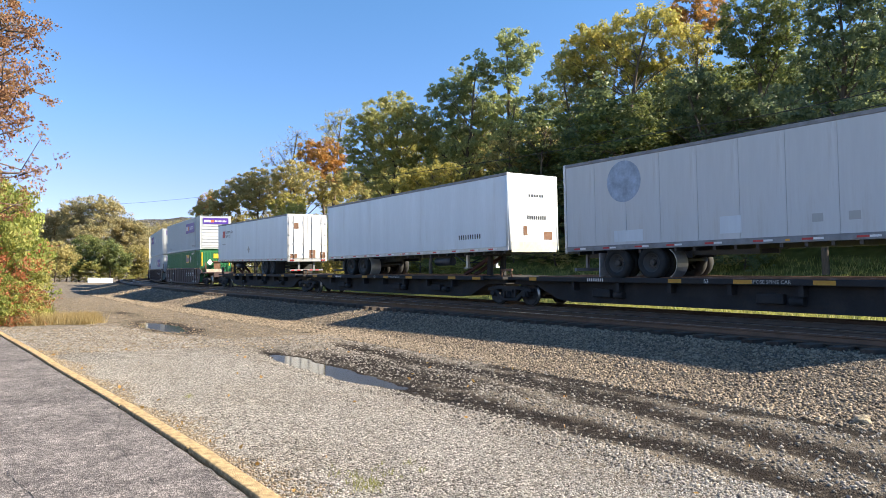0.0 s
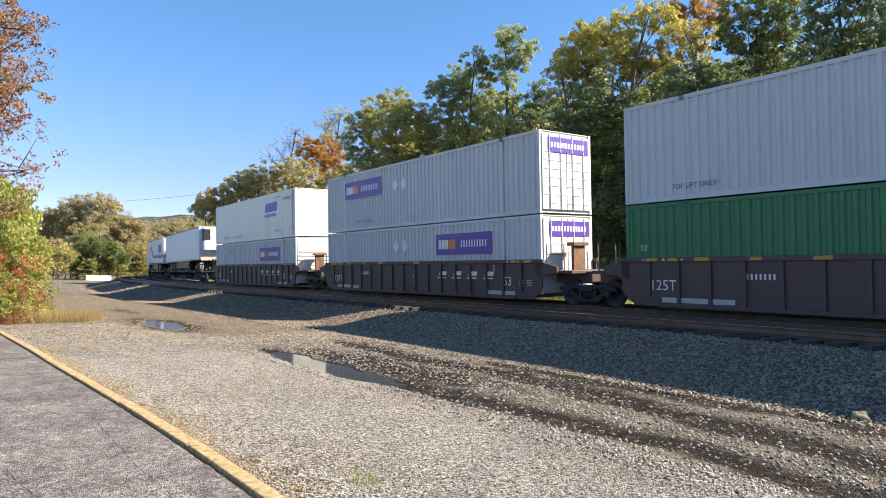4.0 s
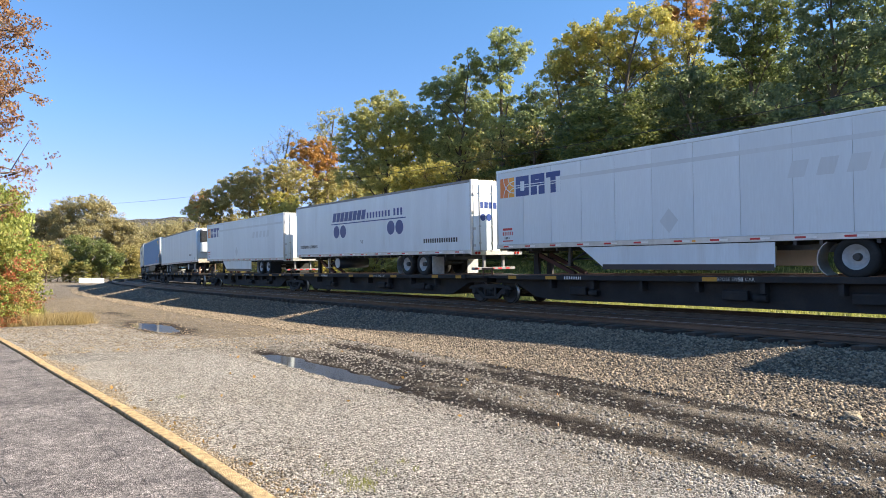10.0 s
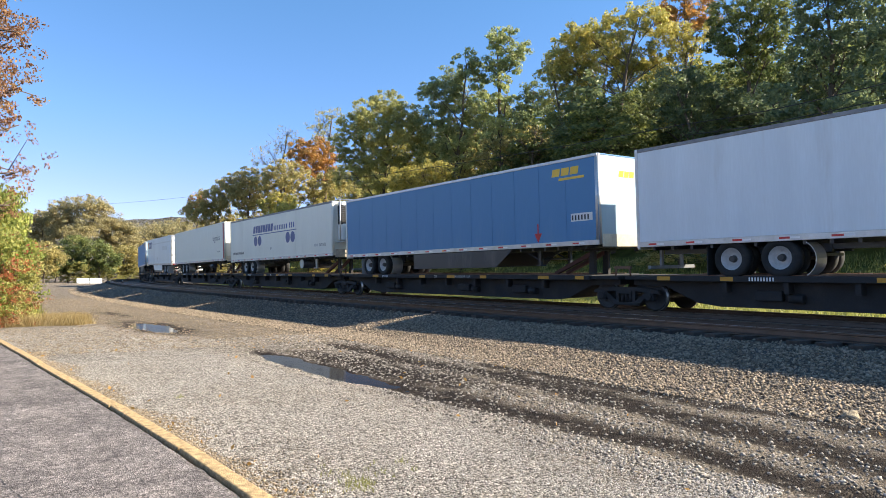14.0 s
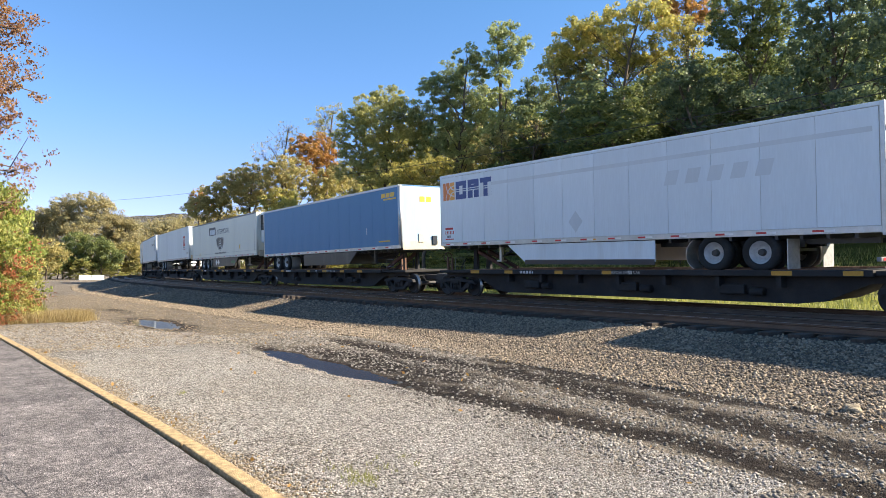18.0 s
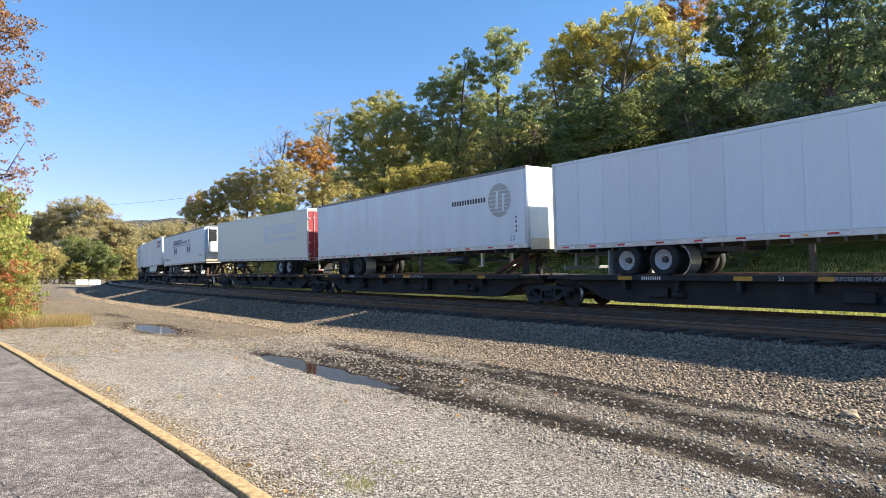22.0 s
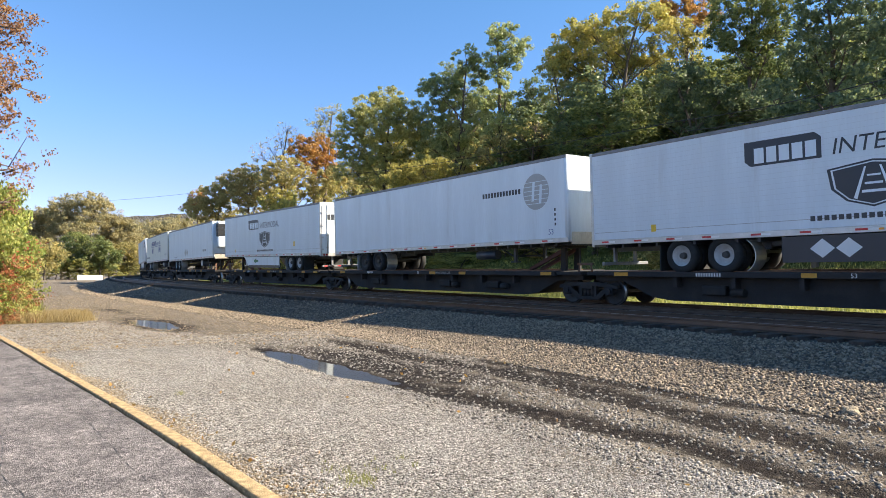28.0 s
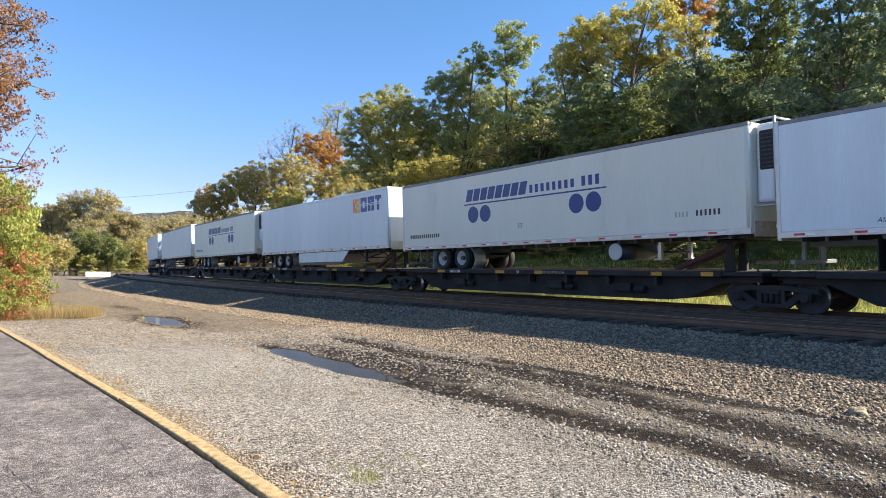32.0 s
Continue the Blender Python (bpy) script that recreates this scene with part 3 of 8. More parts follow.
def words(parent, text, x, z, size, mat, y=-1.307, shear=0.0, label="", turn=0.0, end=None):
    """Lettering on the near side; x and z give its lower left corner."""
    key = (text, shear)
    if key not in _letters:
        cu = bpy.data.curves.new("lettering", "FONT")
        cu.body, cu.size, cu.shear = text, 1.0, shear
        cu.resolution_u = 2
        tmp = bpy.data.objects.new("lettering", cu)
        _letters[key] = bpy.data.meshes.new_from_object(tmp)
        bpy.data.objects.remove(tmp)
        bpy.data.curves.remove(cu)
    me = _letters[key].copy()
    me.transform(Matrix.Scale(size, 4))
    m = Matrix.Translation((x, y, z)) @ Matrix.Rotation(radians(90), 4, "X") @ Matrix.Rotation(radians(turn), 4, "Z")
    if end is not None:
        m = Matrix.Translation((end + 0.007, x, z)) @ Matrix.Rotation(radians(90), 4, "Z") @ Matrix.Rotation(radians(90), 4, "X")
    me.transform(m)
    return place("lettering", me, mat, parent, label)


def number_bars(parent, x, z, n, size, mat, upright=False, y=-1.306):
    """An unreadable or private number as plain bars."""
    if upright:
        return mark(parent, mat, [rect(x, x + size * 0.55, z - i * size * 1.35, z - i * size * 1.35 + size * 0.75) for i in range(n)], "number_mark", y=y)
    return mark(parent, mat, [rect(x + i * size * 0.72, x + i * size * 0.72 + size * 0.34, z, z + size * 0.9) for i in range(n)], "number_mark", y=y)


# ---- road wheels, bogies ----
def tyre_mesh(bm):
    prof = [(0.29, -0.13), (0.43, -0.145), (0.475, -0.11), (0.485, 0.0), (0.475, 0.11), (0.43, 0.145), (0.29, 0.13)]
    n = 28
    rows = [[bm.verts.new((r * math.cos(2 * math.pi * i / n), y, r * math.sin(2 * math.pi * i / n))) for r, y in prof] for i in range(n)]
    for i in range(n):
        a, b = rows[i], rows[(i + 1) % n]
        for j in range(len(prof)):
            k = (j + 1) % len(prof)
            f = bm.faces.new((a[j], a[k], b[k], b[j]))
            f.smooth = True
    bmesh.ops.recalc_face_normals(bm, faces=bm.faces[:])


def rim_mesh(bm):
    prof = [(0.29, -0.12), (0.26, -0.10), (0.22, -0.02), (0.13, 0.01), (0.0, 0.01)]
    n = 24
    rows = [[bm.verts.new((r * math.cos(2 * math.pi * i / n), y, r * math.sin(2 * math.pi * i / n))) for r, y in prof[:-1]] for i in range(n)]
    mid = bm.verts.new((0, prof[-1][1], 0))
    for i in range(n):
        a, b = rows[i], rows[(i + 1) % n]
        for j in range(3):
            bm.faces.new((a[j], a[j + 1], b[j + 1], b[j])).smooth = True
        bm.faces.new((a[3], mid, b[3]))
    bmesh.ops.recalc_face_normals(bm, faces=bm.faces[:])
    for i in range(10):
        t = 2 * math.pi * i / 10
        cyl(bm, (0.17 * math.cos(t), 0.0, 0.17 * math.sin(t)), (0.17 * math.cos(t), -0.035, 0.17 * math.sin(t)), 0.018, 6)


def hub_mesh(bm):
    cyl(bm, (0, 0.02, 0), (0, -0.11, 0), 0.10, 14, 0.075)


def road_wheel(parent, x, z, side, rim=None):
    """Twin tyres; the outer one carries the rim and hub."""
    y = side * 1.1
    turn = Matrix.Identity(4) if side < 0 else Matrix.Rotation(math.pi, 4, "Z")
    t = place("tyre", kept("tyre", tyre_mesh), M_TYRE, parent, "", Matrix.Translation((x, y, z)) @ turn)
    place("rim", kept(("rim", (rim or M_RIM).name), rim_mesh), rim or M_RIM, t)
    place("hub", kept("hub", hub_mesh), M_HUB, t)
    place("tyre", kept("tyre", tyre_mesh), M_TYRE, parent, "", Matrix.Translation((x, side * 0.76, z)) @ turn)


def wheelset_mesh(bm):
    cyl(bm, (0, -1.0, 0), (0, 1.0, 0), 0.085, 12)
    for s in (-1, 1):
        n, prof = 28, [(0.10, 0.06), (0.33, 0.03), (0.36, 0.065), (0.425, 0.065), (0.43, -0.04), (0.455, -0.05), (0.45, -0.075), (0.35, -0.07), (0.32, -0.02), (0.10, -0.05)]
        rows = [[bm.verts.new((r * math.cos(2 * math.pi * i / n), s * (0.775 + y), r * math.sin(2 * math.pi * i / n))) for r, y in prof] for i in range(n)]
        made = []
        for i in range(n):
            a, b = rows[i], rows[(i + 1) % n]
            for j in range(len(prof) - 1):
                f = bm.faces.new((a[j], a[j + 1], b[j + 1], b[j]))
                f.smooth = True
                f.material_index = 1 if j == 3 else 0
                made.append(f)
        bmesh.ops.recalc_face_normals(bm, faces=made)
        for k in range(4):
            t = math.pi / 2 * k
            cyl(bm, (0.2 * math.cos(t), s * 0.80, 0.2 * math.sin(t)), (0.2 * math.cos(t), s * 0.845, 0.2 * math.sin(t)), 0.03, 6)
        cyl(bm, (0, s * 0.98, 0), (0, s * 1.06, 0), 0.075, 10)


def frame_mesh(bm):
    extrude_xz(bm, [(-1.22, 0.50), (-1.16, 0.62), (-0.5, 0.70), (0.5, 0.70), (1.16, 0.62), (1.22, 0.50), (0.9, 0.53), (0.42, 0.58), (-0.42, 0.58), (-0.9, 0.53)], 0.93, 1.08)
    extrude_xz(bm, [(-0.92, 0.54), (-0.74, 0.56), (-0.36, 0.30), (-0.36, 0.17), (-0.46, 0.17)], 0.94, 1.07)
    extrude_xz(bm, [(0.92, 0.54), (0.74, 0.56), (0.36, 0.30), (0.36, 0.17), (0.46, 0.17)], 0.94, 1.07)
    box(bm, -0.46, 0.46, 0.92, 1.09, 0.15, 0.25, bevel=0.015)
    for s in (-1, 1):
        box(bm, s * 0.30 - 0.05, s * 0.30 + 0.05, 0.94, 1.07, 0.25, 0.60)
        box(bm, s * 0.865 - 0.14, s * 0.865 + 0.14, 0.95, 1.10, 0.30, 0.56, bevel=0.03)
        cyl(bm, (s * 0.865, 1.09, 0.425), (s * 0.865, 1.15, 0.425), 0.10, 12)
    for x in (-0.15, 0.0, 0.15):
        cyl(bm, (x, 1.0, 0.25), (x, 1.0, 0.52), 0.065, 10)
    box(bm, -0.24, 0.24, 0.86, 1.12, 0.50, 0.58)


def bolster_mesh(bm):
    box(bm, -0.2, 0.2, -1.0, 1.0, 0.5, 0.66, bevel=0.02)
    cyl(bm, (0, 0, 0.6), (0, 0, 0.76), 0.3, 16)
    for s in (-1, 1):
        cyl(bm, (s * 0.42, -0.75, 0.40), (s * 0.42, 0.75, 0.40), 0.05, 8)


WHEELSETS = []


def bogie(parent, x):
    root = place("bogie", kept("bolster", bolster_mesh), M_WHEEL, parent, "", Matrix.Translation((x, 0, 0)))
    for s in (1, -1):
        place("side_frame", kept("side_frame", frame_mesh), M_BLACK, root, "", Matrix.Rotation(0 if s > 0 else math.pi, 4, "Z"))
    for a in (-0.865, 0.865):
        WHEELSETS.append((place("wheelset", kept("wheelset", wheelset_mesh), [M_WHEEL, M_TREAD], root, "", Matrix.Translation((a, 0, 0.425))), a, parent, x))
    return root


# ---- flat cars that carry the trailers ----
def rail_pipe(bm, pts, r, n=6):
    for a, b in zip(pts, pts[1:]):
        cyl(bm, a, b, r, n)


def hitch(parent, x, lean):
    """The stand under a trailer's nose; lean: the way its brace falls."""
    bm = bmesh.new()
    for y in (-0.34, 0.34):
        extrude_xz(bm, [(x - 0.16, 1.05), (x + 0.10, 1.05), (x + 0.08, 1.84), (x - 0.10, 1.84)], y - 0.06, y + 0.06)
    box(bm, x - 0.32, x + 0.32, -0.48, 0.48, 1.82, 1.90, bevel=0.02)
    root = part("hitch_stand", bm, M_BLACK, parent)
    bm = bmesh.new()
    for y in (-0.28, 0.28):
        extrude_xz(bm, [(x + lean * 0.05, 1.70), (x + lean * 0.05, 1.84), (x + lean * 1.75, 1.14), (x + lean * 1.75, 1.02)] if lean > 0 else [(x + lean * 0.05, 1.84), (x + lean * 0.05, 1.70), (x + lean * 1.75, 1.02), (x + lean * 1.75, 1.14)], y - 0.07, y + 0.07)
    part("hitch_brace", bm, M_DULLRED, root, "dull red diagonal brace")


def coupler(parent, side):
    bm = bmesh.new()
    box(bm, min(side * 8.2, side * 9.3), max(side * 8.2, side * 9.3), -0.11, 0.11, 0.58, 0.80, bevel=0.02)
    box(bm, min(side * 9.2, side * 9.75), max(side * 9.2, side * 9.75), -0.2, 0.17, 0.53, 0.86, bevel=0.05)
    part("coupler", bm, M_WHEEL, parent, "dark knuckle coupler")
    bm = bmesh.new()
    rail_pipe(bm, [(side * 8.5, -0.45, 0.75), (side * 8.9, -0.45, 0.45), (side * 9.4, -0.42, 0.42), (side * 9.7, -0.4, 0.55)], 0.025)
    part("air_hose", bm, M_RUBBER, parent)


def end_gear(parent, side):
    """What stands on the end platform: guard rails, a rusty locker, the brake wheel."""
    bm = bmesh.new()
    rail_pipe(bm, [(side * 6.7, -1.2, 1.05), (side * 6.7, -1.2, 1.52), (side * 7.25, -1.2, 1.52), (side * 7.25, -1.2, 1.05)], 0.011)
    rail_pipe(bm, [(side * 6.7, -1.2, 1.2), (side * 7.25, -1.2, 1.2)], 0.008)
    part("grab_rail", bm, M_TRIM, parent, "bent grey grab rail")
    bm = bmesh.new()
    for x, z in ((7.98, 1.58), (7.70, 1.52)):
        box(bm, side * x - 0.035, side * x + 0.035, -1.05, -0.97, 1.03, z, bevel=0.008)
    box(bm, side * 7.84 - 0.14, side * 7.84 + 0.14, -1.0, -0.97, 1.22, 1.28)
    part("end_bracket", bm, M_RUST, parent, "rusty upright bracket")
    if side < 0:
        bm = bmesh.new()
        n = 18
        for i in range(n):
            a, b = 2 * math.pi * i / n, 2 * math.pi * (i + 1) / n
            cyl(bm, (side * 8.12, -0.9 + 0.2 * math.cos(a), 1.55 + 0.2 * math.sin(a)), (side * 8.12, -0.9 + 0.2 * math.cos(b), 1.55 + 0.2 * math.sin(b)), 0.02, 6)
        for i in range(3):
            a = 2 * math.pi * i / 3
            cyl(bm, (side * 8.12, -0.9, 1.55), (side * 8.12, -0.9 + 0.2 * math.cos(a), 1.55 + 0.2 * math.sin(a)), 0.014, 6)
        part("brake_wheel", bm, M_RUST, parent, "rusty hand brake wheel")


def spine_car(left, right, left_joint, right_joint, nose, k):
    """One platform: left and right are its half lengths to the joint or the end."""
    car = empty("flat_car", "black articulated flat car platform with orange edge marks", "railway car", "flat cars of the train")
    bl = -left if left_joint else -7.45
    br = right if right_joint else 7.45
    bm = bmesh.new()
    extrude_xz(bm, [(-left + 0.25, 0.93), (-left + 0.25, 0.76), (bl + 1.35, 0.74), (bl + 2.35, 0.30), (bl + 3.0, 0.22), (br - 3.0, 0.22), (br - 2.35, 0.30), (br - 1.35, 0.74), (right - 0.25, 0.76), (right - 0.25, 0.93)], -0.95, 0.95)
    part("centre_sill", bm, M_BLACK, car)
    bm = bmesh.new()
    box(bm, bl + 1.2, br - 1.2, -1.28, 1.28, 0.90, 1.05, bevel=0.012)
    part("deck", bm, M_BLACK, car)
    for a, b in ((-left + 0.12, bl + 1.17), (br - 1.17, right - 0.12)):
        bx(car, "end_platform", M_BLACK, a, b, -1.22, 1.22, 0.93, 1.03, bevel=0.01)
    for j in range(7):
        x = bl + 3.3 + j * (br - bl - 6.6) / 6
        bx(car, "cross_bearer", M_BLACK, x - 0.06, x + 0.06, -1.22, -0.95, 0.62, 0.90)
    rnd = random.Random(100 + k)
    for x in (bl + 1.5, bl + 3.4, -1.6, 0.4, 2.4, br - 3.2, br - 1.6):
        if rnd.random() < 0.8:
            w = rnd.choice((0.36, 0.42, 0.5))
            bx(car, "edge_marker", M_STRAP, x - w / 2, x + w / 2, -1.286, -1.28, 0.92, 1.03)
    words(car, "ALL PURPOSE SPINE CAR", 0.2, 0.935, 0.13, M_FADED, y=-1.284)
    number_bars(car, bl + 4.0, 0.925, rnd.choice((7, 9, 10)), 0.105, M_WLET, y=-1.284)
    words(car, "53", -0.7 if nose > 0 else 1.2, 0.925, 0.15, M_WLET, y=-1.285)
    for x in (bl + 4.4, 1.0, br - 4.6):
        bm = bmesh.new()
        box(bm, x - 0.35, x + 0.35, -1.12, -0.95, 0.42, 0.68, bevel=0.03)
        cyl(bm, (x + 0.5, -1.05, 0.5), (x + 0.85, -1.05, 0.5), 0.11, 10)
        part("brake_valve", bm, M_BLACK, car)
    hitch(car, nose * 6.95, -nose)
    bm = bmesh.new()
    for y in (-1.05, -0.55, 0.55, 1.05):
        box(bm, bl + 1.6, br - 1.6, y - 0.04, y + 0.04, 1.05, 1.075)
    tagged(part("tread_strip", bm, M_RUST, car), kind="stuff")
    bogie(car, bl)
    if not right_joint:
        bogie(car, br)
        coupler(car, 1)
        end_gear(car, 1)
    if not left_joint:
        coupler(car, -1)
        end_gear(car, -1)
    if left_joint:
        bm = bmesh.new()
        box(bm, -left - 0.3, -left + 0.35, -0.3, 0.3, 0.78, 1.0, bevel=0.04)
        part("drawbar", bm, M_BLACK, car)
        bm = bmesh.new()
        for s in (-0.28, 0.28):
            rail_pipe(bm, [(-left + s, -1.15, 1.03), (-left + s * 0.8, -1.15, 1.32)], 0.03)
        box(bm, -left - 0.3, -left + 0.3, -1.19, -1.11, 1.25, 1.33)
        part("step_bracket", bm, M_RUST, car, "rusty upright bracket")
    return car


# ---- well cars and containers ----
def well_car(left, right, left_joint, right_joint, k):
    car = empty("well_car", "dark brown well car with ribbed sides", "railway car", "well cars of the train")
    bl = -left if left_joint else -9.05
    br = right if right_joint else 9.05
    for s in (-1, 1):
        bm = bmesh.new()
        y = s * 1.40
        a, b = min(y, y - s * 0.05), max(y, y - s * 0.05)
        extrude_xz(bm, [(-8.2, 1.44), (-8.2, 0.60), (-8.0, 0.34), (-7.7, 0.16), (7.7, 0.16), (8.0, 0.34), (8.2, 0.60), (8.2, 1.44)], a, b)
        part("side_plate", bm, M_BROWN, car)
        bx(car, "top_sill", M_BROWN, -8.25, 8.25, y - 0.06, y + 0.06, 1.42, 1.55, bevel=0.012)
        bx(car, "bottom_sill", M_BROWN, -6.9, 6.9, y - 0.07, y + 0.07, 0.14, 0.24, bevel=0.01)
        for j in range(16):
            x = -7.2 + j * 0.96
            z0 = 0.24 if abs(x) < 6.9 else 0.45
            bx(car, "side_rib", M_BROWN, x - 0.05, x + 0.05, y + s * 0.0 - 0.07, y + 0.07, z0, 1.42, bevel=0.008)
    bx(car, "well_floor", M_BROWN, -7.6, 7.6, -1.35, 1.35, 0.20, 0.32)
    for s, e in ((-1, left), (1, right)):
        bm = bmesh.new()
        box(bm, min(s * 8.05, s * (e - 0.15)), max(s * 8.05, s * (e - 0.15)), -0.6, 0.6, 0.72, 1.12, bevel=0.02)
        box(bm, min(s * 7.9, s * (e - 0.4)), max(s * 7.9, s * (e - 0.4)), -1.3, 1.3, 1.06, 1.16, bevel=0.01)
        extrude_xz(bm, [(s * 7.9, 1.5), (s * 7.9, 0.9), (s * 8.9, 1.1), (s * 8.9, 1.3)] if s > 0 else [(s * 7.9, 0.9), (s * 7.9, 1.5), (s * 8.9, 1.3), (s * 8.9, 1.1)], -1.4, -1.3)
        part("end_platform", bm, M_BROWN, car)
        for x in (8.35, 9.15):
            for y in (-1.3, 1.3):
                bm = bmesh.new()
                cyl(bm, (s * x, y, 1.12), (s * x, y, 2.05), 0.018, 6)
                part("handrail_post", bm, M_RUST, car)
        bm = bmesh.new()
        rail_pipe(bm, [(s * 8.35, -1.3, 1.7), (s * 9.15, -1.3, 1.7)], 0.015)
        part("handrail", bm, M_RUST, car)
        bm = bmesh.new()
        box(bm, s * 8.6 - 0.06, s * 8.6 + 0.06, -0.3, 0.25, 1.16, 2.1, bevel=0.01)
        box(bm, s * 8.6 - 0.16, s * 8.6 + 0.16, -0.4, 0.35, 2.0, 2.12, bevel=0.01)
        part("brake_stand", bm, M_RUST, car, "rusty brake stand")
        if (left_joint if s < 0 else right_joint):
            continue
        bx(car, "platform_box", M_APRON, min(s * 9.25, s * 9.75), max(s * 9.25, s * 9.75), -1.15, 0.2, 1.16, 1.42, "pale rust-streaked box", bevel=0.015)
        bm = bmesh.new()
        for x in (9.35, 9.6):
            box(bm, s * x - 0.03, s * x + 0.03, -1.2, -1.12, 1.1, 2.0 - 0.15 * (x > 9.5), bevel=0.008)
        box(bm, s * 9.47 - 0.16, s * 9.47 + 0.16, -1.19, -1.13, 1.5, 1.56)
        part("end_bracket", bm, M_RUST, car, "rusty upright bracket")
        bm = bmesh.new()
        rail_pipe(bm, [(s * 9.3, -1.32, 1.1), (s * 9.3, -1.36, 0.55), (s * 9.75, -1.36, 0.55), (s * 9.75, -1.32, 1.1)], 0.016)
        rail_pipe(bm, [(s * 9.3, -1.36, 0.82), (s * 9.75, -1.36, 0.82)], 0.014)
        part("side_step", bm, M_WHEEL, car)
        bm = bmesh.new()
        rail_pipe(bm, [(s * 9.6, -0.4, 0.8), (s * 10.0, -0.42, 0.48), (s * 10.4, -0.42, 0.42), (s * 10.8, -0.4, 0.62)], 0.026)
        part("air_hose", bm, M_RUBBER, car)
    for x, w in ((-7.1, 0.4), (-6.4, 0.3), (-5.5, 0.42), (-4.0, 0.3), (-2.4, 0.42), (0.6, 0.45), (6.82, 0.32), (7.55, 0.4)):
        bx(car, "edge_marker", M_STRAP, x - w / 2, x + w / 2, -1.466, -1.46, 1.44, 1.53)
    mark(car, M_WLET, [q for i in range(4) for q in (rect(2.2 + i * 0.98, 2.7 + i * 0.98, 0.96, 1.12, 0.5), rect(2.1 + i * 0.98, 2.7 + i * 0.98, 0.84, 0.89, 0.5))], "marking", "four slanted white shapes with underlines", y=-1.408)
    words(car, "53", 6.22, 0.62, 0.46, M_WLET, y=-1.408)
    words(car, "AB"[k % 2], 0.3, 0.86, 0.22, M_WLET, y=-1.408)
    words(car, "20\n40", 5.72, 1.28, 0.13, M_WLET, y=-1.475)
    words(car, "45", 6.45, 1.445, 0.11, M_WLET, y=-1.468)
    words(car, "48", 7.05, 1.445, 0.11, M_WLET, y=-1.468)
    number_bars(car, -4.4, 0.95, 8, 0.16, M_WLET, y=-1.408)
    words(car, "125T", -7.2, 0.62, 0.42, M_WLET, y=-1.408)
    for text, x in (("53", -7.45), ("48", -6.75), ("45", -6.15)):
        words(car, text, x, 1.445, 0.11, M_WLET, y=-1.468)
    mark(car, M_FADED, [rect(-6.8, -4.6, 0.28, 0.42)], "marking", y=-1.408)
    mark(car, M_FADED, [rect(5.3, 6.85, 0.28, 0.42)] + [rect(7.05 + i * 0.4, 7.3 + i * 0.4, 0.62 + 0.06 * j, 0.65 + 0.06 * j) for i in range(2) for j in range(4)], "marking", y=-1.408)
    bogie(car, bl)
    if not right_joint:
        bogie(car, br)
        coupler_at(car, 1, right)
    if not left_joint:
        coupler_at(car, -1, left)
    return car


def coupler_at(parent, side, e):
    bm = bmesh.new()
    a, b = sorted((side * (e - 0.3), side * (e + 0.75)))
    box(bm, a, b, -0.13, 0.13, 0.58, 0.82, bevel=0.03)
    part("coupler", bm, M_WHEEL, parent, "dark knuckle coupler")


def corrugated(bm, x0, x1, y, z0, z1, pitch=0.28, depth=0.048, sgn=-1):
    """A wall of upright folds with thickness."""
    pts, x = [], x0
    while x < x1 - 1e-6:
        for d, o in ((0.0, 0.0), (0.36, 0.0), (0.5, 1.0), (0.86, 1.0)):
            xx = min(x1, x + d * pitch)
            pts.append((xx, y - sgn * depth * o))
        x += pitch
    pts.append((x1, y))
    lo = [bm.verts.new((a, b, z0)) for a, b in pts]
    hi = [bm.verts.new((a, b, z1)) for a, b in pts]
    for i in range(len(pts) - 1):
        if (lo[i].co - lo[i + 1].co).length > 1e-5:
            f = bm.faces.new((lo[i], lo[i + 1], hi[i + 1], hi[i]) if sgn < 0 else (lo[i + 1], lo[i], hi[i], hi[i + 1]))


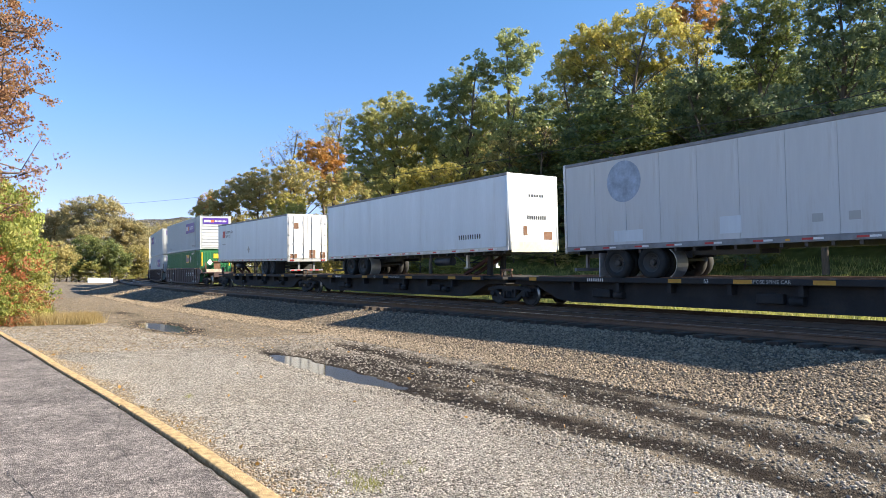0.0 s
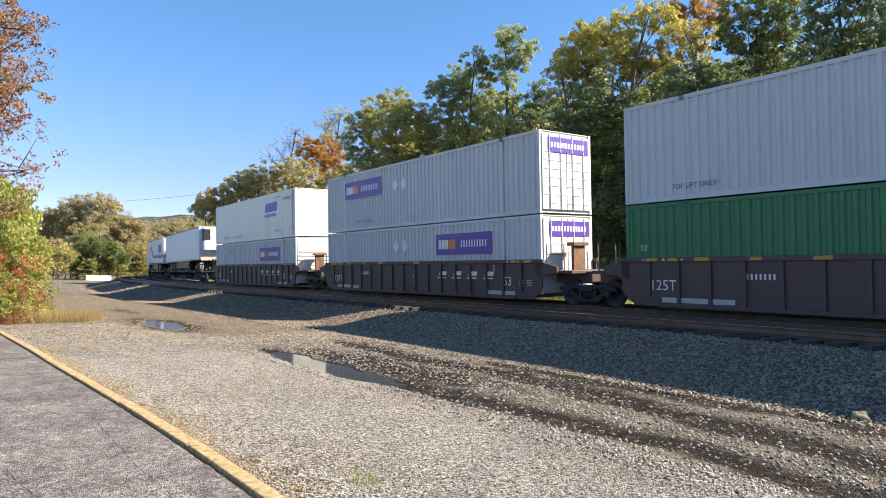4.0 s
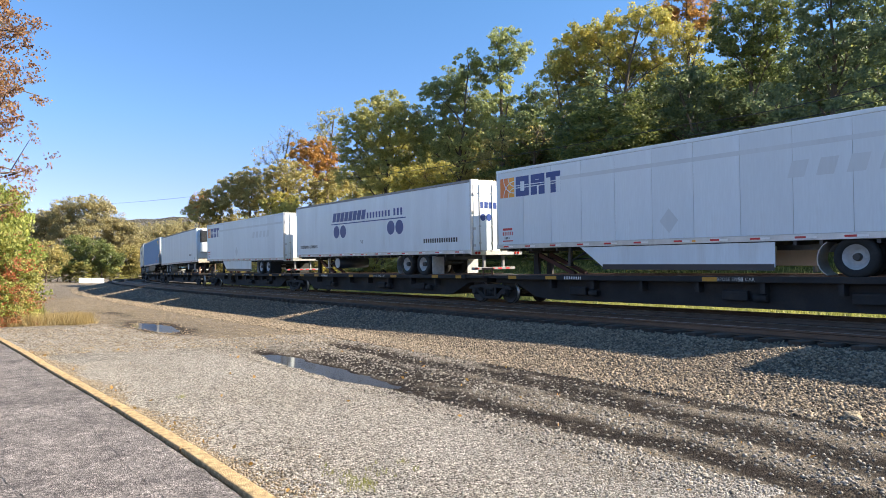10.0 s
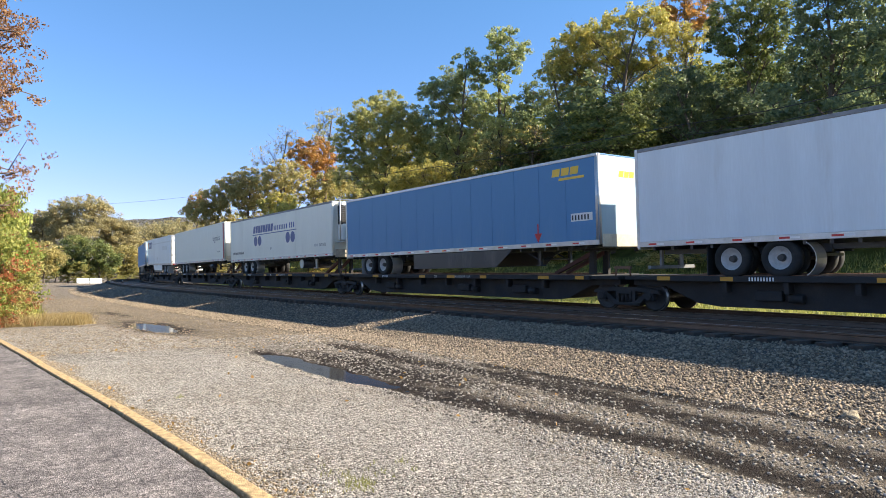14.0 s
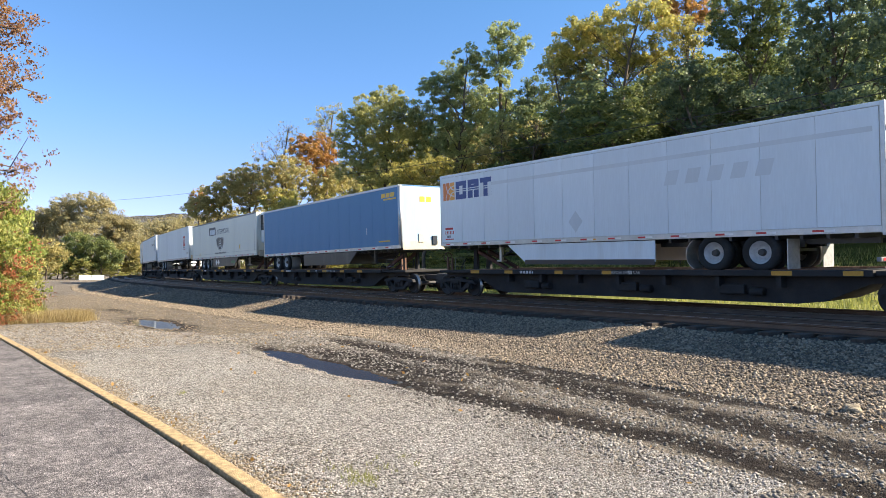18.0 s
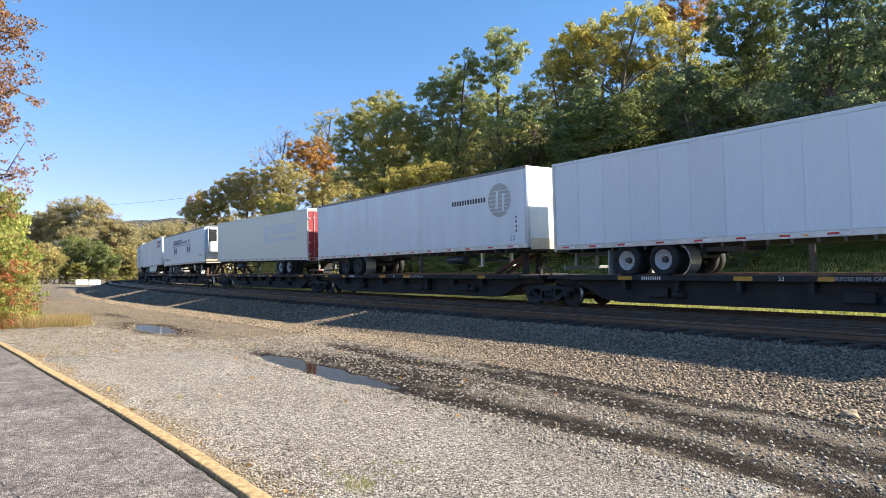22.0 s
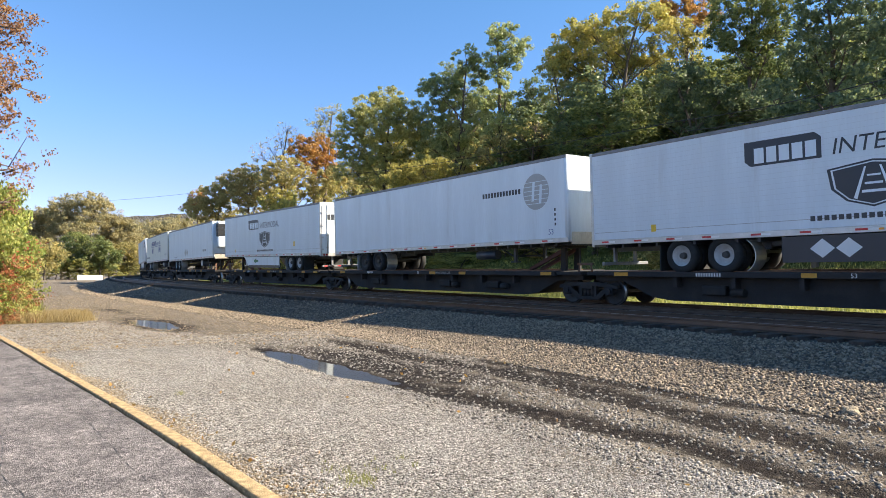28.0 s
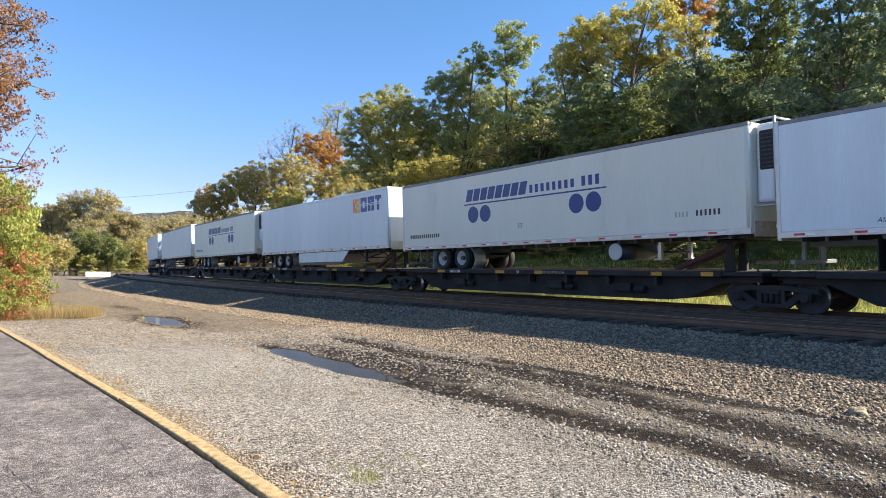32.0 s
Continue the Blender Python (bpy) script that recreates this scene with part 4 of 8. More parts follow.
def container(mat, z0, z1, label, doors=True, smooth=False):
    """A 53-foot container, its right-hand end towards +x."""
    box_thing = empty("container", label, "container", "stacked containers")
    h = 8.075
    y = 1.30
    bm = bmesh.new()
    box(bm, -h + 0.03, h - 0.03, -y + 0.07, y - 0.07, z0 + 0.03, z1 - 0.03)
    part("inner_box", bm, mat, box_thing)
    for s in (-1, 1):
        bm = bmesh.new()
        if smooth:
            box(bm, -h + 0.1, h - (0.52 if smooth == "reefer" else 0.1), min(s * y, s * (y - 0.05)), max(s * y, s * (y - 0.05)), z0 + 0.16, z1 - 0.1)
        else:
            corrugated(bm, -h + 0.1, h - 0.1, s * (y - 0.01), z0 + 0.12, z1 - 0.1, sgn=s)
        part("side_wall", bm, mat, box_thing)
        bx(box_thing, "top_rail", mat, -h, h, s * y - 0.05 * (s > 0) - 0.0, s * y + 0.05 * (s < 0), z1 - 0.11, z1, bevel=0.01)
        bx(box_thing, "bottom_rail", mat, -h, h, s * y - 0.05 * (s > 0), s * y + 0.05 * (s < 0), z0, z0 + 0.16, bevel=0.01)
        for x in (-6.1, 6.1):
            a, b = sorted((s * (y + 0.012), s * (y - 0.06)))
            bx(box_thing, "lift_post", mat, x - 0.09, x + 0.09, a, b, z0, z1, bevel=0.01)
            bx(box_thing, "casting", M_RUST, x - 0.09, x + 0.09, a, b, z1 - 0.16, z1 + 0.01, bevel=0.01)
    for x in (-h + 0.05, h - 0.05):
        for s in (-1, 1):
            bx(box_thing, "corner_post", mat, x - 0.06, x + 0.06, s * (y - 0.05) - 0.06, s * (y - 0.05) + 0.06, z0, z1, bevel=0.012)
    bm = bmesh.new()
    box(bm, -h, h, -y + 0.02, y - 0.02, z1 - 0.035, z1 - 0.005)
    part("roof", bm, mat, box_thing)
    if doors == "front":
        bx(box_thing, "front_wall", mat, h, h + 0.03, -1.2, 1.2, z0 + 0.14, z1 - 0.12, bevel=0.006)
        upright = mat is M_GREENC
        for i in range(9 if upright else 7):
            if upright:
                y = -1.0 + 0.25 * i
                bx(box_thing, "wall_rib", mat, h + 0.03, h + 0.06, y - 0.06, y + 0.06, z0 + 0.2, z1 - 0.2, bevel=0.012)
            else:
                z = z0 + 0.3 + i * (z1 - z0 - 1.2) / 6
                bx(box_thing, "wall_rib", mat, h + 0.03, h + 0.06, -1.08, 1.08, z, z + 0.1, bevel=0.012)
    elif doors and smooth != "reefer":
        for s in (-1, 1):
            a, b = sorted((s * 0.015, s * 1.2))
            d = bx(box_thing, "door", mat, h, h + 0.04, a, b, z0 + 0.14, z1 - 0.12, bevel=0.01)
            bm = bmesh.new()
            for yy in (0.3, 0.85):
                cyl(bm, (0.04, s * yy - (a + b) / 2, z0 - (z0 + z1) / 2 + 0.1), (0.04, s * yy - (a + b) / 2, (z1 - z0) / 2 - 0.12), 0.013, 8)
            part("lock_rod", bm, mat, d)
        bm = bmesh.new()
        for i in range(7):
            z = z0 + 0.35 + i * (z1 - z0 - 1.1) / 6
            box(bm, h + 0.04, h + 0.055, -1.12, 1.12, z, z + 0.035)
        part("door_rib", bm, mat, box_thing)
    return box_thing


# ---- trailers ----
def trailer(kind, nose, length, mat, label, panels=0, skirt=None, reefer=False, rims=None, end_mat=None, seam=None, k=0, axle=2.85):
    """A box trailer on its wheels. x runs along the train, nose = 1 when its front points to +x."""
    tr = empty("trailer", label, "trailer", "box trailers on the train")
    h = length / 2
    rear, front = -nose * h, nose * h
    lo, hi = 1.94, 4.80
    core = seam or mat
    bm = bmesh.new()
    box(bm, -h + 0.02, h - 0.02, -1.29, 1.29, lo + 0.06, hi - 0.05)
    part("body", bm, core, tr)
    if panels:
        w = (length - 0.24) / panels
        for i in range(panels):
            a = -h + 0.12 + i * w
            bx(tr, "side_panel", mat, a + 0.006, a + w - 0.006, -1.302, -1.285, lo + 0.16, hi - 0.11)
        bx(tr, "side_skin", mat, -h + 0.1, h - 0.1, 1.285, 1.30, lo + 0.16, hi - 0.11)
    else:
        for s in (-1, 1):
            a, b = sorted((s * 1.30, s * 1.285))
            bx(tr, "side_skin", mat, -h + 0.1, h - 0.1, a, b, lo + 0.16, hi - 0.11)
    for s in (-1, 1):
        a, b = sorted((s * 1.312, s * 1.25))
        bx(tr, "bottom_rail", M_TRIM if mat is M_OLD else M_ALU, -h + 0.02, h - 0.02, a, b, lo, lo + 0.155, bevel=0.01)
        bx(tr, "top_rail", M_ALU if mat is M_BLUE else M_TRIM if not panels or mat is M_OLD else mat, -h + 0.02, h - 0.02, a, b, hi - 0.10, hi, bevel=0.015)
    bx(tr, "roof", mat, -h + 0.03, h - 0.03, -1.27, 1.27, hi - 0.03, hi + 0.005)
    bm = bmesh.new()
    for i in range(int(length / 0.6)):
        x = -h + 0.5 + i * 0.6
        box(bm, x - 0.04, x + 0.04, -1.2, 1.2, lo - 0.10, lo + 0.03)
    for y in (-0.5, 0.5):
        box(bm, min(rear + nose * 0.4, rear + nose * 6.2), max(rear + nose * 0.4, rear + nose * 6.2), y - 0.06, y + 0.06, lo - 0.22, lo - 0.08)
    tagged(part("floor_beam", bm, M_CHAR, tr), kind="stuff")
    # nose
    n_in, n_out = sorted((front, front - nose * 0.03))
    bx(tr, "nose_panel", end_mat if end_mat and nose > 0 else mat, n_in, n_out, -1.2, 1.2, lo + 0.05, hi - 0.05)
    for s in (-1, 1):
        bm = bmesh.new()
        cyl(bm, (front - nose * 0.09, s * 1.21, lo + 0.02), (front - nose * 0.09, s * 1.21, hi - 0.01), 0.10, 14)
        part("corner_post", bm, M_ALU if mat is M_BLUE else mat, tr)
    bx(tr, "apron", M_APRON if reefer else M_TAN, *sorted((front - nose * 0.02, front + nose * 0.01)), -1.15, 1.15, lo - 0.06, lo + 0.34)
    # rear frame, doors
    r0, r1 = sorted((rear, rear + nose * 0.10))
    for s in (-1, 1):
        a, b = sorted((s * 1.315, s * 1.22))
        bx(tr, "rear_post", M_ALU, r0, r1, a, b, lo - 0.02, hi + 0.005, bevel=0.01)
    bx(tr, "rear_sill", M_ALU, r0, r1, -1.3, 1.3, lo - 0.06, lo + 0.12, bevel=0.01)
    bx(tr, "rear_header", M_ALU, r0, r1, -1.3, 1.3, hi - 0.16, hi + 0.006, bevel=0.01)
    for s in (-1, 1):
        a, b = sorted((s * 0.012, s * 1.215))
        d0, d1 = sorted((rear - nose * 0.02, rear + nose * 0.03))
        d = bx(tr, "door", end_mat or mat, d0, d1, a, b, lo + 0.13, hi - 0.17, bevel=0.008)
        zc, yc = (lo + hi) / 2 - 0.02, (a + b) / 2
        for yy in (0.28, 0.92):
            bm = bmesh.new()
            cyl(bm, (-nose * 0.045, s * yy - yc, lo + 0.1 - zc), (-nose * 0.045, s * yy - yc, hi - 0.16 - zc), 0.016, 8)
            for z in (2.35, 3.0, 4.3):
                box(bm, -nose * 0.045 - 0.02, -nose * 0.045 + 0.02, s * yy - yc - 0.05, s * yy - yc + 0.05, z - zc - 0.03, z - zc + 0.03)
            part("lock_rod", bm, M_ALU, d)
        for z in (2.25, 2.9, 3.55, 4.25):
            bx(d, "hinge", M_ALU, -nose * 0.04 - 0.02, -nose * 0.04 + 0.02, s * 1.14 - yc, s * 1.14 - yc + s * 0.1 if s > 0 else s * 1.14 - yc + 0.1, z - zc - 0.045, z - zc + 0.045) if s > 0 else bx(d, "hinge", M_ALU, -nose * 0.04 - 0.02, -nose * 0.04 + 0.02, s * 1.24 - yc, s * 1.14 - yc, z - zc - 0.045, z - zc + 0.045)
    for y in (-1.1, -0.95, 0.95, 1.1):
        bm = bmesh.new()
        cyl(bm, (rear, y, lo + 0.02), (rear - nose * 0.025, y, lo + 0.02), 0.055, 12)
        part("tail_lamp", bm, M_LAMP, tr)
    # underrun bar
    bm = bmesh.new()
    x = rear + nose * 0.25
    box(bm, x - 0.05, x + 0.05, -1.1, 1.1, 1.30, 1.40, bevel=0.01)
    for y in (-0.5, 0.5):
        box(bm, x - 0.04, x + 0.04, y - 0.05, y + 0.05, 1.38, lo - 0.04)
    part("underrun_bar", bm, M_TRIM, tr)
    mark(tr, M_RED, [rect(-1.0 + 0.4 * i, -0.8 + 0.4 * i, 1.32, 1.38) for i in range(5)], "reflective_tape", end=x + 0.05) if nose < 0 else None
    # tandem
    for d in (axle, axle + 1.26):
        for s in (-1, 1):
            road_wheel(tr, rear + nose * d, 1.535, s, rims)
        bm = bmesh.new()
        cyl(bm, (rear + nose * d, -0.9, 1.535), (rear + nose * d, 0.9, 1.535), 0.07, 10)
        part("axle", bm, M_HUB, tr)
    bm = bmesh.new()
    a, b = sorted((rear + nose * (axle - 0.8), rear + nose * (axle + 2.2)))
    for y in (-0.55, 0.55):
        box(bm, a, b, y - 0.05, y + 0.05, 1.66, 1.80)
    box(bm, a + 0.2, b - 0.2, -0.5, 0.5, 1.55, 1.62)
    part("slider_frame", bm, M_CHAR, tr)
    x = rear + nose * (axle - 0.68)
    for y in (-0.93, 0.93):
        bx(tr, "mudflap", M_RUBBER if k % 3 else M_RIM, x - 0.012, x + 0.012, y - 0.3, y + 0.3, 1.12, 1.86)
    bm = bmesh.new()
    x = rear + nose * (axle + 2.0)
    n = 8
    for i in range(n):
        a = radians(-60 + 120 * i / n)
        b = radians(-60 + 120 * (i + 1) / n)
        c, d = (x - nose * 0.35 + nose * 0.45 * math.cos(a), 1.5 + 0.45 * math.sin(a)), (x - nose * 0.35 + nose * 0.45 * math.cos(b), 1.5 + 0.45 * math.sin(b))
        vs = [bm.verts.new((c[0], -1.22, c[1])), bm.verts.new((d[0], -1.22, d[1])), bm.verts.new((d[0], -0.68, d[1])), bm.verts.new((c[0], -0.68, c[1]))]
        bm.faces.new(vs)
    bmesh.ops.remove_doubles(bm, verts=bm.verts[:], dist=0.001)
    bmesh.ops.solidify(bm, geom=bm.faces[:], thickness=0.015)
    part("spare_wheel_guard" if k % 2 else "mudguard", bm, M_ALU, tr)
    # landing legs
    lx = front - nose * 3.1
    for y in (-0.75, 0.75):
        bm = bmesh.new()
        box(bm, lx - 0.06, lx + 0.06, y - 0.06, y + 0.06, 1.36, lo - 0.02, bevel=0.008)
        box(bm, lx - 0.14, lx + 0.14, y - 0.13, y + 0.13, 1.31, 1.36, bevel=0.008)
        part("landing_leg", bm, M_ALU if k % 2 else M_CHAR, tr)
    bm = bmesh.new()
    cyl(bm, (lx, -0.75, 1.55), (lx, 0.75, 1.55), 0.03, 8)
    for y in (-0.72, 0.72):
        cyl(bm, (lx - nose * 0.05, y, 1.5), (lx - nose * 0.9, y, lo - 0.05), 0.03, 8)
    cyl(bm, (lx, -0.72, 1.5), (lx, 0.5, lo - 0.05), 0.025, 8)
    part("leg_brace", bm, M_CHAR, tr)
    bx(tr, "kingpin_plate", M_CHAR, *sorted((front - nose * 0.4, front - nose * 1.7)), -0.9, 0.9, lo - 0.08, lo - 0.02)
    if skirt:
        a, b = sorted((rear + nose * 5.9, front - nose * 4.0))
        slope = 0.9
        pts = [(a, lo - 0.02), (a if nose > 0 else a + slope, 1.30), (b - (slope if nose > 0 else 0.0), 1.30), (b, lo - 0.02)]
        bm = bmesh.new()
        extrude_xz(bm, pts, -1.27, -1.25)
        sk = part("side_skirt", bm, skirt, tr)
        if skirt is M_WHITE:
            bx(sk, "skirt_edge", M_CHAR, a + (slope if nose < 0 else 0.02), b - (slope if nose > 0 else 0.02), -1.276, -1.244, 1.22, 1.38)
        bm = bmesh.new()
        extrude_xz(bm, pts, 1.25, 1.27)
        part("side_skirt", bm, skirt, tr)
    if reefer and (not skirt or nose < 0):
        c = front - nose * (3.9 if skirt else 4.55)
        bm = bmesh.new()
        cyl(bm, (c, -1.0, 1.60), (c, 0.75, 1.60), 0.27, 20)
        tank = part("tank", bm, M_CHAR, tr, "dark cross-mounted fuel tank")
        bm = bmesh.new()
        cyl(bm, (c, -1.03, 1.60), (c, -1.0, 1.60), 0.255, 20)
        part("tank_end", bm, M_GREY, tank, "pale round tank end")
        for y in (-0.6, 0.3):
            bx(tank, "tank_strap", M_ALU, c - 0.29, c + 0.29, y - 0.03, y + 0.03, 1.86, lo - 0.05)
    elif not skirt:
        bm = bmesh.new()
        c = front - nose * 4.4
        cyl(bm, (c - 0.55, -0.95, 1.62), (c + 0.55, -0.95, 1.62), 0.17, 16)
        part("tank", bm, M_CHAR, tr)
    # reefer unit
    if reefer:
        a, b = sorted((front, front + nose * 0.52))
        bm = bmesh.new()
        box(bm, a, b, -1.02, 1.02, 2.72, 4.76, bevel=0.11)
        u = part("cooling_unit", bm, M_WHITE if reefer == 1 else M_TAN, tr, "white cooling unit with a black grille")
        bm = bmesh.new()
        box(bm, a + 0.1, b + (0.006 if nose > 0 else 0), -1.035, -0.42, 3.55, 4.58, bevel=0.05)
        g = part("grille", bm, M_RUBBER, u)
        for j in range(9):
            z = 3.62 + j * 0.105
            bx(g, "grille_slat", M_CHAR, a + 0.12, b + 0.018, -1.045, -0.44, z, z + 0.03)
        bx(u, "unit_door", M_WHITE, b - 0.005, b + 0.008, -0.88, -0.02, 2.86, 3.46, bevel=0.006)
        bx(u, "unit_door", M_WHITE, b - 0.005, b + 0.008, 0.02, 0.88, 2.86, 4.6, bevel=0.006)
        bx(u, "control_box", M_CHAR, b, b + 0.016, 0.58, 0.74, 2.98, 3.1)
    # reflective tape along the bottom rail
    rnd = random.Random(k)
    reds, whites = [], []
    x = -h + 0.4
    while x < h - 0.5:
        reds.append(rect(x, x + 0.26, lo + 0.05, lo + 0.10))
        whites.append(rect(x + 0.265, x + 0.5, lo + 0.05, lo + 0.10))
        x += rnd.choice((1.1, 1.2, 1.35))
    mark(tr, M_RED, reds, "reflective_tape", y=-1.316)
    mark(tr, M_WLET, whites, "reflective_tape", y=-1.316)
    bx(tr, "marker_lamp", M_AMBER, -0.05, 0.05, -1.325, -1.31, lo + 0.045, lo + 0.09)
    return tr


# ---- liveries; u runs from the left-hand end of the near side ----
def off(polys, dx):
    return [[(x + dx, z) for x, z in p] for p in polys]


def orange_square(tr, u, half, small=1.0):
    d = u - half
    w = 0.74 * small
    z0, z1 = 3.78, 4.48
    mark(tr, M_ORANGEV, off([rect(0, w * 0.55, z0, z1)], d), "marking", "orange square with pale arcs")
    mark(tr, M_AMBER, off([rect(w * 0.55, w, z0, z1)], d), "marking")
    mark(tr, M_WLET, off([ring(w, z1, 0.42 * w, 0.035, 180, 270), ring(w, z1, 0.75 * w, 0.035, 180, 270), ring(w, z0, 0.42 * w, 0.035, 90, 180), ring(w, z0, 0.75 * w, 0.035, 90, 180)], d), "marking", y=-1.31)
    x = d + w + 0.08
    s = small
    mark(tr, M_NAVY, [rect(x, x + 0.66 * s, z0, z1), rect(x + 0.76 * s, x + 1.42 * s, z0, z1), rect(x + 1.5 * s, x + 2.14 * s, z0, z1)], "marking", "three bold navy blocks")
    mark(tr, M_WHITE, [rect(x + 0.24 * s, x + 0.44 * s, z0 + 0.18, z1 - 0.18), rect(x + 1.0 * s, x + 1.18 * s, z0 + 0.5, z1 - 0.18), rect(x + 1.06 * s, x + 1.14 * s, z0, z0 + 0.3), rect(x + 1.5 * s, x + 1.7 * s, z0, z1 - 0.18), rect(x + 1.94 * s, x + 2.14 * s, z0, z1 - 0.18)], "marking", y=-1.311)
    mark(tr, M_WHITE, [rect(x, x + 2.16 * s, z0 + 0.29, z0 + 0.32), rect(x, x + 2.16 * s, z0 + 0.37, z0 + 0.40)], "marking", y=-1.312)


def small_numbers(tr, u, half, mat=None):
    mark(tr, M_RED, [rect(u - half, u - half + 0.5, 2.60, 2.68), rect(u - half, u - half + 0.55, 2.2, 2.24)], "marking")
    number_bars(tr, u - half, 2.42, 6, 0.14, mat or M_RED)
    number_bars(tr, u - half + 0.1, 2.28, 4, 0.1, M_LETTER)


def navy_discs(tr, half):
    d = -half
    mark(tr, M_NAVY, off(blocks(4.55, 8.0, 3.72, 4.18, 8, 0.16, 0.3), d), "marking", "row of slanted navy shapes")
    mark(tr, M_NAVY, off(blocks(8.15, 10.35, 3.74, 4.02, 8, 0.45, 0.0) + blocks(10.55, 11.4, 3.74, 4.06, 3, 0.45, 0.0), d), "marking")
    mark(tr, M_NAVY, off([rect(4.45, 11.55, 3.58, 3.63)], d), "marking")
    mark(tr, M_NAVY, off([disc(5.0, 3.2, 0.32), disc(5.72, 3.2, 0.32), disc(10.3, 3.2, 0.32), disc(11.02, 3.2, 0.32)], d), "marking", "two pairs of navy discs")
    words(tr, "53'", 7.5 + d, 2.55, 0.24, M_LETTER)
    mark(tr, M_LETTER, off(blocks(0.6, 2.8, 2.42, 2.58, 15, 0.35), d), "marking")


def disc_trailer_ids(tr, half):
    number_bars(tr, 13.95 - half, 2.5, 4, 0.16, M_FADED)
    number_bars(tr, 14.6 - half, 2.5, 6, 0.18, M_LETTER)
    # tube guard round the cooling unit
    x = half + 0.56
    for y in (-1.12, 1.12):
        bm = bmesh.new()
        cyl(bm, (x, y, 2.62), (x, y, 4.86), 0.035, 10)
        cyl(bm, (half - 0.03, y, 4.83), (x, y, 4.83), 0.03, 10)
        cyl(bm, (half - 0.03, y, 2.65), (x, y, 2.65), 0.03, 10)
        part("guard_post", bm, M_ALU, tr, "bare aluminium guard tube")
    for z in (2.65, 4.83):
        bm = bmesh.new()
        cyl(bm, (x, -1.12, z), (x, 1.12, z), 0.03, 10)
        part("guard_rail", bm, M_ALU, tr, "bare aluminium guard tube")


def shield_marks(tr, half):
    d = -half
    for k in range(17):
        bx(tr, "side_rib", M_GHOST, d + 0.15, half - 0.15, -1.3035, -1.298, 2.45 + k * 0.13, 2.456 + k * 0.13)
    bx(tr, "side_rib", M_FADED, d + 0.15, half - 0.15, -1.3055, -1.298, 2.30, 2.315)
    mark(tr, M_CHAR, off([[(5.2, 3.72), (6.9, 3.72), (6.9, 4.22), (6.75, 4.34), (5.05, 4.34), (5.05, 3.85)]], d), "marking", "charcoal block with pale shapes")
    mark(tr, M_WHITE, off(blocks(5.3, 6.85, 3.78, 4.16, 5, 0.2), d), "marking", y=-1.312)
    words(tr, "INTERMODAL", 7.1 + d, 3.76, 0.52, M_CHAR, shear=0.18)
    shield = [(7.0, 3.42), (7.95, 3.55), (8.9, 3.42), (8.82, 2.95), (8.5, 2.66), (7.95, 2.5), (7.4, 2.66), (7.08, 2.95)]
    mark(tr, M_CHAR, off([shield], d), "marking", "dark shield with pale rails")
    rim, inner = ([(7.95 + (x - 7.95) * f, 3.02 + (z - 3.02) * f) for x, z in shield] for f in (0.92, 0.87))
    mark(tr, M_WHITE, off([rim], d), "marking", y=-1.308)
    mark(tr, M_CHAR, off([inner], d), "marking", y=-1.310)
    mark(tr, M_WHITE, off([[(7.55, 2.72), (7.62, 2.68), (7.82, 3.4), (7.78, 3.4)], [(8.28, 2.68), (8.35, 2.72), (8.12, 3.4), (8.08, 3.4)], rect(7.72, 8.2, 2.82, 2.88), rect(7.78, 8.14, 3.0, 3.05), rect(7.83, 8.1, 3.18, 3.22)], d), "marking", y=-1.312)
    mark(tr, M_LETTER, off(blocks(6.6, 9.4, 2.26, 2.38, 18, 0.3), d), "marking")
    mark(tr, M_YELLOWV, off([rect(2.2, 2.36, 2.25, 2.45), rect(12.5, 12.72, 2.5, 2.78)], d), "marking")


def skirt_diamonds(tr, half):
    mark(tr, M_WLET, off([[(6.55, 1.62), (6.83, 1.85), (7.1, 1.62), (6.83, 1.40)], [(7.12, 1.62), (7.4, 1.85), (7.68, 1.62), (7.4, 1.40)]], -half), "marking", y=-1.275)
    mark(tr, M_GREENC, off([disc(11.0, 1.6, 0.14), rect(10.5, 11.4, 1.52, 1.68)], -half), "marking", y=-1.275)


def grey_disc_marks(tr, half):
    d = -half
    mark(tr, M_FADED, off([disc(14.72, 3.72, 0.62)], d), "marking", "grey disc with pale strokes")
    mark(tr, M_WHITE, off([rect(14.5, 14.62, 3.4, 4.05, 0.1), rect(14.85, 14.97, 3.3, 3.95, 0.1)] + [rect(14.15, 15.3, z, z + 0.02) for z in (3.3, 3.45, 3.6, 3.75, 3.9, 4.05)], d), "marking", y=-1.312)
    mark(tr, M_LETTER, off(blocks(11.9, 14.0, 3.72, 3.9, 13, 0.3), d), "marking")
    words(tr, "53", 15.25 + d, 2.22, 0.26, M_NAVY)
    number_bars(tr, 15.55 + d, 3.0, 4, 0.12, M_LETTER, upright=True)


def ghost_marks(tr, half):
    d = -half
    mark(tr, M_GHOST, off([[(9.5, 3.0), (10.6, 3.0), (10.6, 3.2), (10.35, 3.4), (10.6, 4.1), (9.5, 4.1), (9.65, 3.5)]], d), "marking", "faded grey shapes")
    mark(tr, M_GHOST, off(blocks(10.8, 14.6, 3.55, 4.1, 6, 0.15), d), "marking")
    mark(tr, M_GHOST, off(blocks(10.8, 14.6, 3.08, 3.35, 14, 0.25), d), "marking")


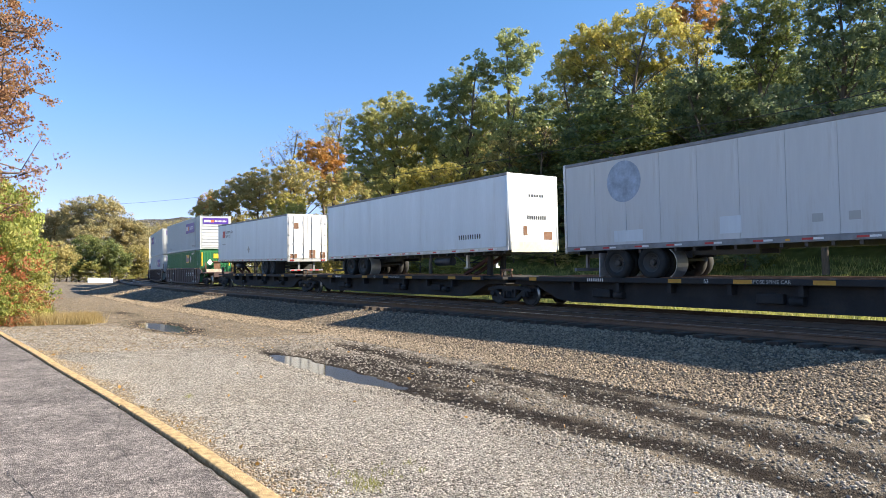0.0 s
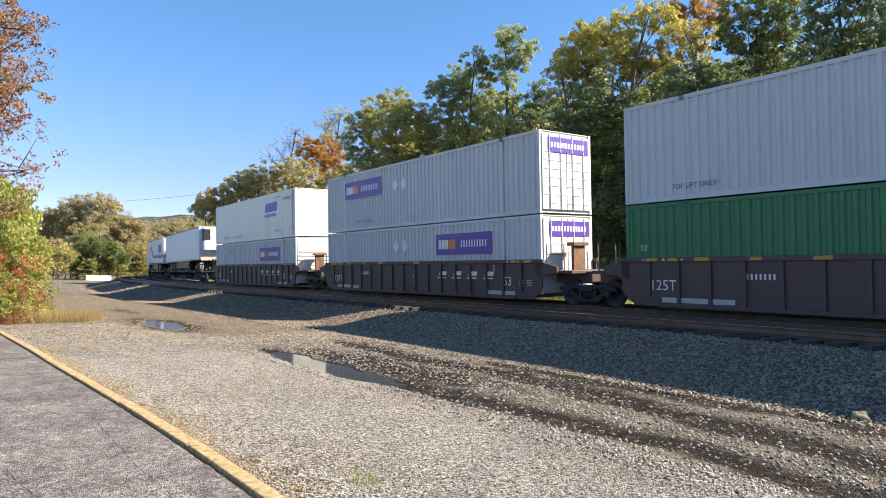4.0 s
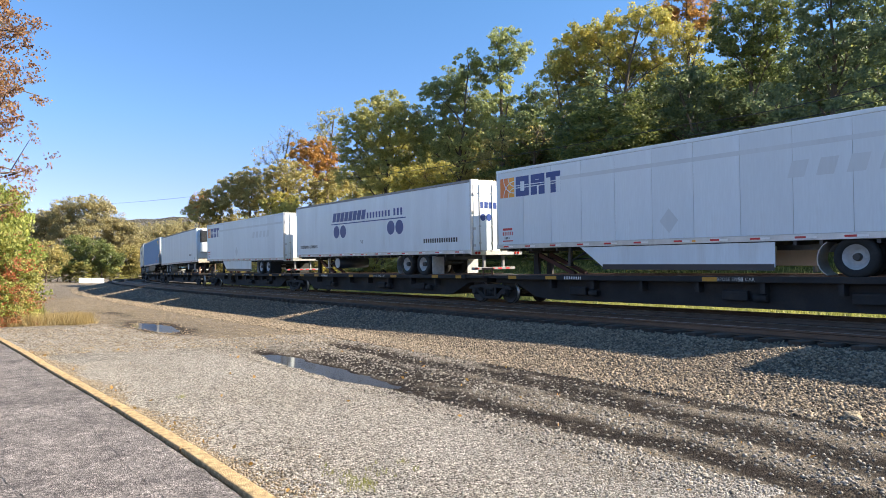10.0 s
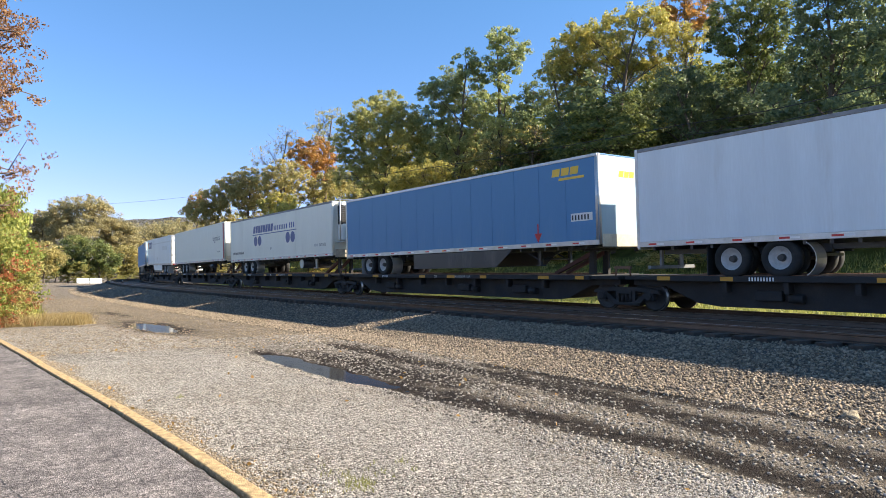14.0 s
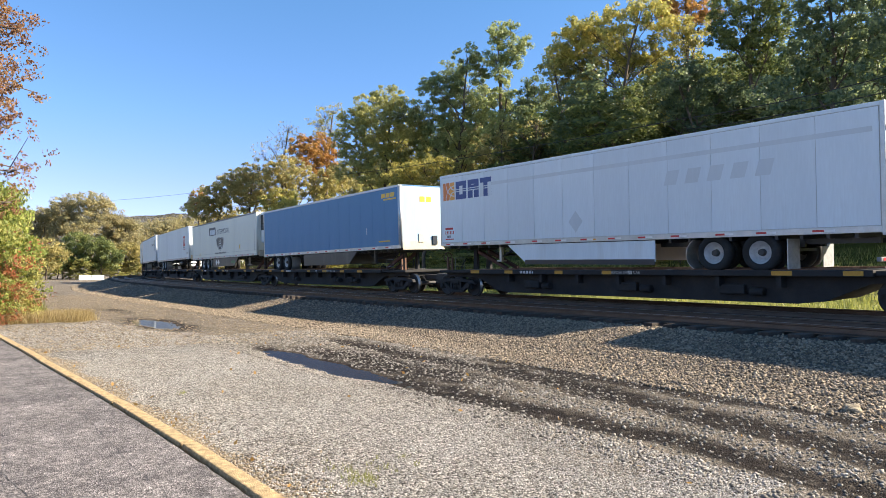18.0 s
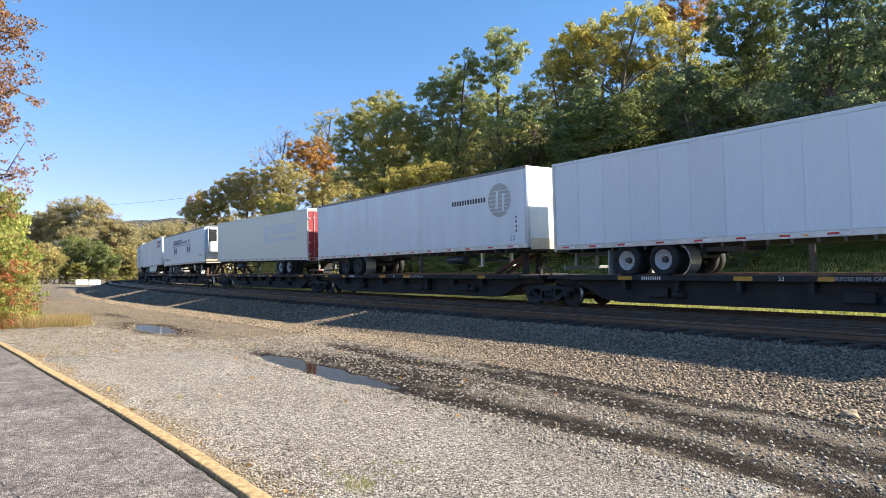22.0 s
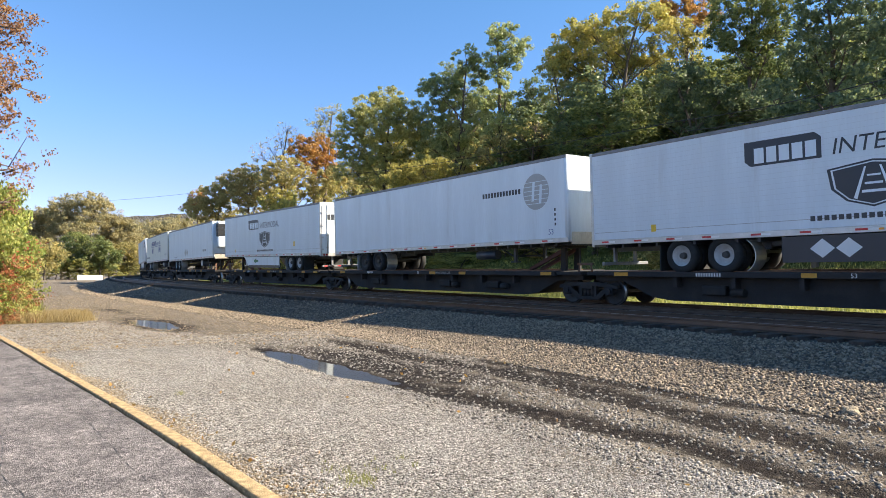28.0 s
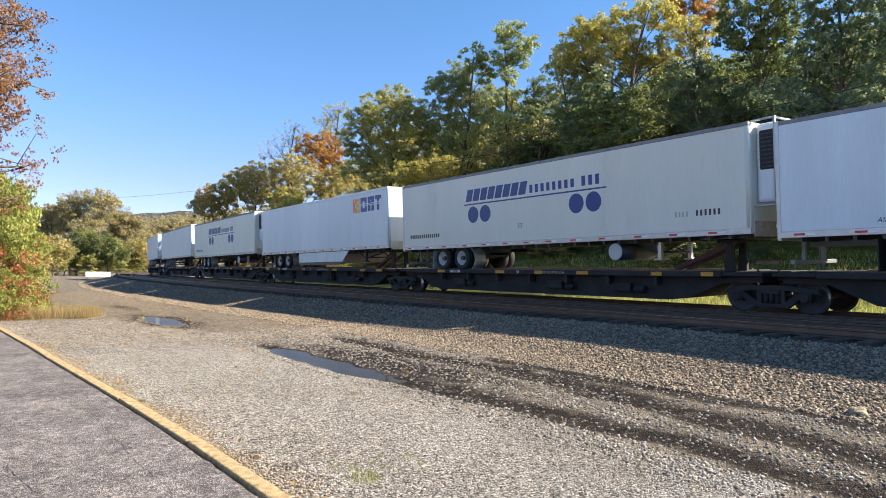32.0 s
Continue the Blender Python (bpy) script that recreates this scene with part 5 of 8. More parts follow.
def bent_stripe(tr, half):
    d = -half
    mark(tr, M_ROYAL, off(blocks(11.15, 14.55, 3.2, 4.05, 6, 0.13, 0.25), d), "marking", "bold slanted blue shapes")
    low = [(2.35, 3.62), (4.75, 2.66), (5.3, 2.55), (16.0, 2.55), (16.0, 2.74), (5.45, 2.74), (2.5, 3.86)]
    top = [(2.5, 3.86), (5.45, 2.74), (16.0, 2.74), (16.0, 2.92), (5.55, 2.92), (2.65, 4.05)]
    mark(tr, M_NAVY, off([low], d), "marking", "long blue bent stripe")
    mark(tr, M_SKYBLUE, off([top], d), "marking", "long blue bent stripe")
    wings = [[(1.12, 3.92), (1.5, 3.98), (1.95, 4.0), (2.1, 4.2), (2.3, 4.42), (2.26, 4.1), (2.4, 3.95), (2.2, 3.8), (1.9, 3.72), (1.78, 3.42), (1.7, 3.1), (1.58, 3.5), (1.55, 3.75)],
             [(2.4, 3.95), (2.62, 4.0), (2.9, 3.92), (2.72, 3.82), (2.84, 3.62), (2.55, 3.68), (2.2, 3.8)]]
    mark(tr, M_WLET, off([[(1.9 + (x - 1.9) * 1.07, 3.78 + (z - 3.78) * 1.07) for x, z in w] for w in wings], d), "marking", y=-1.3085)
    mark(tr, M_NAVY, off(wings, d), "marking", "dark blue bird shape", y=-1.311)
    words(tr, "AIR RIDE EQUIPPED", 13.0 + d, 2.2, 0.15, M_LETTER, shear=0.2)
    words(tr, "53", 0.25 + d, 2.2, 0.24, M_LETTER)
    number_bars(tr, 1.0 + d, 2.2, 5, 0.17, M_LETTER)
    mark(tr, M_ROYAL, [rect(-1.2, 1.2, 2.62, 2.86)] + blocks(-0.7, 0.85, 3.1, 3.5, 6, 0.15, 0.2), "marking", end=half + 0.02)


def red_square(tr, half):
    d = -half
    mark(tr, M_RED, off([rect(13.7, 14.6, 3.1, 4.0)], d), "marking", "red square with a white arrow shape")
    mark(tr, M_WHITE, off([[(13.85, 3.85), (14.05, 3.85), (14.2, 3.55), (14.35, 3.85), (14.5, 3.8), (14.25, 3.3), (13.95, 3.18), (14.05, 3.4)]], d), "marking", y=-1.312)
    mark(tr, M_LETTER, off(blocks(13.7, 14.62, 2.92, 3.02, 9, 0.25), d), "marking")
    mark(tr, M_RED, off(blocks(13.7, 14.55, 2.8, 2.87, 11, 0.3), d), "marking")
    number_bars(tr, 15.1 + d, 2.42, 7, 0.12, M_LETTER)


def purple_panel(c, u0, u1, z0, z1, half, y=-1.317):
    d = -half
    w, h = u1 - u0, z1 - z0
    mark(c, M_PURPLE, off([rect(u0, u1, z0, z1)], d), "marking", "purple panel with white and orange shapes", y=y)
    a = u0 + 0.05 * w
    mark(c, M_WLET, off(blocks(a, a + 0.19 * w, z0 + 0.28 * h, z0 + 0.72 * h, 3, 0.15), d), "marking", y=y - 0.004)
    mark(c, M_ORANGEV, off(blocks(a + 0.19 * w, a + 0.33 * w, z0 + 0.28 * h, z0 + 0.72 * h, 2, 0.15), d), "marking", y=y - 0.004)
    mark(c, M_WLET, off(blocks(a + 0.42 * w, a + 0.88 * w, z0 + 0.34 * h, z0 + 0.66 * h, 10, 0.55), d), "marking", y=y - 0.004)


# ---- the train, from its head to its tail ----
MOVERS = []
H53, H48 = 8.075, 7.315


def add(ob, middle, tilt=0.0):
    MOVERS.append((ob, middle, tilt))
    return ob


def load(k, s0, nose, **kw):
    length = kw.pop("length", 16.15)
    tr = trailer("van", nose, length, k=k, **kw)
    add(tr, s0 + length / 2, nose * 0.0083)
    return tr


# the first long car
t = load(90, 308.3, 1, length=14.63, mat=M_WHITE, label="plain white box trailer with dirty sides", panels=12)
t = load(0, 290.7, 1, length=14.63, mat=M_OLD, label="aged white trailer with a blotched blue disc", panels=12, rims=M_HUB, seam=M_FADED, axle=2.05)
mark(t, M_STAIN, off([disc(2.45, 4.0, 0.63)], -H48), "marking", "blotched blue-grey disc")
mark(t, M_WHITE, off([rect(2.05, 3.1, 2.18, 2.52), rect(5.55, 6.15, 2.25, 2.7)], -H48), "patch", "white repair patch")
mark(t, M_FADED, off([[(9.7, 2.9), (10.05, 3.2), (10.4, 2.9), (10.05, 2.6)], rect(7.9, 8.15, 2.4, 2.6), rect(8.7, 8.95, 2.4, 2.6)], -H48), "marking")
t = load(1, 273.3, 1, length=14.63, mat=M_WHITE, label="plain white trailer with rust along its end", panels=0, rims=M_HUB, axle=2.4)
number_bars(t, 4.35, 2.45, 10, 0.2, M_LETTER)
mark(t, M_LETTER, blocks(-0.25, 0.55, 3.95, 4.05, 6, 0.3) + blocks(-0.35, 0.65, 3.1, 3.25, 9, 0.3), "marking", end=H48)
mark(t, M_RUST, [rect(-1.1, -0.5, 1.98, 2.1), rect(0.2, 1.1, 1.98, 2.16), rect(-0.55, -0.35, 2.5, 2.85), rect(0.5, 0.95, 2.35, 2.65)], "rust_patch", end=H48)
t = load(2, 253.1, -1, length=14.63, mat=M_WHITE, label="white trailer with rusty closed rear doors", panels=0, rims=M_HUB, end_mat=M_OLD)
mark(t, M_RED, off([rect(1.2, 1.85, 3.75, 4.25, 0.1)], -H48), "marking", "red tilted square")
words(t, "INTERMODAL\nSERVICES", 2.0 - H48, 4.05, 0.3, M_LETTER)
number_bars(t, 1.2 - H48, 3.2, 9, 0.12, M_LETTER)
mark(t, M_FADED, off([[(7.1, 2.75), (7.35, 3.0), (7.6, 2.75), (7.35, 2.5)]], -H48), "marking")
mark(t, M_RUST, [rect(-1.15, -0.7, 2.1, 2.35), rect(0.1, 0.5, 2.1, 2.6), rect(0.8, 1.15, 2.1, 2.45), rect(-0.9, -0.6, 3.9, 4.25)], "rust_patch", end=H48 + 0.02)

# double stacks
WELLS = ((3, 231.35), (4, 211.6), (5, 191.15))
low = container(M_GREENC, 0.34, 3.10, "green corrugated container in a well car", doors="front")
mark(low, M_YELLOWV, off([rect(10.15, 11.55, 2.0, 2.75)], -H53), "marking", "yellow panel with dark shapes", y=-1.317)
mark(low, M_NAVY, off([rect(10.25, 10.6, 2.1, 2.65), rect(10.7, 10.95, 2.15, 2.5), rect(11.0, 11.25, 2.15, 2.5), rect(11.3, 11.42, 2.05, 2.5)], -H53), "marking", y=-1.320)
mark(low, M_WLET, off([[(11.9, 2.35), (12.2, 2.65), (12.5, 2.35), (12.2, 2.05)]], -H53), "marking", y=-1.317)
number_bars(low, 12.7 - H53, 2.75, 10, 0.17, M_WLET, y=-1.317)
words(low, "53'", 14.85 - H53, 1.85, 0.3, M_WLET, y=-1.317)
words(low, "53'", 0.5 - H53, 1.75, 0.25, M_WLET, y=-1.317)
mark(low, M_YELLOWV, [rect(-1.2, -1.1, 1.7, 2.9), rect(1.1, 1.2, 1.7, 2.9), rect(-0.2, 0.45, 2.35, 2.75)], "marking", end=8.135)
mark(low, M_WLET, [[(-0.75, 2.0), (-0.5, 2.3), (-0.25, 2.0), (-0.5, 1.7)]], "marking", end=8.135)
add(low, 231.35 + H53)
top = container(M_GREY, 3.14, 6.04, "light grey corrugated container stacked on a green one", doors="front")
purple_panel(top, 10.15, 13.85, 4.74, 5.62, H53)
words(top, "TOP LIFT ONLY", 12.6 - H53, 3.45, 0.24, M_LETTER, y=-1.317)
words(top, "TOP LIFT ONLY", 1.6 - H53, 3.45, 0.2, M_LETTER, y=-1.317)
mark(top, M_PURPLE, [rect(-1.05, 1.1, 5.33, 5.86)], "marking", "purple panel", end=8.135)
mark(top, M_WLET, blocks(-0.95, -0.4, 5.48, 5.68, 3, 0.15) + blocks(-0.05, 0.95, 5.51, 5.65, 9, 0.4), "marking", end=8.141)
mark(top, M_ORANGEV, blocks(-0.4, -0.1, 5.48, 5.68, 2, 0.15), "marking", end=8.141)
add(top, 231.35 + H53)
for j, (z0, z1, u0, u1) in enumerate(((0.34, 3.10, 10.0, 13.6), (3.14, 6.04, 2.0, 5.6))):
    c = container(M_GREY, z0, z1, "light grey corrugated container with a purple panel")
    purple_panel(c, u0, u1, z0 + 1.45 if j == 0 else 4.75, z0 + 2.3 if j == 0 else 5.6, H53)
    mark(c, M_PURPLE, [rect(-0.9, 1.1, z1 - 0.75, z1 - 0.22)], "marking", "purple panel", end=8.135)
    mark(c, M_WLET, blocks(-0.8, 0.95, z1 - 0.58, z1 - 0.4, 12, 0.35), "marking", end=8.141)
    mark(c, M_WLET, off([[(6.6, z0 + 1.9), (6.85, z0 + 2.2), (7.1, z0 + 1.9), (6.85, z0 + 1.6)], [(7.3, z0 + 1.9), (7.55, z0 + 2.2), (7.8, z0 + 1.9), (7.55, z0 + 1.6)]], -H53), "marking", y=-1.317)
    if j:
        words(c, "TOP LIFT ONLY", 3.2 - H53, 3.5, 0.22, M_LETTER, y=-1.317)
    add(c, 211.6 + H53)
c = container(M_GREY, 0.34, 3.10, "light grey corrugated container with a purple panel", doors="front")
purple_panel(c, 10.0, 13.6, 1.75, 2.6, H53)
mark(c, M_YELLOWV, off([[(3.3, 2.5), (3.5, 2.72), (3.7, 2.5), (3.5, 2.28)], [(3.9, 2.5), (4.1, 2.72), (4.3, 2.5), (4.1, 2.28)]], -H53), "marking", y=-1.317)
add(c, 191.15 + H53)
c = container(M_CREAM, 3.14, 6.04, "white cooled container with sooty unit at its end", smooth="reefer")
mark(c, M_ROYAL, off(blocks(11.12, 13.2, 4.87, 5.45, 6, 0.13, 0.2), -H53), "marking", "bold slanted blue shapes", y=-1.32)
mark(c, M_SKYBLUE, off([rect(11.0, 13.05, 4.55, 4.75, 0.1)], -H53), "marking", "blue bar", y=-1.32)
words(c, "TOP LIFT ONLY", 12.7 - H53, 3.55, 0.2, M_LETTER, y=-1.32)
words(c, "STACK LIMIT 3 HIGH", 12.6 - H53, 5.66, 0.15, M_LETTER, y=-1.32)
words(c, "TOP LIFT ONLY", 2.0 - H53, 3.5, 0.2, M_LETTER, y=-1.32)
words(c, "SUPER CUBE REEFER CONTAINER", 4.2 - H53, 3.48, 0.16, M_LETTER, y=-1.32, shear=0.2)
words(c, "53'", 15.3 - H53, 3.62, 0.28, M_LETTER, y=-1.335)
number_bars(c, 14.3 - H53, 5.45, 9, 0.2, M_LETTER, y=-1.335)
bm = bmesh.new()
box(bm, 7.5, 7.97, -1.05, 1.05, 3.72, 5.9, bevel=0.16)
u = part("cooling_unit", bm, M_TAN, c, "sooty cream cooling unit")
mark(u, M_ROYAL, blocks(-0.5, 0.5, 4.7, 4.95, 6, 0.15, 0.2), "marking", end=7.97)
bx(u, "unit_panel", M_WHITE, 7.96, 7.99, -0.75, -0.1, 5.1, 5.5, bevel=0.01)
bx(c, "end_frame", M_CREAM, 7.95, 8.06, -1.25, 1.25, 3.24, 3.5, bevel=0.01)
for z in (4.1, 4.9):
    bx(c, "guard_bar", M_CREAM, 7.5, 8.02, -1.3, -1.26, z, z + 0.07)
    bx(c, "guard_bar", M_CREAM, 7.99, 8.04, 1.0, 1.28, z, z + 0.07)
add(c, 191.15 + H53)

# the second long car
t = load(6, 169.6, 1, mat=M_WHITE, label="white cooled trailer with a dark skirt", reefer=1, skirt=M_CHAR)
words(t, "53'", 15.3 - H53, 2.22, 0.26, M_LETTER)
number_bars(t, 15.97 - H53, 4.25, 10, 0.12, M_LETTER, upright=True, y=-1.318)
words(t, "AIR RIDE EQUIPPED", 1.6 - H53, 2.2, 0.16, M_LETTER, shear=0.2)
t = load(7, 151.0, -1, mat=M_WHITE, label="white trailer with a long bent blue stripe", skirt=M_CHAR)
bent_stripe(t, H53)
for k, s0 in ((8, 133.5), (10, 98.05)):
    t = load(k, s0, -1, mat=M_WHITE, label="white panelled trailer with an orange square and skirt", panels=12, skirt=M_WHITE, seam=M_FADED)
    orange_square(t, 0.25, H53)
    small_numbers(t, 0.35, H53)
    mark(t, M_GHOST, off([[(7.0, 2.6), (7.3, 2.95), (7.6, 2.6), (7.3, 2.25)]] + blocks(10.6, 13.9, 3.45, 3.85, 5, 0.4, 0.3) + [rect(3.0, 15.9, 4.16, 4.28)], -H53), "marking", "ghost of removed lettering")
    mark(t, M_AMBER, [rect(0.75, 1.1, 3.9, 4.3)], "marking", end=H53 + 0.02)
t = load(9, 115.95, -1, mat=M_WHITE, label="white cooled trailer with navy discs and closed doors", reefer=1, axle=3.4)
navy_discs(t, H53)
mark(t, M_LETTER, off(blocks(12.9, 15.3, 2.42, 2.6, 15, 0.35), -H53), "marking")
mark(t, M_NAVY, [disc(-0.75, 3.35, 0.14), disc(-0.45, 3.35, 0.14), disc(0.45, 3.35, 0.14), disc(0.75, 3.35, 0.14)] + blocks(-0.9, 0.9, 3.7, 3.95, 8, 0.2), "marking", end=H53 + 0.02)

# the third long car
t = load(11, 78.73, 1, mat=M_WHITE, label="white cooled trailer with upright black numbering", reefer=1)
words(t, "53", 15.3 - H53, 2.15, 0.28, M_LETTER)
number_bars(t, 15.97 - H53, 4.3, 8, 0.13, M_LETTER, upright=True, y=-1.318)
number_bars(t, 13.2 - H53, 2.5, 7, 0.2, M_LETTER)
mark(t, M_LETTER, blocks(-0.15, 0.7, 3.95, 4.1, 5, 0.3) + blocks(-0.1, 0.65, 3.75, 3.85, 7, 0.3), "marking", end=H53 + 0.53)
t = load(12, 61.2, 1, mat=M_BLUE, label="faded blue trailer with aluminium corners", panels=13, skirt=M_CHAR, axle=2.05, end_mat=M_PALEBLUE)
mark(t, M_YELLOWV, off(blocks(14.2, 15.4, 4.25, 4.5, 3, 0.15, 0.2) + [rect(14.5, 15.6, 4.1, 4.18, 0.2)], -H53), "marking", "yellow shapes")
mark(t, M_WLET, off([rect(15.0, 15.9, 2.72, 2.98)], -H53), "marking", "white number plate")
number_bars(t, 15.05 - H53, 2.76, 6, 0.18, M_LETTER, y=-1.312)
mark(t, M_RED, off([[(13.5, 2.1), (13.68, 2.42), (13.32, 2.42)], rect(13.47, 13.53, 2.42, 2.75)], -H53), "marking", "small red arrow")
mark(t, M_YELLOWV, blocks(-0.3, 0.5, 4.1, 4.3, 3, 0.15, 0.2), "marking", end=H53)
t = load(13, 43.6, 1, mat=M_CREAM, label="cream cooled trailer with two pairs of navy discs", reefer=1)
navy_discs(t, H53)
disc_trailer_ids(t, H53)
t = load(14, 26.17, 1, mat=M_CREAM, label="white trailer with a red front edge", panels=14, seam=M_FADED)
words(t, "logistics", 12.9 - H53, 3.5, 0.62, M_LETTER, shear=0.2)
mark(t, M_REDP, off([rect(15.72, 16.03, 2.1, 4.7)], -H53), "marking", "red edge stripe", y=-1.318)
number_bars(t, 14.2 - H53, 2.6, 9, 0.12, M_LETTER)
t = load(15, 8.2, -1, mat=M_WHITE, label="white panelled trailer with an orange square and skirt", panels=12, skirt=M_WHITE, seam=M_FADED)
orange_square(t, 0.25, H53)
small_numbers(t, 0.35, H53)
mark(t, M_GHOST, off([[(7.0, 2.6), (7.3, 2.95), (7.6, 2.6), (7.3, 2.25)]] + blocks(10.6, 13.9, 3.45, 3.85, 5, 0.4, 0.3) + [rect(3.0, 15.9, 4.16, 4.28)], -H53), "marking", "ghost of removed lettering")
mark(t, M_AMBER, [rect(0.75, 1.1, 3.9, 4.3)], "marking", end=H53 + 0.02)

# the fourth long car
t = load(16, -10.88, 1, mat=M_BLUE, label="faded blue trailer with aluminium corners", panels=14, skirt=M_CHAR, axle=2.05, end_mat=M_PALEBLUE)
mark(t, M_YELLOWV, off(blocks(14.6, 15.8, 4.3, 4.5, 3, 0.15, 0.2) + [rect(14.8, 15.9, 4.18, 4.25, 0.2), rect(14.3, 15.3, 2.28, 2.34)], -H53), "marking", "yellow shapes")
mark(t, M_WLET, off([rect(13.17, 13.22, 2.7, 3.0)], -H53), "marking")
mark(t, M_YELLOWV, blocks(-0.2, 0.5, 4.05, 4.3, 2, 0.2), "marking", end=H53)
bx(t, "hose_bracket", M_CHAR, H53, H53 + 0.06, 0.45, 0.7, 2.1, 2.5)
bx(t, "door_box", M_TAN, H53, H53 + 0.04, -0.3, -0.05, 2.2, 2.6)
t = load(17, -28.28, 1, mat=M_CREAM, label="white cooled trailer with a charcoal shield", reefer=1, skirt=M_CHAR, axle=3.1)
shield_marks(t, H53)
skirt_diamonds(t, H53)
number_bars(t, 15.72 - H53, 3.6, 9, 0.12, M_LETTER, upright=True, y=-1.318)
t = load(18, -45.76, 1, mat=M_WHITE, label="white trailer with a red square", panels=16, rims=None)
red_square(t, H53)
mark(t, M_LETTER, blocks(-0.45, 0.4, 3.2, 3.32, 8, 0.3) + blocks(-0.4, 0.4, 3.05, 3.12, 9, 0.3), "marking", end=H53)
mark(t, M_RED, [rect(0.0, 0.3, 4.0, 4.3)], "marking", end=H53)
t = load(19, -63.12, 1, mat=M_WHITE, label="white trailer with a striped grey disc", rims=M_HUB)
grey_disc_marks(t, H53)
mark(t, M_FADED, [disc(0.35, 3.6, 0.45)], "marking", end=H53)
t = load(20, -80.55, -1, mat=M_CREAM, label="ribbed off-white trailer with red rear doors", panels=15, end_mat=M_REDP, seam=M_FADED)
ghost_marks(t, H53)
mark(t, M_WLET, [[(-0.75, 2.5), (-0.5, 2.8), (-0.25, 2.5), (-0.5, 2.2)]], "marking", end=H53 + 0.02)

# the fifth long car
t = load(21, -100.2, 1, mat=M_WHITE, label="white cooled trailer with navy discs", reefer=1)
navy_discs(t, H53)
disc_trailer_ids(t, H53)
number_bars(t, 15.97 - H53, 4.1, 8, 0.13, M_LETTER, upright=True, y=-1.318)
t = load(22, -117.5, 1, mat=M_WHITE, label="white panelled trailer with an orange square and skirt", panels=13, skirt=M_WHITE, seam=M_FADED)
orange_square(t, 12.75, H53, 0.95)
small_numbers(t, 14.6, H53)
t = load(23, -134.3, 1, mat=M_WHITE, label="white cooled trailer with a charcoal shield", skirt=M_CHAR, reefer=1, axle=3.1)
shield_marks(t, H53)
skirt_diamonds(t, H53)
t = load(24, -151.4, 1, mat=M_WHITE, label="white trailer with a striped grey disc", rims=M_HUB)
grey_disc_marks(t, H53)
mark(t, M_FADED, [disc(0.35, 3.6, 0.45)], "marking", end=H53)
mark(t, M_RUST, [rect(-1.1, -0.4, 2.0, 2.2), rect(0.3, 1.0, 2.0, 2.25)], "rust_patch", end=H53)
t = load(25, -169.2, -1, mat=M_WHITE, label="white cooled trailer with a charcoal shield and skirt", skirt=M_WHITE, reefer=1, axle=3.0)
shield_marks(t, H53)
mark(t, M_GREENC, off([disc(6.2, 1.65, 0.13), rect(5.9, 6.7, 1.58, 1.72)], -H53), "marking", y=-1.275)
mark(t, M_CHAR, blocks(-0.9, 0.2, 3.85, 4.15, 5, 0.15) + blocks(0.3, 0.9, 3.9, 4.05, 5, 0.3), "marking", end=H53 + 0.02)

# the sixth long car
t = load(26, -188.35, 1, mat=M_WHITE, label="white cooled trailer with upright black numbering", reefer=1)
words(t, "53", 15.2 - H53, 2.15, 0.28, M_LETTER)
number_bars(t, 15.97 - H53, 4.3, 7, 0.13, M_LETTER, upright=True, y=-1.318)
number_bars(t, 13.1 - H53, 2.5, 7, 0.2, M_LETTER)
mark(t, M_FADED, off([[(6.6, 2.6), (6.9, 2.95), (7.2, 2.6), (6.9, 2.25)], [(7.3, 2.6), (7.6, 2.95), (7.9, 2.6), (7.6, 2.25)]], -H53), "marking")
words(t, "AIR RIDE EQUIPPED", 2.2 - H53, 2.2, 0.16, M_LETTER, shear=0.2)
t = load(27, -205.15, 1, mat=M_CREAM, label="cream cooled trailer with two pairs of navy discs", reefer=1)
navy_discs(t, H53)
disc_trailer_ids(t, H53)
t = load(28, -222.5, 1, mat=M_WHITE, label="white panelled trailer with an orange square and skirt", panels=13, skirt=M_WHITE, seam=M_FADED)
orange_square(t, 12.75, H53, 0.95)
t = load(29, -239.9, 1, mat=M_CREAM, label="cream cooled trailer with two pairs of navy discs", reefer=1)
navy_discs(t, H53)
t = load(30, -257.4, 1, mat=M_WHITE, label="plain white box trailer")
t = load(31, -277.0, 1, mat=M_WHITE, label="plain white box trailer", panels=12)

CARS = (
    ((314.0, 1), (296.4, 1), (278.8, 1), (261.2, -1)),
    ((177.7, 1), (159.1, -1), (141.6, -1), (124.0, -1), (106.2, -1)),
    ((86.8, 1), (69.3, 1), (51.7, 1), (34.2, 1), (16.3, -1)),
    ((-2.8, 1), (-20.2, 1), (-37.7, 1), (-55.05, 1), (-72.5, -1)),
    ((-92.1, 1), (-109.4, 1), (-126.2, 1), (-143.3, 1), (-161.1, -1)),
    ((-180.3, 1), (-197.1, 1), (-214.4, 1), (-231.8, 1), (-249.3, 1)),
    ((-268.9, 1), (-286.3, 1)),
)
n_car = 0
for group in CARS:
    for j, (mid, nose) in enumerate(group):
        rj, lj = j > 0, j < len(group) - 1
        right = (group[j - 1][0] - mid) / 2 if rj else 8.4
        left = (mid - group[j + 1][0]) / 2 if lj else 8.4
        add(spine_car(left, right, lj, rj, nose, n_car), mid)
        n_car += 1
mids = [s + H53 for _, s in WELLS]
for j, mid in enumerate(mids):
    rj, lj = j > 0, j < 2
    right = (mids[j - 1] - mid) / 2 if rj else 10.2
    left = (mid - mids[j + 1]) / 2 if lj else 10.2
    add(well_car(left, right, lj, rj, j), mid)


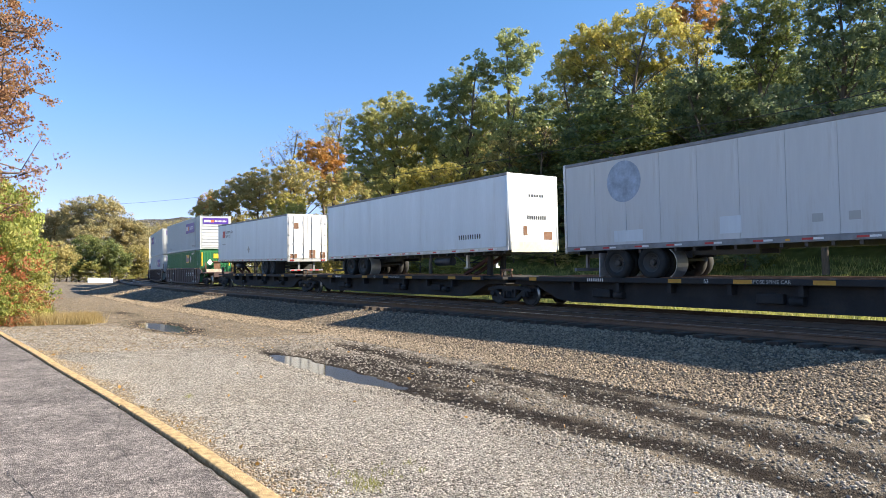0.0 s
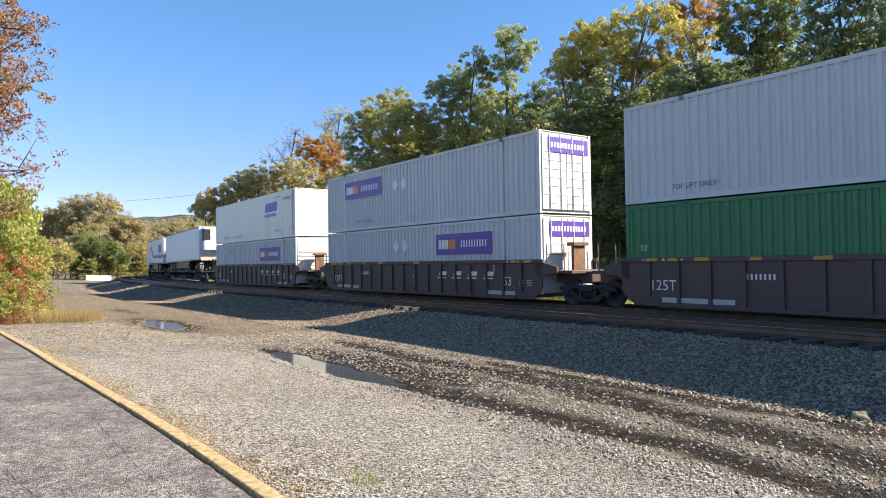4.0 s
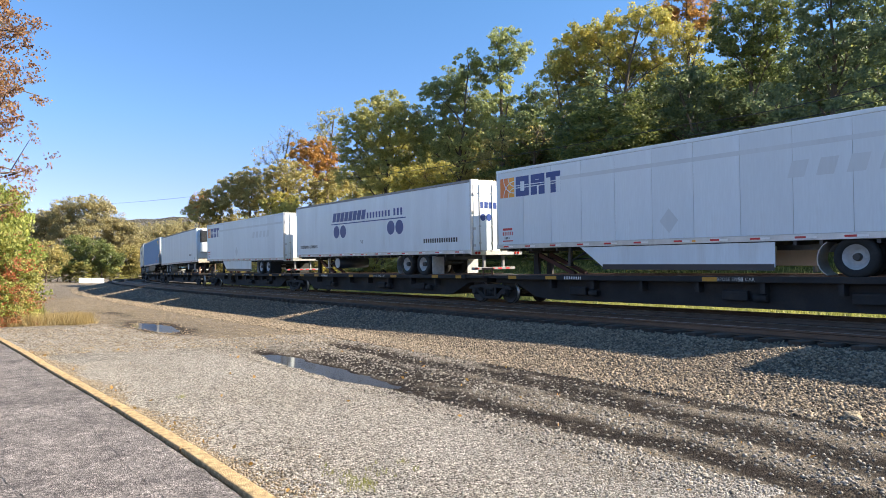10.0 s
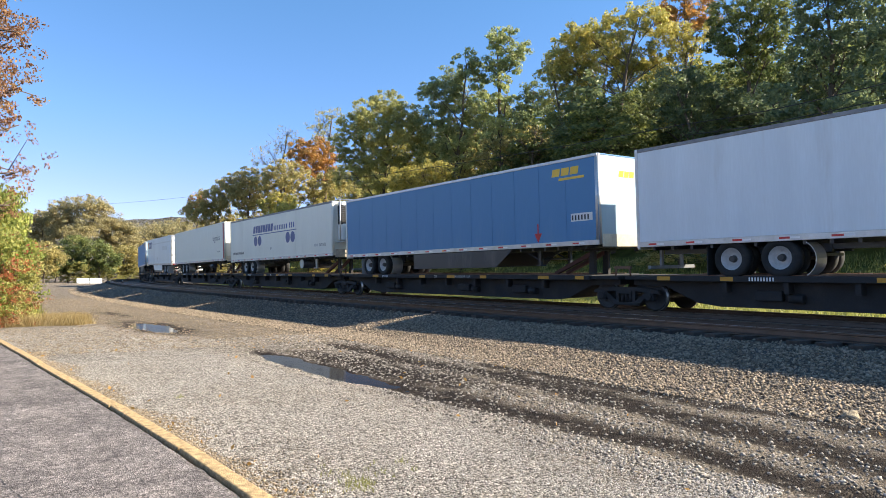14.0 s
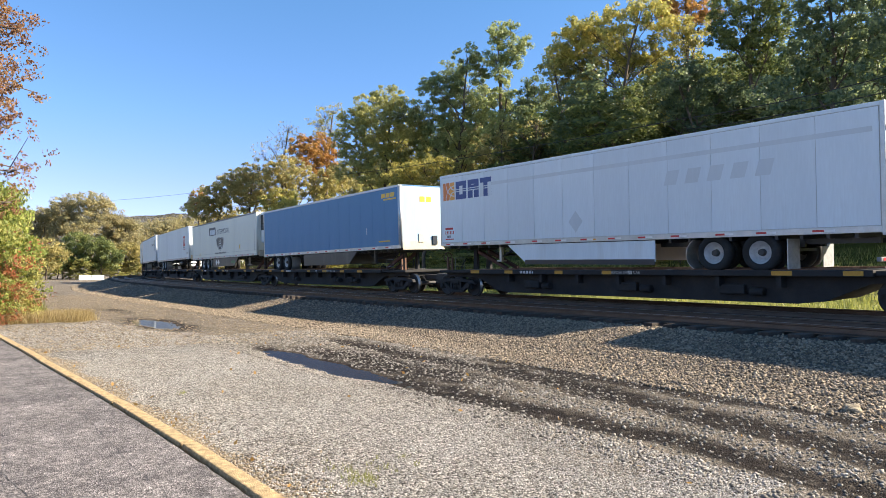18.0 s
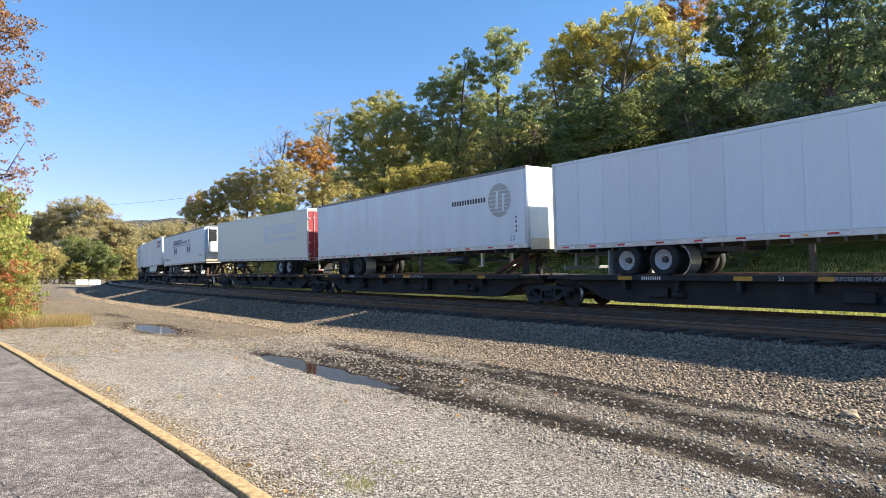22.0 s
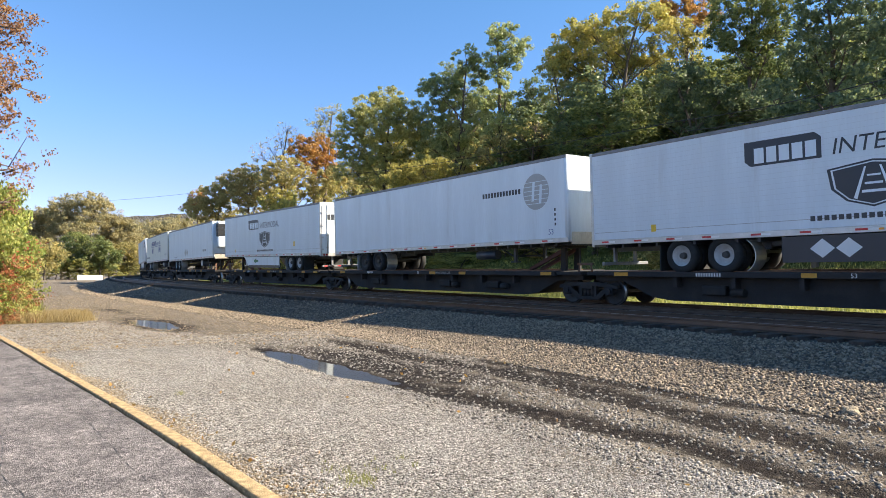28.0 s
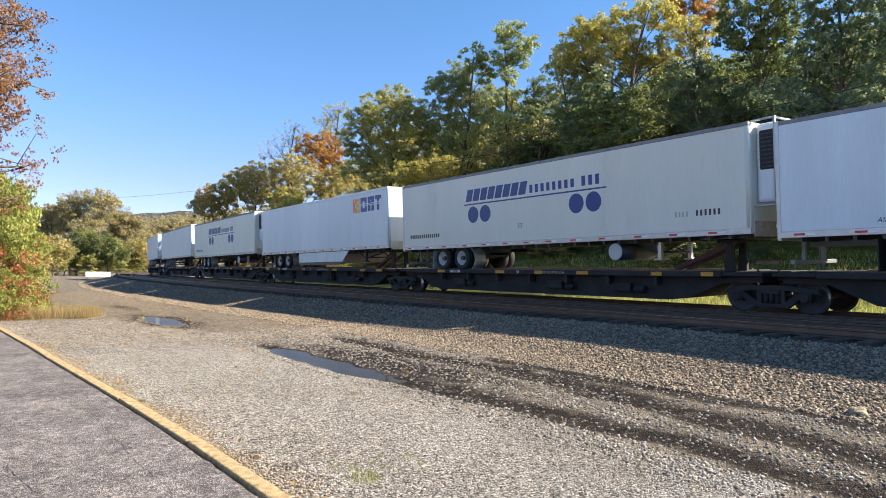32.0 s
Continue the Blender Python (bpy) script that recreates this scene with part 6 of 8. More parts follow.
# ---- ties, stones, water ----
M_STONE = surface("loose_ballast_stone", (0.235, 0.186, 0.132), 0.9, vary=0.15, scale=10, fine=60, bump=0.3, by_island=0.7)
M_PEBBLE = surface("loose_grey_pebbles", (0.35, 0.325, 0.295), 0.9, vary=0.15, scale=20, fine=80, bump=0.2, by_island=0.72)
M_WASHED = surface("washed_rut_stones", (0.235, 0.21, 0.18), 0.9, vary=0.15, scale=20, fine=80, bump=0.2, by_island=0.75)
M_EDGE = surface("brown_edge_pebbles", (0.27, 0.21, 0.14), 0.9, vary=0.15, scale=20, fine=80, bump=0.2, by_island=0.6)
M_STRAW = leaf_material("dry_straw", [(0.28, 0.2, 0.08), (0.45, 0.34, 0.15), (0.55, 0.45, 0.25)], 0.15)
M_BLADE = leaf_material("grass_blades", [(0.15, 0.175, 0.045), (0.28, 0.29, 0.075), (0.46, 0.42, 0.15)], 0.15)
M_RED_LEAF = leaf_material("red_leaves", [(0.24, 0.15, 0.05), (0.48, 0.15, 0.07), (0.56, 0.26, 0.12)], 0.2)
M_OLIVE = leaf_material("olive_brown_leaves", [(0.22, 0.20, 0.08), (0.42, 0.365, 0.135), (0.58, 0.47, 0.19)])
M_PEACH = leaf_material("russet_sparse_leaves", [(0.20, 0.10, 0.06), (0.36, 0.18, 0.09), (0.48, 0.31, 0.13)], 0.2)
M_BRIGHT = leaf_material("bright_green_leaves", [(0.17, 0.21, 0.05), (0.32, 0.37, 0.09), (0.55, 0.52, 0.14)], 0.2)
# leaf colours made paler to stand in for haze in the distance
M_HAZY = leaf_material("haze_paled_leaves", [(0.31, 0.295, 0.15), (0.41, 0.36, 0.18), (0.50, 0.41, 0.21)], 0.1)
# low-contrast grey-brown leaves, with the ridge's haze painted in
M_FARWOOD = leaf_material("hazy_far_leaves", [(0.13, 0.125, 0.105), (0.16, 0.145, 0.11), (0.18, 0.15, 0.11)], 0.05)
M_ROCK = surface("tan_rock", (0.34, 0.28, 0.19), 0.95, vary=0.4, scale=14, fine=70, bump=0.9)
M_WATER = surface("puddle_water", (0.03, 0.025, 0.019), 0.07, vary=0.2, scale=2, fine=10, bump=0.01, spec=0.14)


def scatter(name, points, sizes, mat, label, category, seed=1, flat=0.75):
    """Many small stones as one stuff object."""
    rng = np.random.default_rng(seed)
    n = len(points)
    base = np.array([(1, 0, 0), (-1, 0, 0), (0, 1, 0), (0, -1, 0), (0, 0, 1), (0, 0, -1)], float)
    tri = np.array([(0, 2, 4), (2, 1, 4), (1, 3, 4), (3, 0, 4), (2, 0, 5), (1, 2, 5), (3, 1, 5), (0, 3, 5)])
    q = rng.normal(size=(n, 4))
    q /= np.linalg.norm(q, axis=1)[:, None]
    w, x, y, z = q.T
    rot = np.stack([1 - 2 * (y * y + z * z), 2 * (x * y - z * w), 2 * (x * z + y * w), 2 * (x * y + z * w), 1 - 2 * (x * x + z * z), 2 * (y * z - x * w), 2 * (x * z - y * w), 2 * (y * z + x * w), 1 - 2 * (x * x + y * y)], 1).reshape(n, 3, 3)
    stretch = rng.uniform(0.6, 1.15, (n, 6, 1))
    v = np.einsum("nij,nkj->nki", rot, base[None] * stretch) * sizes[:, None, None]
    v[:, :, 2] *= flat
    v += points[:, None, :]
    me = bpy.data.meshes.new(name)
    me.vertices.add(n * 6)
    me.vertices.foreach_set("co", v.astype(np.float32).ravel())
    f = (tri[None] + (np.arange(n) * 6)[:, None, None]).reshape(-1, 3)
    me.loops.add(len(f) * 3)
    me.loops.foreach_set("vertex_index", f.astype(np.int32).ravel())
    me.polygons.add(len(f))
    me.polygons.foreach_set("loop_start", np.arange(0, len(f) * 3, 3, dtype=np.int32))
    me.update()
    me.validate()
    return tagged(place(name, me, mat), label, category, kind="stuff")


def build_stones():
    rng = np.random.default_rng(5)
    # shoulder of the near track: thick by the camera, thinner far off
    s = np.concatenate([rng.uniform(-17, 3, 96000), rng.uniform(-45, -17, 38000), rng.uniform(-95, -45, 10000)])
    side = -5.5 - 4.0 * rng.random(len(s)) ** 0.9
    z = np.maximum(bed_height(s, side), -0.006 * np.clip(-s - 15, 0, 60))
    h = np.interp(s, S_GRID, S_HEAD)
    p = np.stack([np.interp(s, S_GRID, S_X) - np.sin(h) * side, np.interp(s, S_GRID, S_Y) + np.cos(h) * side, z + 0.02 * rng.random(len(s)) ** 2], 1)
    size = (0.010 + 0.032 * rng.random(len(s)) ** 2.4) * np.where(s < -45, 2.2, np.where(s < -17, 1.25, 1.0))
    scatter("ballast_stones", p, size, M_STONE, "tan and grey crushed ballast stones", "stones", 2)
    s = np.concatenate([rng.uniform(-40, 3, 14000)])
    side = rng.uniform(-5.5, 2.4, len(s))
    z = bed_height(s, side)
    h = np.interp(s, S_GRID, S_HEAD)
    p = np.stack([np.interp(s, S_GRID, S_X) - np.sin(h) * side, np.interp(s, S_GRID, S_Y) + np.cos(h) * side, z + 0.01], 1)
    scatter("track_stones", p, rng.uniform(0.02, 0.045, len(s)), M_STONE, "crushed stones between the rails", "stones", 3)
    # coarse stones round the ruts
    x = rng.uniform(-17, 1, 60000)
    y = rng.uniform(4.6, 8.9, len(x))
    keep = np.array([(rng.random() < (0.3 + 0.7 * abs(math.sin(3.1 * b + 0.3 * a))) * (1 - 0.8 * wetness(a, b)) + 0.06 + 0.3 * bell((a + 10) / 3.4, 1.0) * bell(b - 6.3, 0.55)) and lot_dip(a, b) < 0.055 for a, b in zip(x, y)])
    x, y = x[keep], y[keep]
    z = np.array([flat_z(a, b) for a, b in zip(x, y)])
    scatter("rut_stones", np.stack([x, y, z + 0.004], 1), 0.006 + 0.026 * rng.random(len(x)) ** 2.2, M_WASHED, "grey stones washed out beside the ruts", "stones", 4)
    # loose stones on the tan dirt farther along the lot
    x = -15 - 40 * rng.random(16000) ** 1.3
    y = rng.uniform(0.6, 9.4, len(x)) - 0.02 * (x + 15)
    keep = (y > np.array([kerb_y(a) for a in x]) + 0.2) & (y > np.where(x < -23, 3.0 + 0.02 * (-x - 23), 0))
    x, y = x[keep], y[keep]
    z = np.array([flat_z(a, b) for a, b in zip(x, y)])
    scatter("lot_stones", np.stack([x, y, z + 0.004], 1), rng.uniform(0.012, 0.04, len(x)) * rng.uniform(0.5, 1.1, len(x)), M_EDGE, "tan stones strewn over the dirt lot", "stones", 14)
    # fine gravel by the path
    x = -2.6 - 11 * rng.random(60000) ** 1.7
    y = rng.uniform(1.4, 5.2, len(x))
    edge = np.array([kerb_y(a) for a in x])
    keep = y > edge + 0.1
    x, y = x[keep], y[keep]
    z = np.array([flat_z(a, b) for a, b in zip(x, y)])
    scatter("fine_gravel", np.stack([x, y, z + 0.002], 1), rng.uniform(0.004, 0.0125, len(x)), M_PEBBLE, "pale fine gravel on the lot", "gravel", 6)
    x = rng.uniform(-16, -2.5, 5200)
    y = np.array([kerb_y(a) for a in x]) + 0.1 + np.abs(rng.normal(0, 0.13, len(x))) * (1 + 0.6 * np.sin(x * 2.3))
    z = np.array([flat_z(a, b) for a, b in zip(x, y)])
    scatter("edge_pebbles", np.stack([x, y, z + 0.006], 1), rng.uniform(0.007, 0.018, len(x)), M_EDGE, "brown pebbles gathered along the timber edging", "stones", 7)


def build_ties():
    tie = kept("tie", boxed(-0.115, 0.115, -1.3, 1.3, -0.18, 0.0, bevel=0.012))
    for name, mid in (("near_track", -4.25), ("far_track", 0.0)):
        line = bpy.data.objects[name]
        rest = bmesh.new()
        k = 0
        s = 4.0
        while s > -150:
            h = float(np.interp(s, S_GRID, S_HEAD))
            m = Matrix.Translation(on_line(s, mid, 0.545)) @ Matrix.Rotation(h + 0.02 * math.sin(s * 7), 4, "Z") @ Matrix.Translation((0, 0.05 * math.sin(s * 13), 0))
            if k < 150:
                place("tie", tie, M_TIE, line, "", m)
            else:
                box(rest, -0.115, 0.115, -1.3, 1.3, -0.18, 0.0, turn=m)
            k += 1
            s -= 0.52
        tagged(part("far_ties", rest, M_TIE, line), kind="stuff")


def build_water():
    for (x0, x1, y0, y1, z) in ((-16.4, -6.2, 4.3, 6.6, -0.062), (-26.5, -18.0, 3.9, 6.6, -0.108)):
        me = mesh_of("puddle", [(x0, y0, z), (x1, y0, z), (x1, y1, z), (x0, y1, z)], [(0, 1, 2, 3)])
        tagged(place("puddle", me, M_WATER), "shallow muddy puddle in a wheel rut", "puddle", kind="structure")


def build_rock(x, y, r, seed):
    bm = bmesh.new()
    bmesh.ops.create_icosphere(bm, subdivisions=3, radius=r)
    for v in bm.verts:
        v.co *= 0.8 + 0.5 * noise.noise(v.co * (2.2 / r) * 0.5 + Vector((seed, 0, 0)))
        v.co.z *= 0.65
    ob = part("rock", bm, M_ROCK)
    ob.location = (x, y, max(flat_z(x, y), float(np.interp(y - 17.5, [b[0] for b in BED], [b[1] for b in BED]))) + r * 0.25)
    tagged(ob, "pale rough rock lying on the ballast", "rock")


build_ties()
build_stones()
build_water()
build_rock(-3.45, 8.45, 0.115, 3)
build_rock(-3.05, 8.62, 0.07, 8)


# ---- cracks in the asphalt ----
def build_cracks():
    for pts in (((-14.6, 0.55), (-14.2, 0.74), (-14.5, 1.28)), ((-14.0, 0.9), (-12.0, 1.02), (-10.36, 1.06), (-8.6, 1.15), (-7.65, 1.2), (-6.0, 1.2), (-5.1, 1.25), (-3.5, 1.1)), ((-9.0, 0.2), (-7.4, 0.45), (-6.2, 0.35), (-4.6, 0.6))):
        verts, faces = [], []
        rnd = random.Random(7)
        line = []
        for (x0, y0), (x1, y1) in zip(pts, pts[1:]):
            n = max(2, int(math.hypot(x1 - x0, y1 - y0) / 0.08))
            line += [(x0 + (x1 - x0) * i / n, y0 + (y1 - y0) * i / n + rnd.uniform(-0.012, 0.012)) for i in range(n)]
        for i, (x, y) in enumerate(line):
            w = 0.0008 + 0.0022 * rnd.random()
            z = 0.0335 - 0.006 * max(0.0, -x - 15) - 0.0036 * (kerb_y(x) - 0.1 - y)
            verts += [(x, y - w, z), (x, y + w, z)]
        faces = [(2 * i, 2 * i + 2, 2 * i + 3, 2 * i + 1) for i in range(len(line) - 1)]
        tagged(place("pavement_crack", mesh_of("pavement_crack", verts, faces), M_RUBBER), "dark crack in the asphalt", "crack", kind="structure")


build_cracks()


# ---- trees ----
def limb(bm, a, b, r0, r1, n=6):
    cyl(bm, a, b, r0, n, r1)


def tree_meshes(seed, height, radius, base, leaf, clusters, per, droop=0.0, limbs=13, spread=0.9, trunk=0.24):
    """The wood and the leaves of one tree, standing at the origin."""
    rnd = random.Random(seed)
    rng = np.random.default_rng(seed)
    bm = bmesh.new()
    tips = []
    at, lean = Vector((0, 0, -0.4)), Vector((rnd.uniform(-0.05, 0.05), rnd.uniform(-0.05, 0.05), 1)).normalized()
    pieces = 7
    spine = [at.copy()]
    for i in range(pieces):
        lean = (lean + Vector((rnd.uniform(-0.09, 0.09), rnd.uniform(-0.09, 0.09), 0))).normalized()
        nxt = at + lean * (height * 0.93 + 0.4) / pieces
        limb(bm, at, nxt, trunk * (1 - 0.85 * i / pieces), trunk * (1 - 0.85 * (i + 1) / pieces), 8)
        at = nxt
        spine.append(at.copy())
    for k in range(limbs):
        f = base + (0.97 - base) * (k + rnd.random()) / limbs
        p = f * pieces
        i = min(pieces - 1, int(p))
        o = spine[i].lerp(spine[i + 1], p - i)
        ang = k * 2.4 + rnd.uniform(-0.5, 0.5)
        prof = math.sin(math.pi * min(1.0, (f - base) / (1 - base) * 0.72 + 0.24)) ** 0.7
        reach = radius * prof * rnd.uniform(0.75, 1.12)
        end = o + Vector((math.cos(ang) * reach, math.sin(ang) * reach, reach * rnd.uniform(0.15, 0.65) - droop * reach))
        mid = o.lerp(end, 0.5) + Vector((0, 0, 0.12 * reach))
        limb(bm, o, mid, trunk * 0.36 * (1.1 - f), trunk * 0.22 * (1.1 - f), 6)
        limb(bm, mid, end, trunk * 0.22 * (1.1 - f), 0.015, 5)
        tips += [end, mid.lerp(end, 0.5)]
        for j in range(4):
            q = o.lerp(end, rnd.uniform(0.4, 0.95))
            r = q + Vector((rnd.uniform(-1, 1), rnd.uniform(-1, 1), rnd.uniform(-0.25, 0.9))) * reach * 0.38
            limb(bm, q, r, trunk * 0.13, 0.006, 4)
            tips.append(r)
    tips.append(spine[-1])
    wood = bpy.data.meshes.new("trunk")
    bm.to_mesh(wood)
    bm.free()
    cen = np.array([tips[int(rng.integers(len(tips)))][:] for _ in range(clusters)])
    cen += rng.normal(0, spread * 0.8, cen.shape)
    n = clusters * per
    rad = rng.uniform(0.4, 1.05, clusters) * spread
    d = rng.normal(size=(n, 3))
    d /= np.linalg.norm(d, axis=1)[:, None]
    c = np.repeat(cen, per, 0) + d * (np.repeat(rad, per) * rng.random(n) ** 0.45)[:, None] * np.array([1, 1, 0.7])
    return wood, leaf_cloud(rng, c, leaf)


def leaf_cloud(rng, c, leaf, facing=None):
    """Leaves at the points c; facing: the way that each one mostly turns its face."""
    n = len(c)
    face = rng.normal(size=(n, 3)) + (0 if facing is None else facing)
    a = np.cross(face, rng.normal(size=(n, 3)))
    a /= np.linalg.norm(a, axis=1)[:, None]
    b = np.cross(face, a)
    b /= np.linalg.norm(b, axis=1)[:, None]
    size = (leaf * rng.uniform(0.6, 1.3, n))[:, None]
    a, b = a * size, b * size * 0.55
    v = np.stack([c - a, c + b, c + a, c - b], 1)
    me = bpy.data.meshes.new("crown")
    me.vertices.add(n * 4)
    me.vertices.foreach_set("co", v.astype(np.float32).ravel())
    me.loops.add(n * 4)
    me.loops.foreach_set("vertex_index", np.arange(n * 4, dtype=np.int32))
    me.polygons.add(n)
    me.polygons.foreach_set("loop_start", np.arange(0, n * 4, 4, dtype=np.int32))
    me.update()
    me.validate()
    return me


SHAPES = {
    "low": [tree_meshes(51 + i, 10, 4.2, 0.06, 0.17, 260, 26, limbs=20, spread=0.7, trunk=0.14) for i in range(3)],
    "filler": [tree_meshes(151 + i, 20, 4.2, 0.12, 0.21, 240, 26, limbs=20, spread=0.9) for i in range(3)],
    "thin_bush": [tree_meshes(121, 3.6, 1.7, 0.04, 0.065, 110, 26, limbs=14, spread=0.5, trunk=0.05)],
    "bush": [tree_meshes(111 + i, 3.6, 1.7, 0.04, 0.07, 170, 56, limbs=12, spread=0.42, trunk=0.05) for i in range(3)],
    "roadside": [tree_meshes(131, 10.5, 3.2, 0.22, 0.042, 2100, 24, limbs=80, spread=0.26, trunk=0.14)],
}
HEIGHTS = {"low": 10, "filler": 20, "bush": 3.6, "thin_bush": 3.6, "roadside": 10.5}
RADII = {"low": 4.2, "filler": 4.2, "bush": 1.7, "thin_bush": 1.7, "roadside": 3.2}
_tinted = {}
tree_rnd = random.Random(5)


def tree(shape, mat, x, y, top, radius, label, category="tree", group="trees of the wooded slope", pick=None):
    """A tree at x, y whose top reaches the height top."""
    kind = SHAPES[shape]
    i = tree_rnd.randrange(len(kind)) if pick is None else pick
    wood, leaves = kind[i]
    key = (shape, i, mat.name)
    if key not in _tinted:
        me = leaves.copy()
        me.materials.append(mat)
        _tinted[key] = me
    ground_z = flat_z(x, y)
    k = (top - ground_z) / HEIGHTS[shape]
    w = radius / RADII[shape]
    root = empty(category.replace(" ", "_"), label, category, group)
    root.matrix_basis = Matrix.LocRotScale((x, y, ground_z), Euler((0, 0, tree_rnd.uniform(0, 6.28))), (w, w, k))
    place("trunk", wood, M_BARK, root)
    place("crown", _tinted[key], mat, root)
    return root


def tube(verts, faces, a, b, r0, r1, n=5):
    """A tapered limb as one strip of faces."""
    d = (b - a).normalized()
    u = d.orthogonal().normalized()
    w = d.cross(u)
    k = len(verts)
    for p, r in ((a, r0), (b, r1)):
        verts += [tuple(p + (u * math.cos(6.2832 * i / n) + w * math.sin(6.2832 * i / n)) * r) for i in range(n)]
    faces += [(k + i, k + (i + 1) % n, k + n + (i + 1) % n, k + n + i) for i in range(n)]


def grown(mat, x, y, density, label, lobes, leaf=0.125, category="tree", group="trees of the wooded slope"):
    """A tree whose crown hangs in uneven bunches: (across, height of the middle, radius) of each, in metres."""
    seed = int(abs(x * 31 + y * 17))
    rnd, rng = random.Random(seed), np.random.default_rng(seed)
    root = empty(category, label, category, group)
    foot = flat_z(x, y)
    root.matrix_basis = Matrix.LocRotScale((x, y, foot), Euler((0, 0, math.atan2(-x, y))), None)
    wide = max(a for a, _, _ in lobes) - min(a for a, _, _ in lobes)
    bunches = [(Vector((a, rnd.uniform(-0.3, 0.3) * wide, h - foot)), 1.27 * r) for a, h, r in lobes]
    top = max(bunches, key=lambda q: q[0].z)
    mean = sum((q.x for q, _ in bunches)) / len(bunches)
    verts, faces = [], []
    girth = 0.10 + 0.011 * top[0].z
    spine = [Vector((mean, 0, -0.4))]
    for i in range(1, 7):
        f = i / 6
        spine.append(Vector((mean + (top[0].x - mean) * f * f + rnd.uniform(-0.2, 0.2), top[0].y * f * f + rnd.uniform(-0.2, 0.2), top[0].z * f)))
        tube(verts, faces, spine[-2], spine[-1], girth * (1.05 - 0.9 * (i - 1) / 6), girth * (1.05 - 0.9 * f), 7)
    centres, radii = [], []
    for c, r in bunches:
        f = min(0.93, max(0.25, (c.z - 1.6 * r - 0.35 * abs(c.x - mean)) / top[0].z))
        i = int(f * 6)
        o = spine[i].lerp(spine[i + 1], f * 6 - i)
        mid = o.lerp(c, 0.5) + Vector((rnd.uniform(-0.2, 0.2), rnd.uniform(-0.2, 0.2), 0.1 * r))
        tube(verts, faces, o, mid, girth * 0.42 * (1.15 - f), girth * 0.3 * (1.15 - f))
        tube(verts, faces, mid, c, girth * 0.3 * (1.15 - f), 0.03)
        for _ in range(14 if density < 0.4 else 7):
            q = mid.lerp(c, rnd.uniform(0.3, 1.0))
            d = Vector((rnd.gauss(0, 1), rnd.gauss(0, 1), rnd.gauss(0.4, 0.8))).normalized() * r * rnd.uniform(0.7, 1.1)
            tube(verts, faces, q, c + d, 0.028, 0.008, 4)
        # small clumps over the bunch, thicker towards its outside
        n = max(5, int(11.5 * (r * r + 0.3 * r) * min(1.0, density + 0.2) * (0.6 if leaf > 0.15 else 1.0)))
        d = rng.normal(size=(n, 3))
        d /= np.linalg.norm(d, axis=1)[:, None]
        centres.append(np.array(c) + d * (r * (0.35 + 0.72 * rng.random(n) ** 0.6) * np.where(rng.random(n) < 0.12, 1.2, 1.0))[:, None] * np.array([1, 1, 0.9]))
        radii.append(rng.uniform(0.26, 0.5, n) * (1.8 if leaf > 0.15 else 1.0))
    centres, radii = np.concatenate(centres), np.concatenate(radii)
    per = max(10, int(58 * density))
    d = rng.normal(size=(len(centres) * per, 3))
    d /= np.linalg.norm(d, axis=1)[:, None] ** 0.55
    c = np.repeat(centres, per, 0) + d * np.repeat(radii, per)[:, None] * np.array([0.75, 0.75, 0.5])
    place("trunk", mesh_of("trunk", verts, faces, True), M_BARK, root)
    place("crown", leaf_cloud(rng, c, leaf, 1.5 * d + np.array([0, 0, 0.5])), mat, root)
    return root


grown(M_OLIVE, -103.1, 32.0, 1.0, "olive-brown leafy tree on the wooded slope", [(-2.3, 10.9, 1.7), (-0.3, 12.7, 1.9), (1.6, 14.3, 1.9), (1.0, 10.8, 2.1)])
grown(M_ORANGE, -108.5, 31.5, 0.9, "orange autumn tree on the wooded slope", [(-1.0, 12.2, 1.1), (0.1, 13.4, 1.1), (0.9, 12.5, 1.1)])
grown(M_OLIVE, -97.7, 35.6, 1.0, "olive-brown leafy tree on the wooded slope", [(-1.4, 15.5, 1.7), (0.6, 16.2, 1.7), (-0.1, 13.7, 2.2), (2.3, 14.3, 1.9), (-2.6, 13.2, 1.9), (1.1, 11.5, 2.2)])
grown(M_OLIVE, -92.5, 38.1, 0.1, "bare twiggy tree on the wooded slope", [(0.4, 20.9, 2.0), (-1.2, 19.7, 1.8), (2.0, 20.9, 1.5), (-2.5, 18.5, 1.3), (1.2, 22.7, 1.0)])
grown(M_ORANGE, -87.6, 41.6, 1.0, "orange autumn tree on the wooded slope", [(-2.0, 19.4, 1.5), (-0.0, 19.5, 1.8), (1.7, 18.9, 1.5), (-0.9, 17.3, 1.8), (1.2, 16.6, 1.6)])
grown(M_YELLOW, -88.9, 43.6, 0.3, "thin golden-leaved tree on the wooded slope", [(-0.1, 24.6, 1.3), (1.3, 25.3, 1.1), (-1.3, 23.2, 1.3), (0.7, 22.8, 1.3), (-0.6, 21.7, 1.1)])
grown(M_OLIVE, -84.0, 37.4, 1.0, "olive-brown leafy tree on the wooded slope", [(-2.3, 15.4, 1.8), (-0.1, 14.1, 1.8), (2.3, 13.3, 1.7), (4.8, 14.0, 1.7), (-3.6, 13.7, 1.4), (-1.0, 12.4, 1.5)])
grown(M_YELLOW, -81.2, 33.8, 1.1, "bright yellow leafy tree on the wooded slope", [(-1.4, 10.4, 1.0), (-0.2, 11.0, 1.0), (1.2, 11.2, 1.0), (0.5, 9.9, 1.0)])
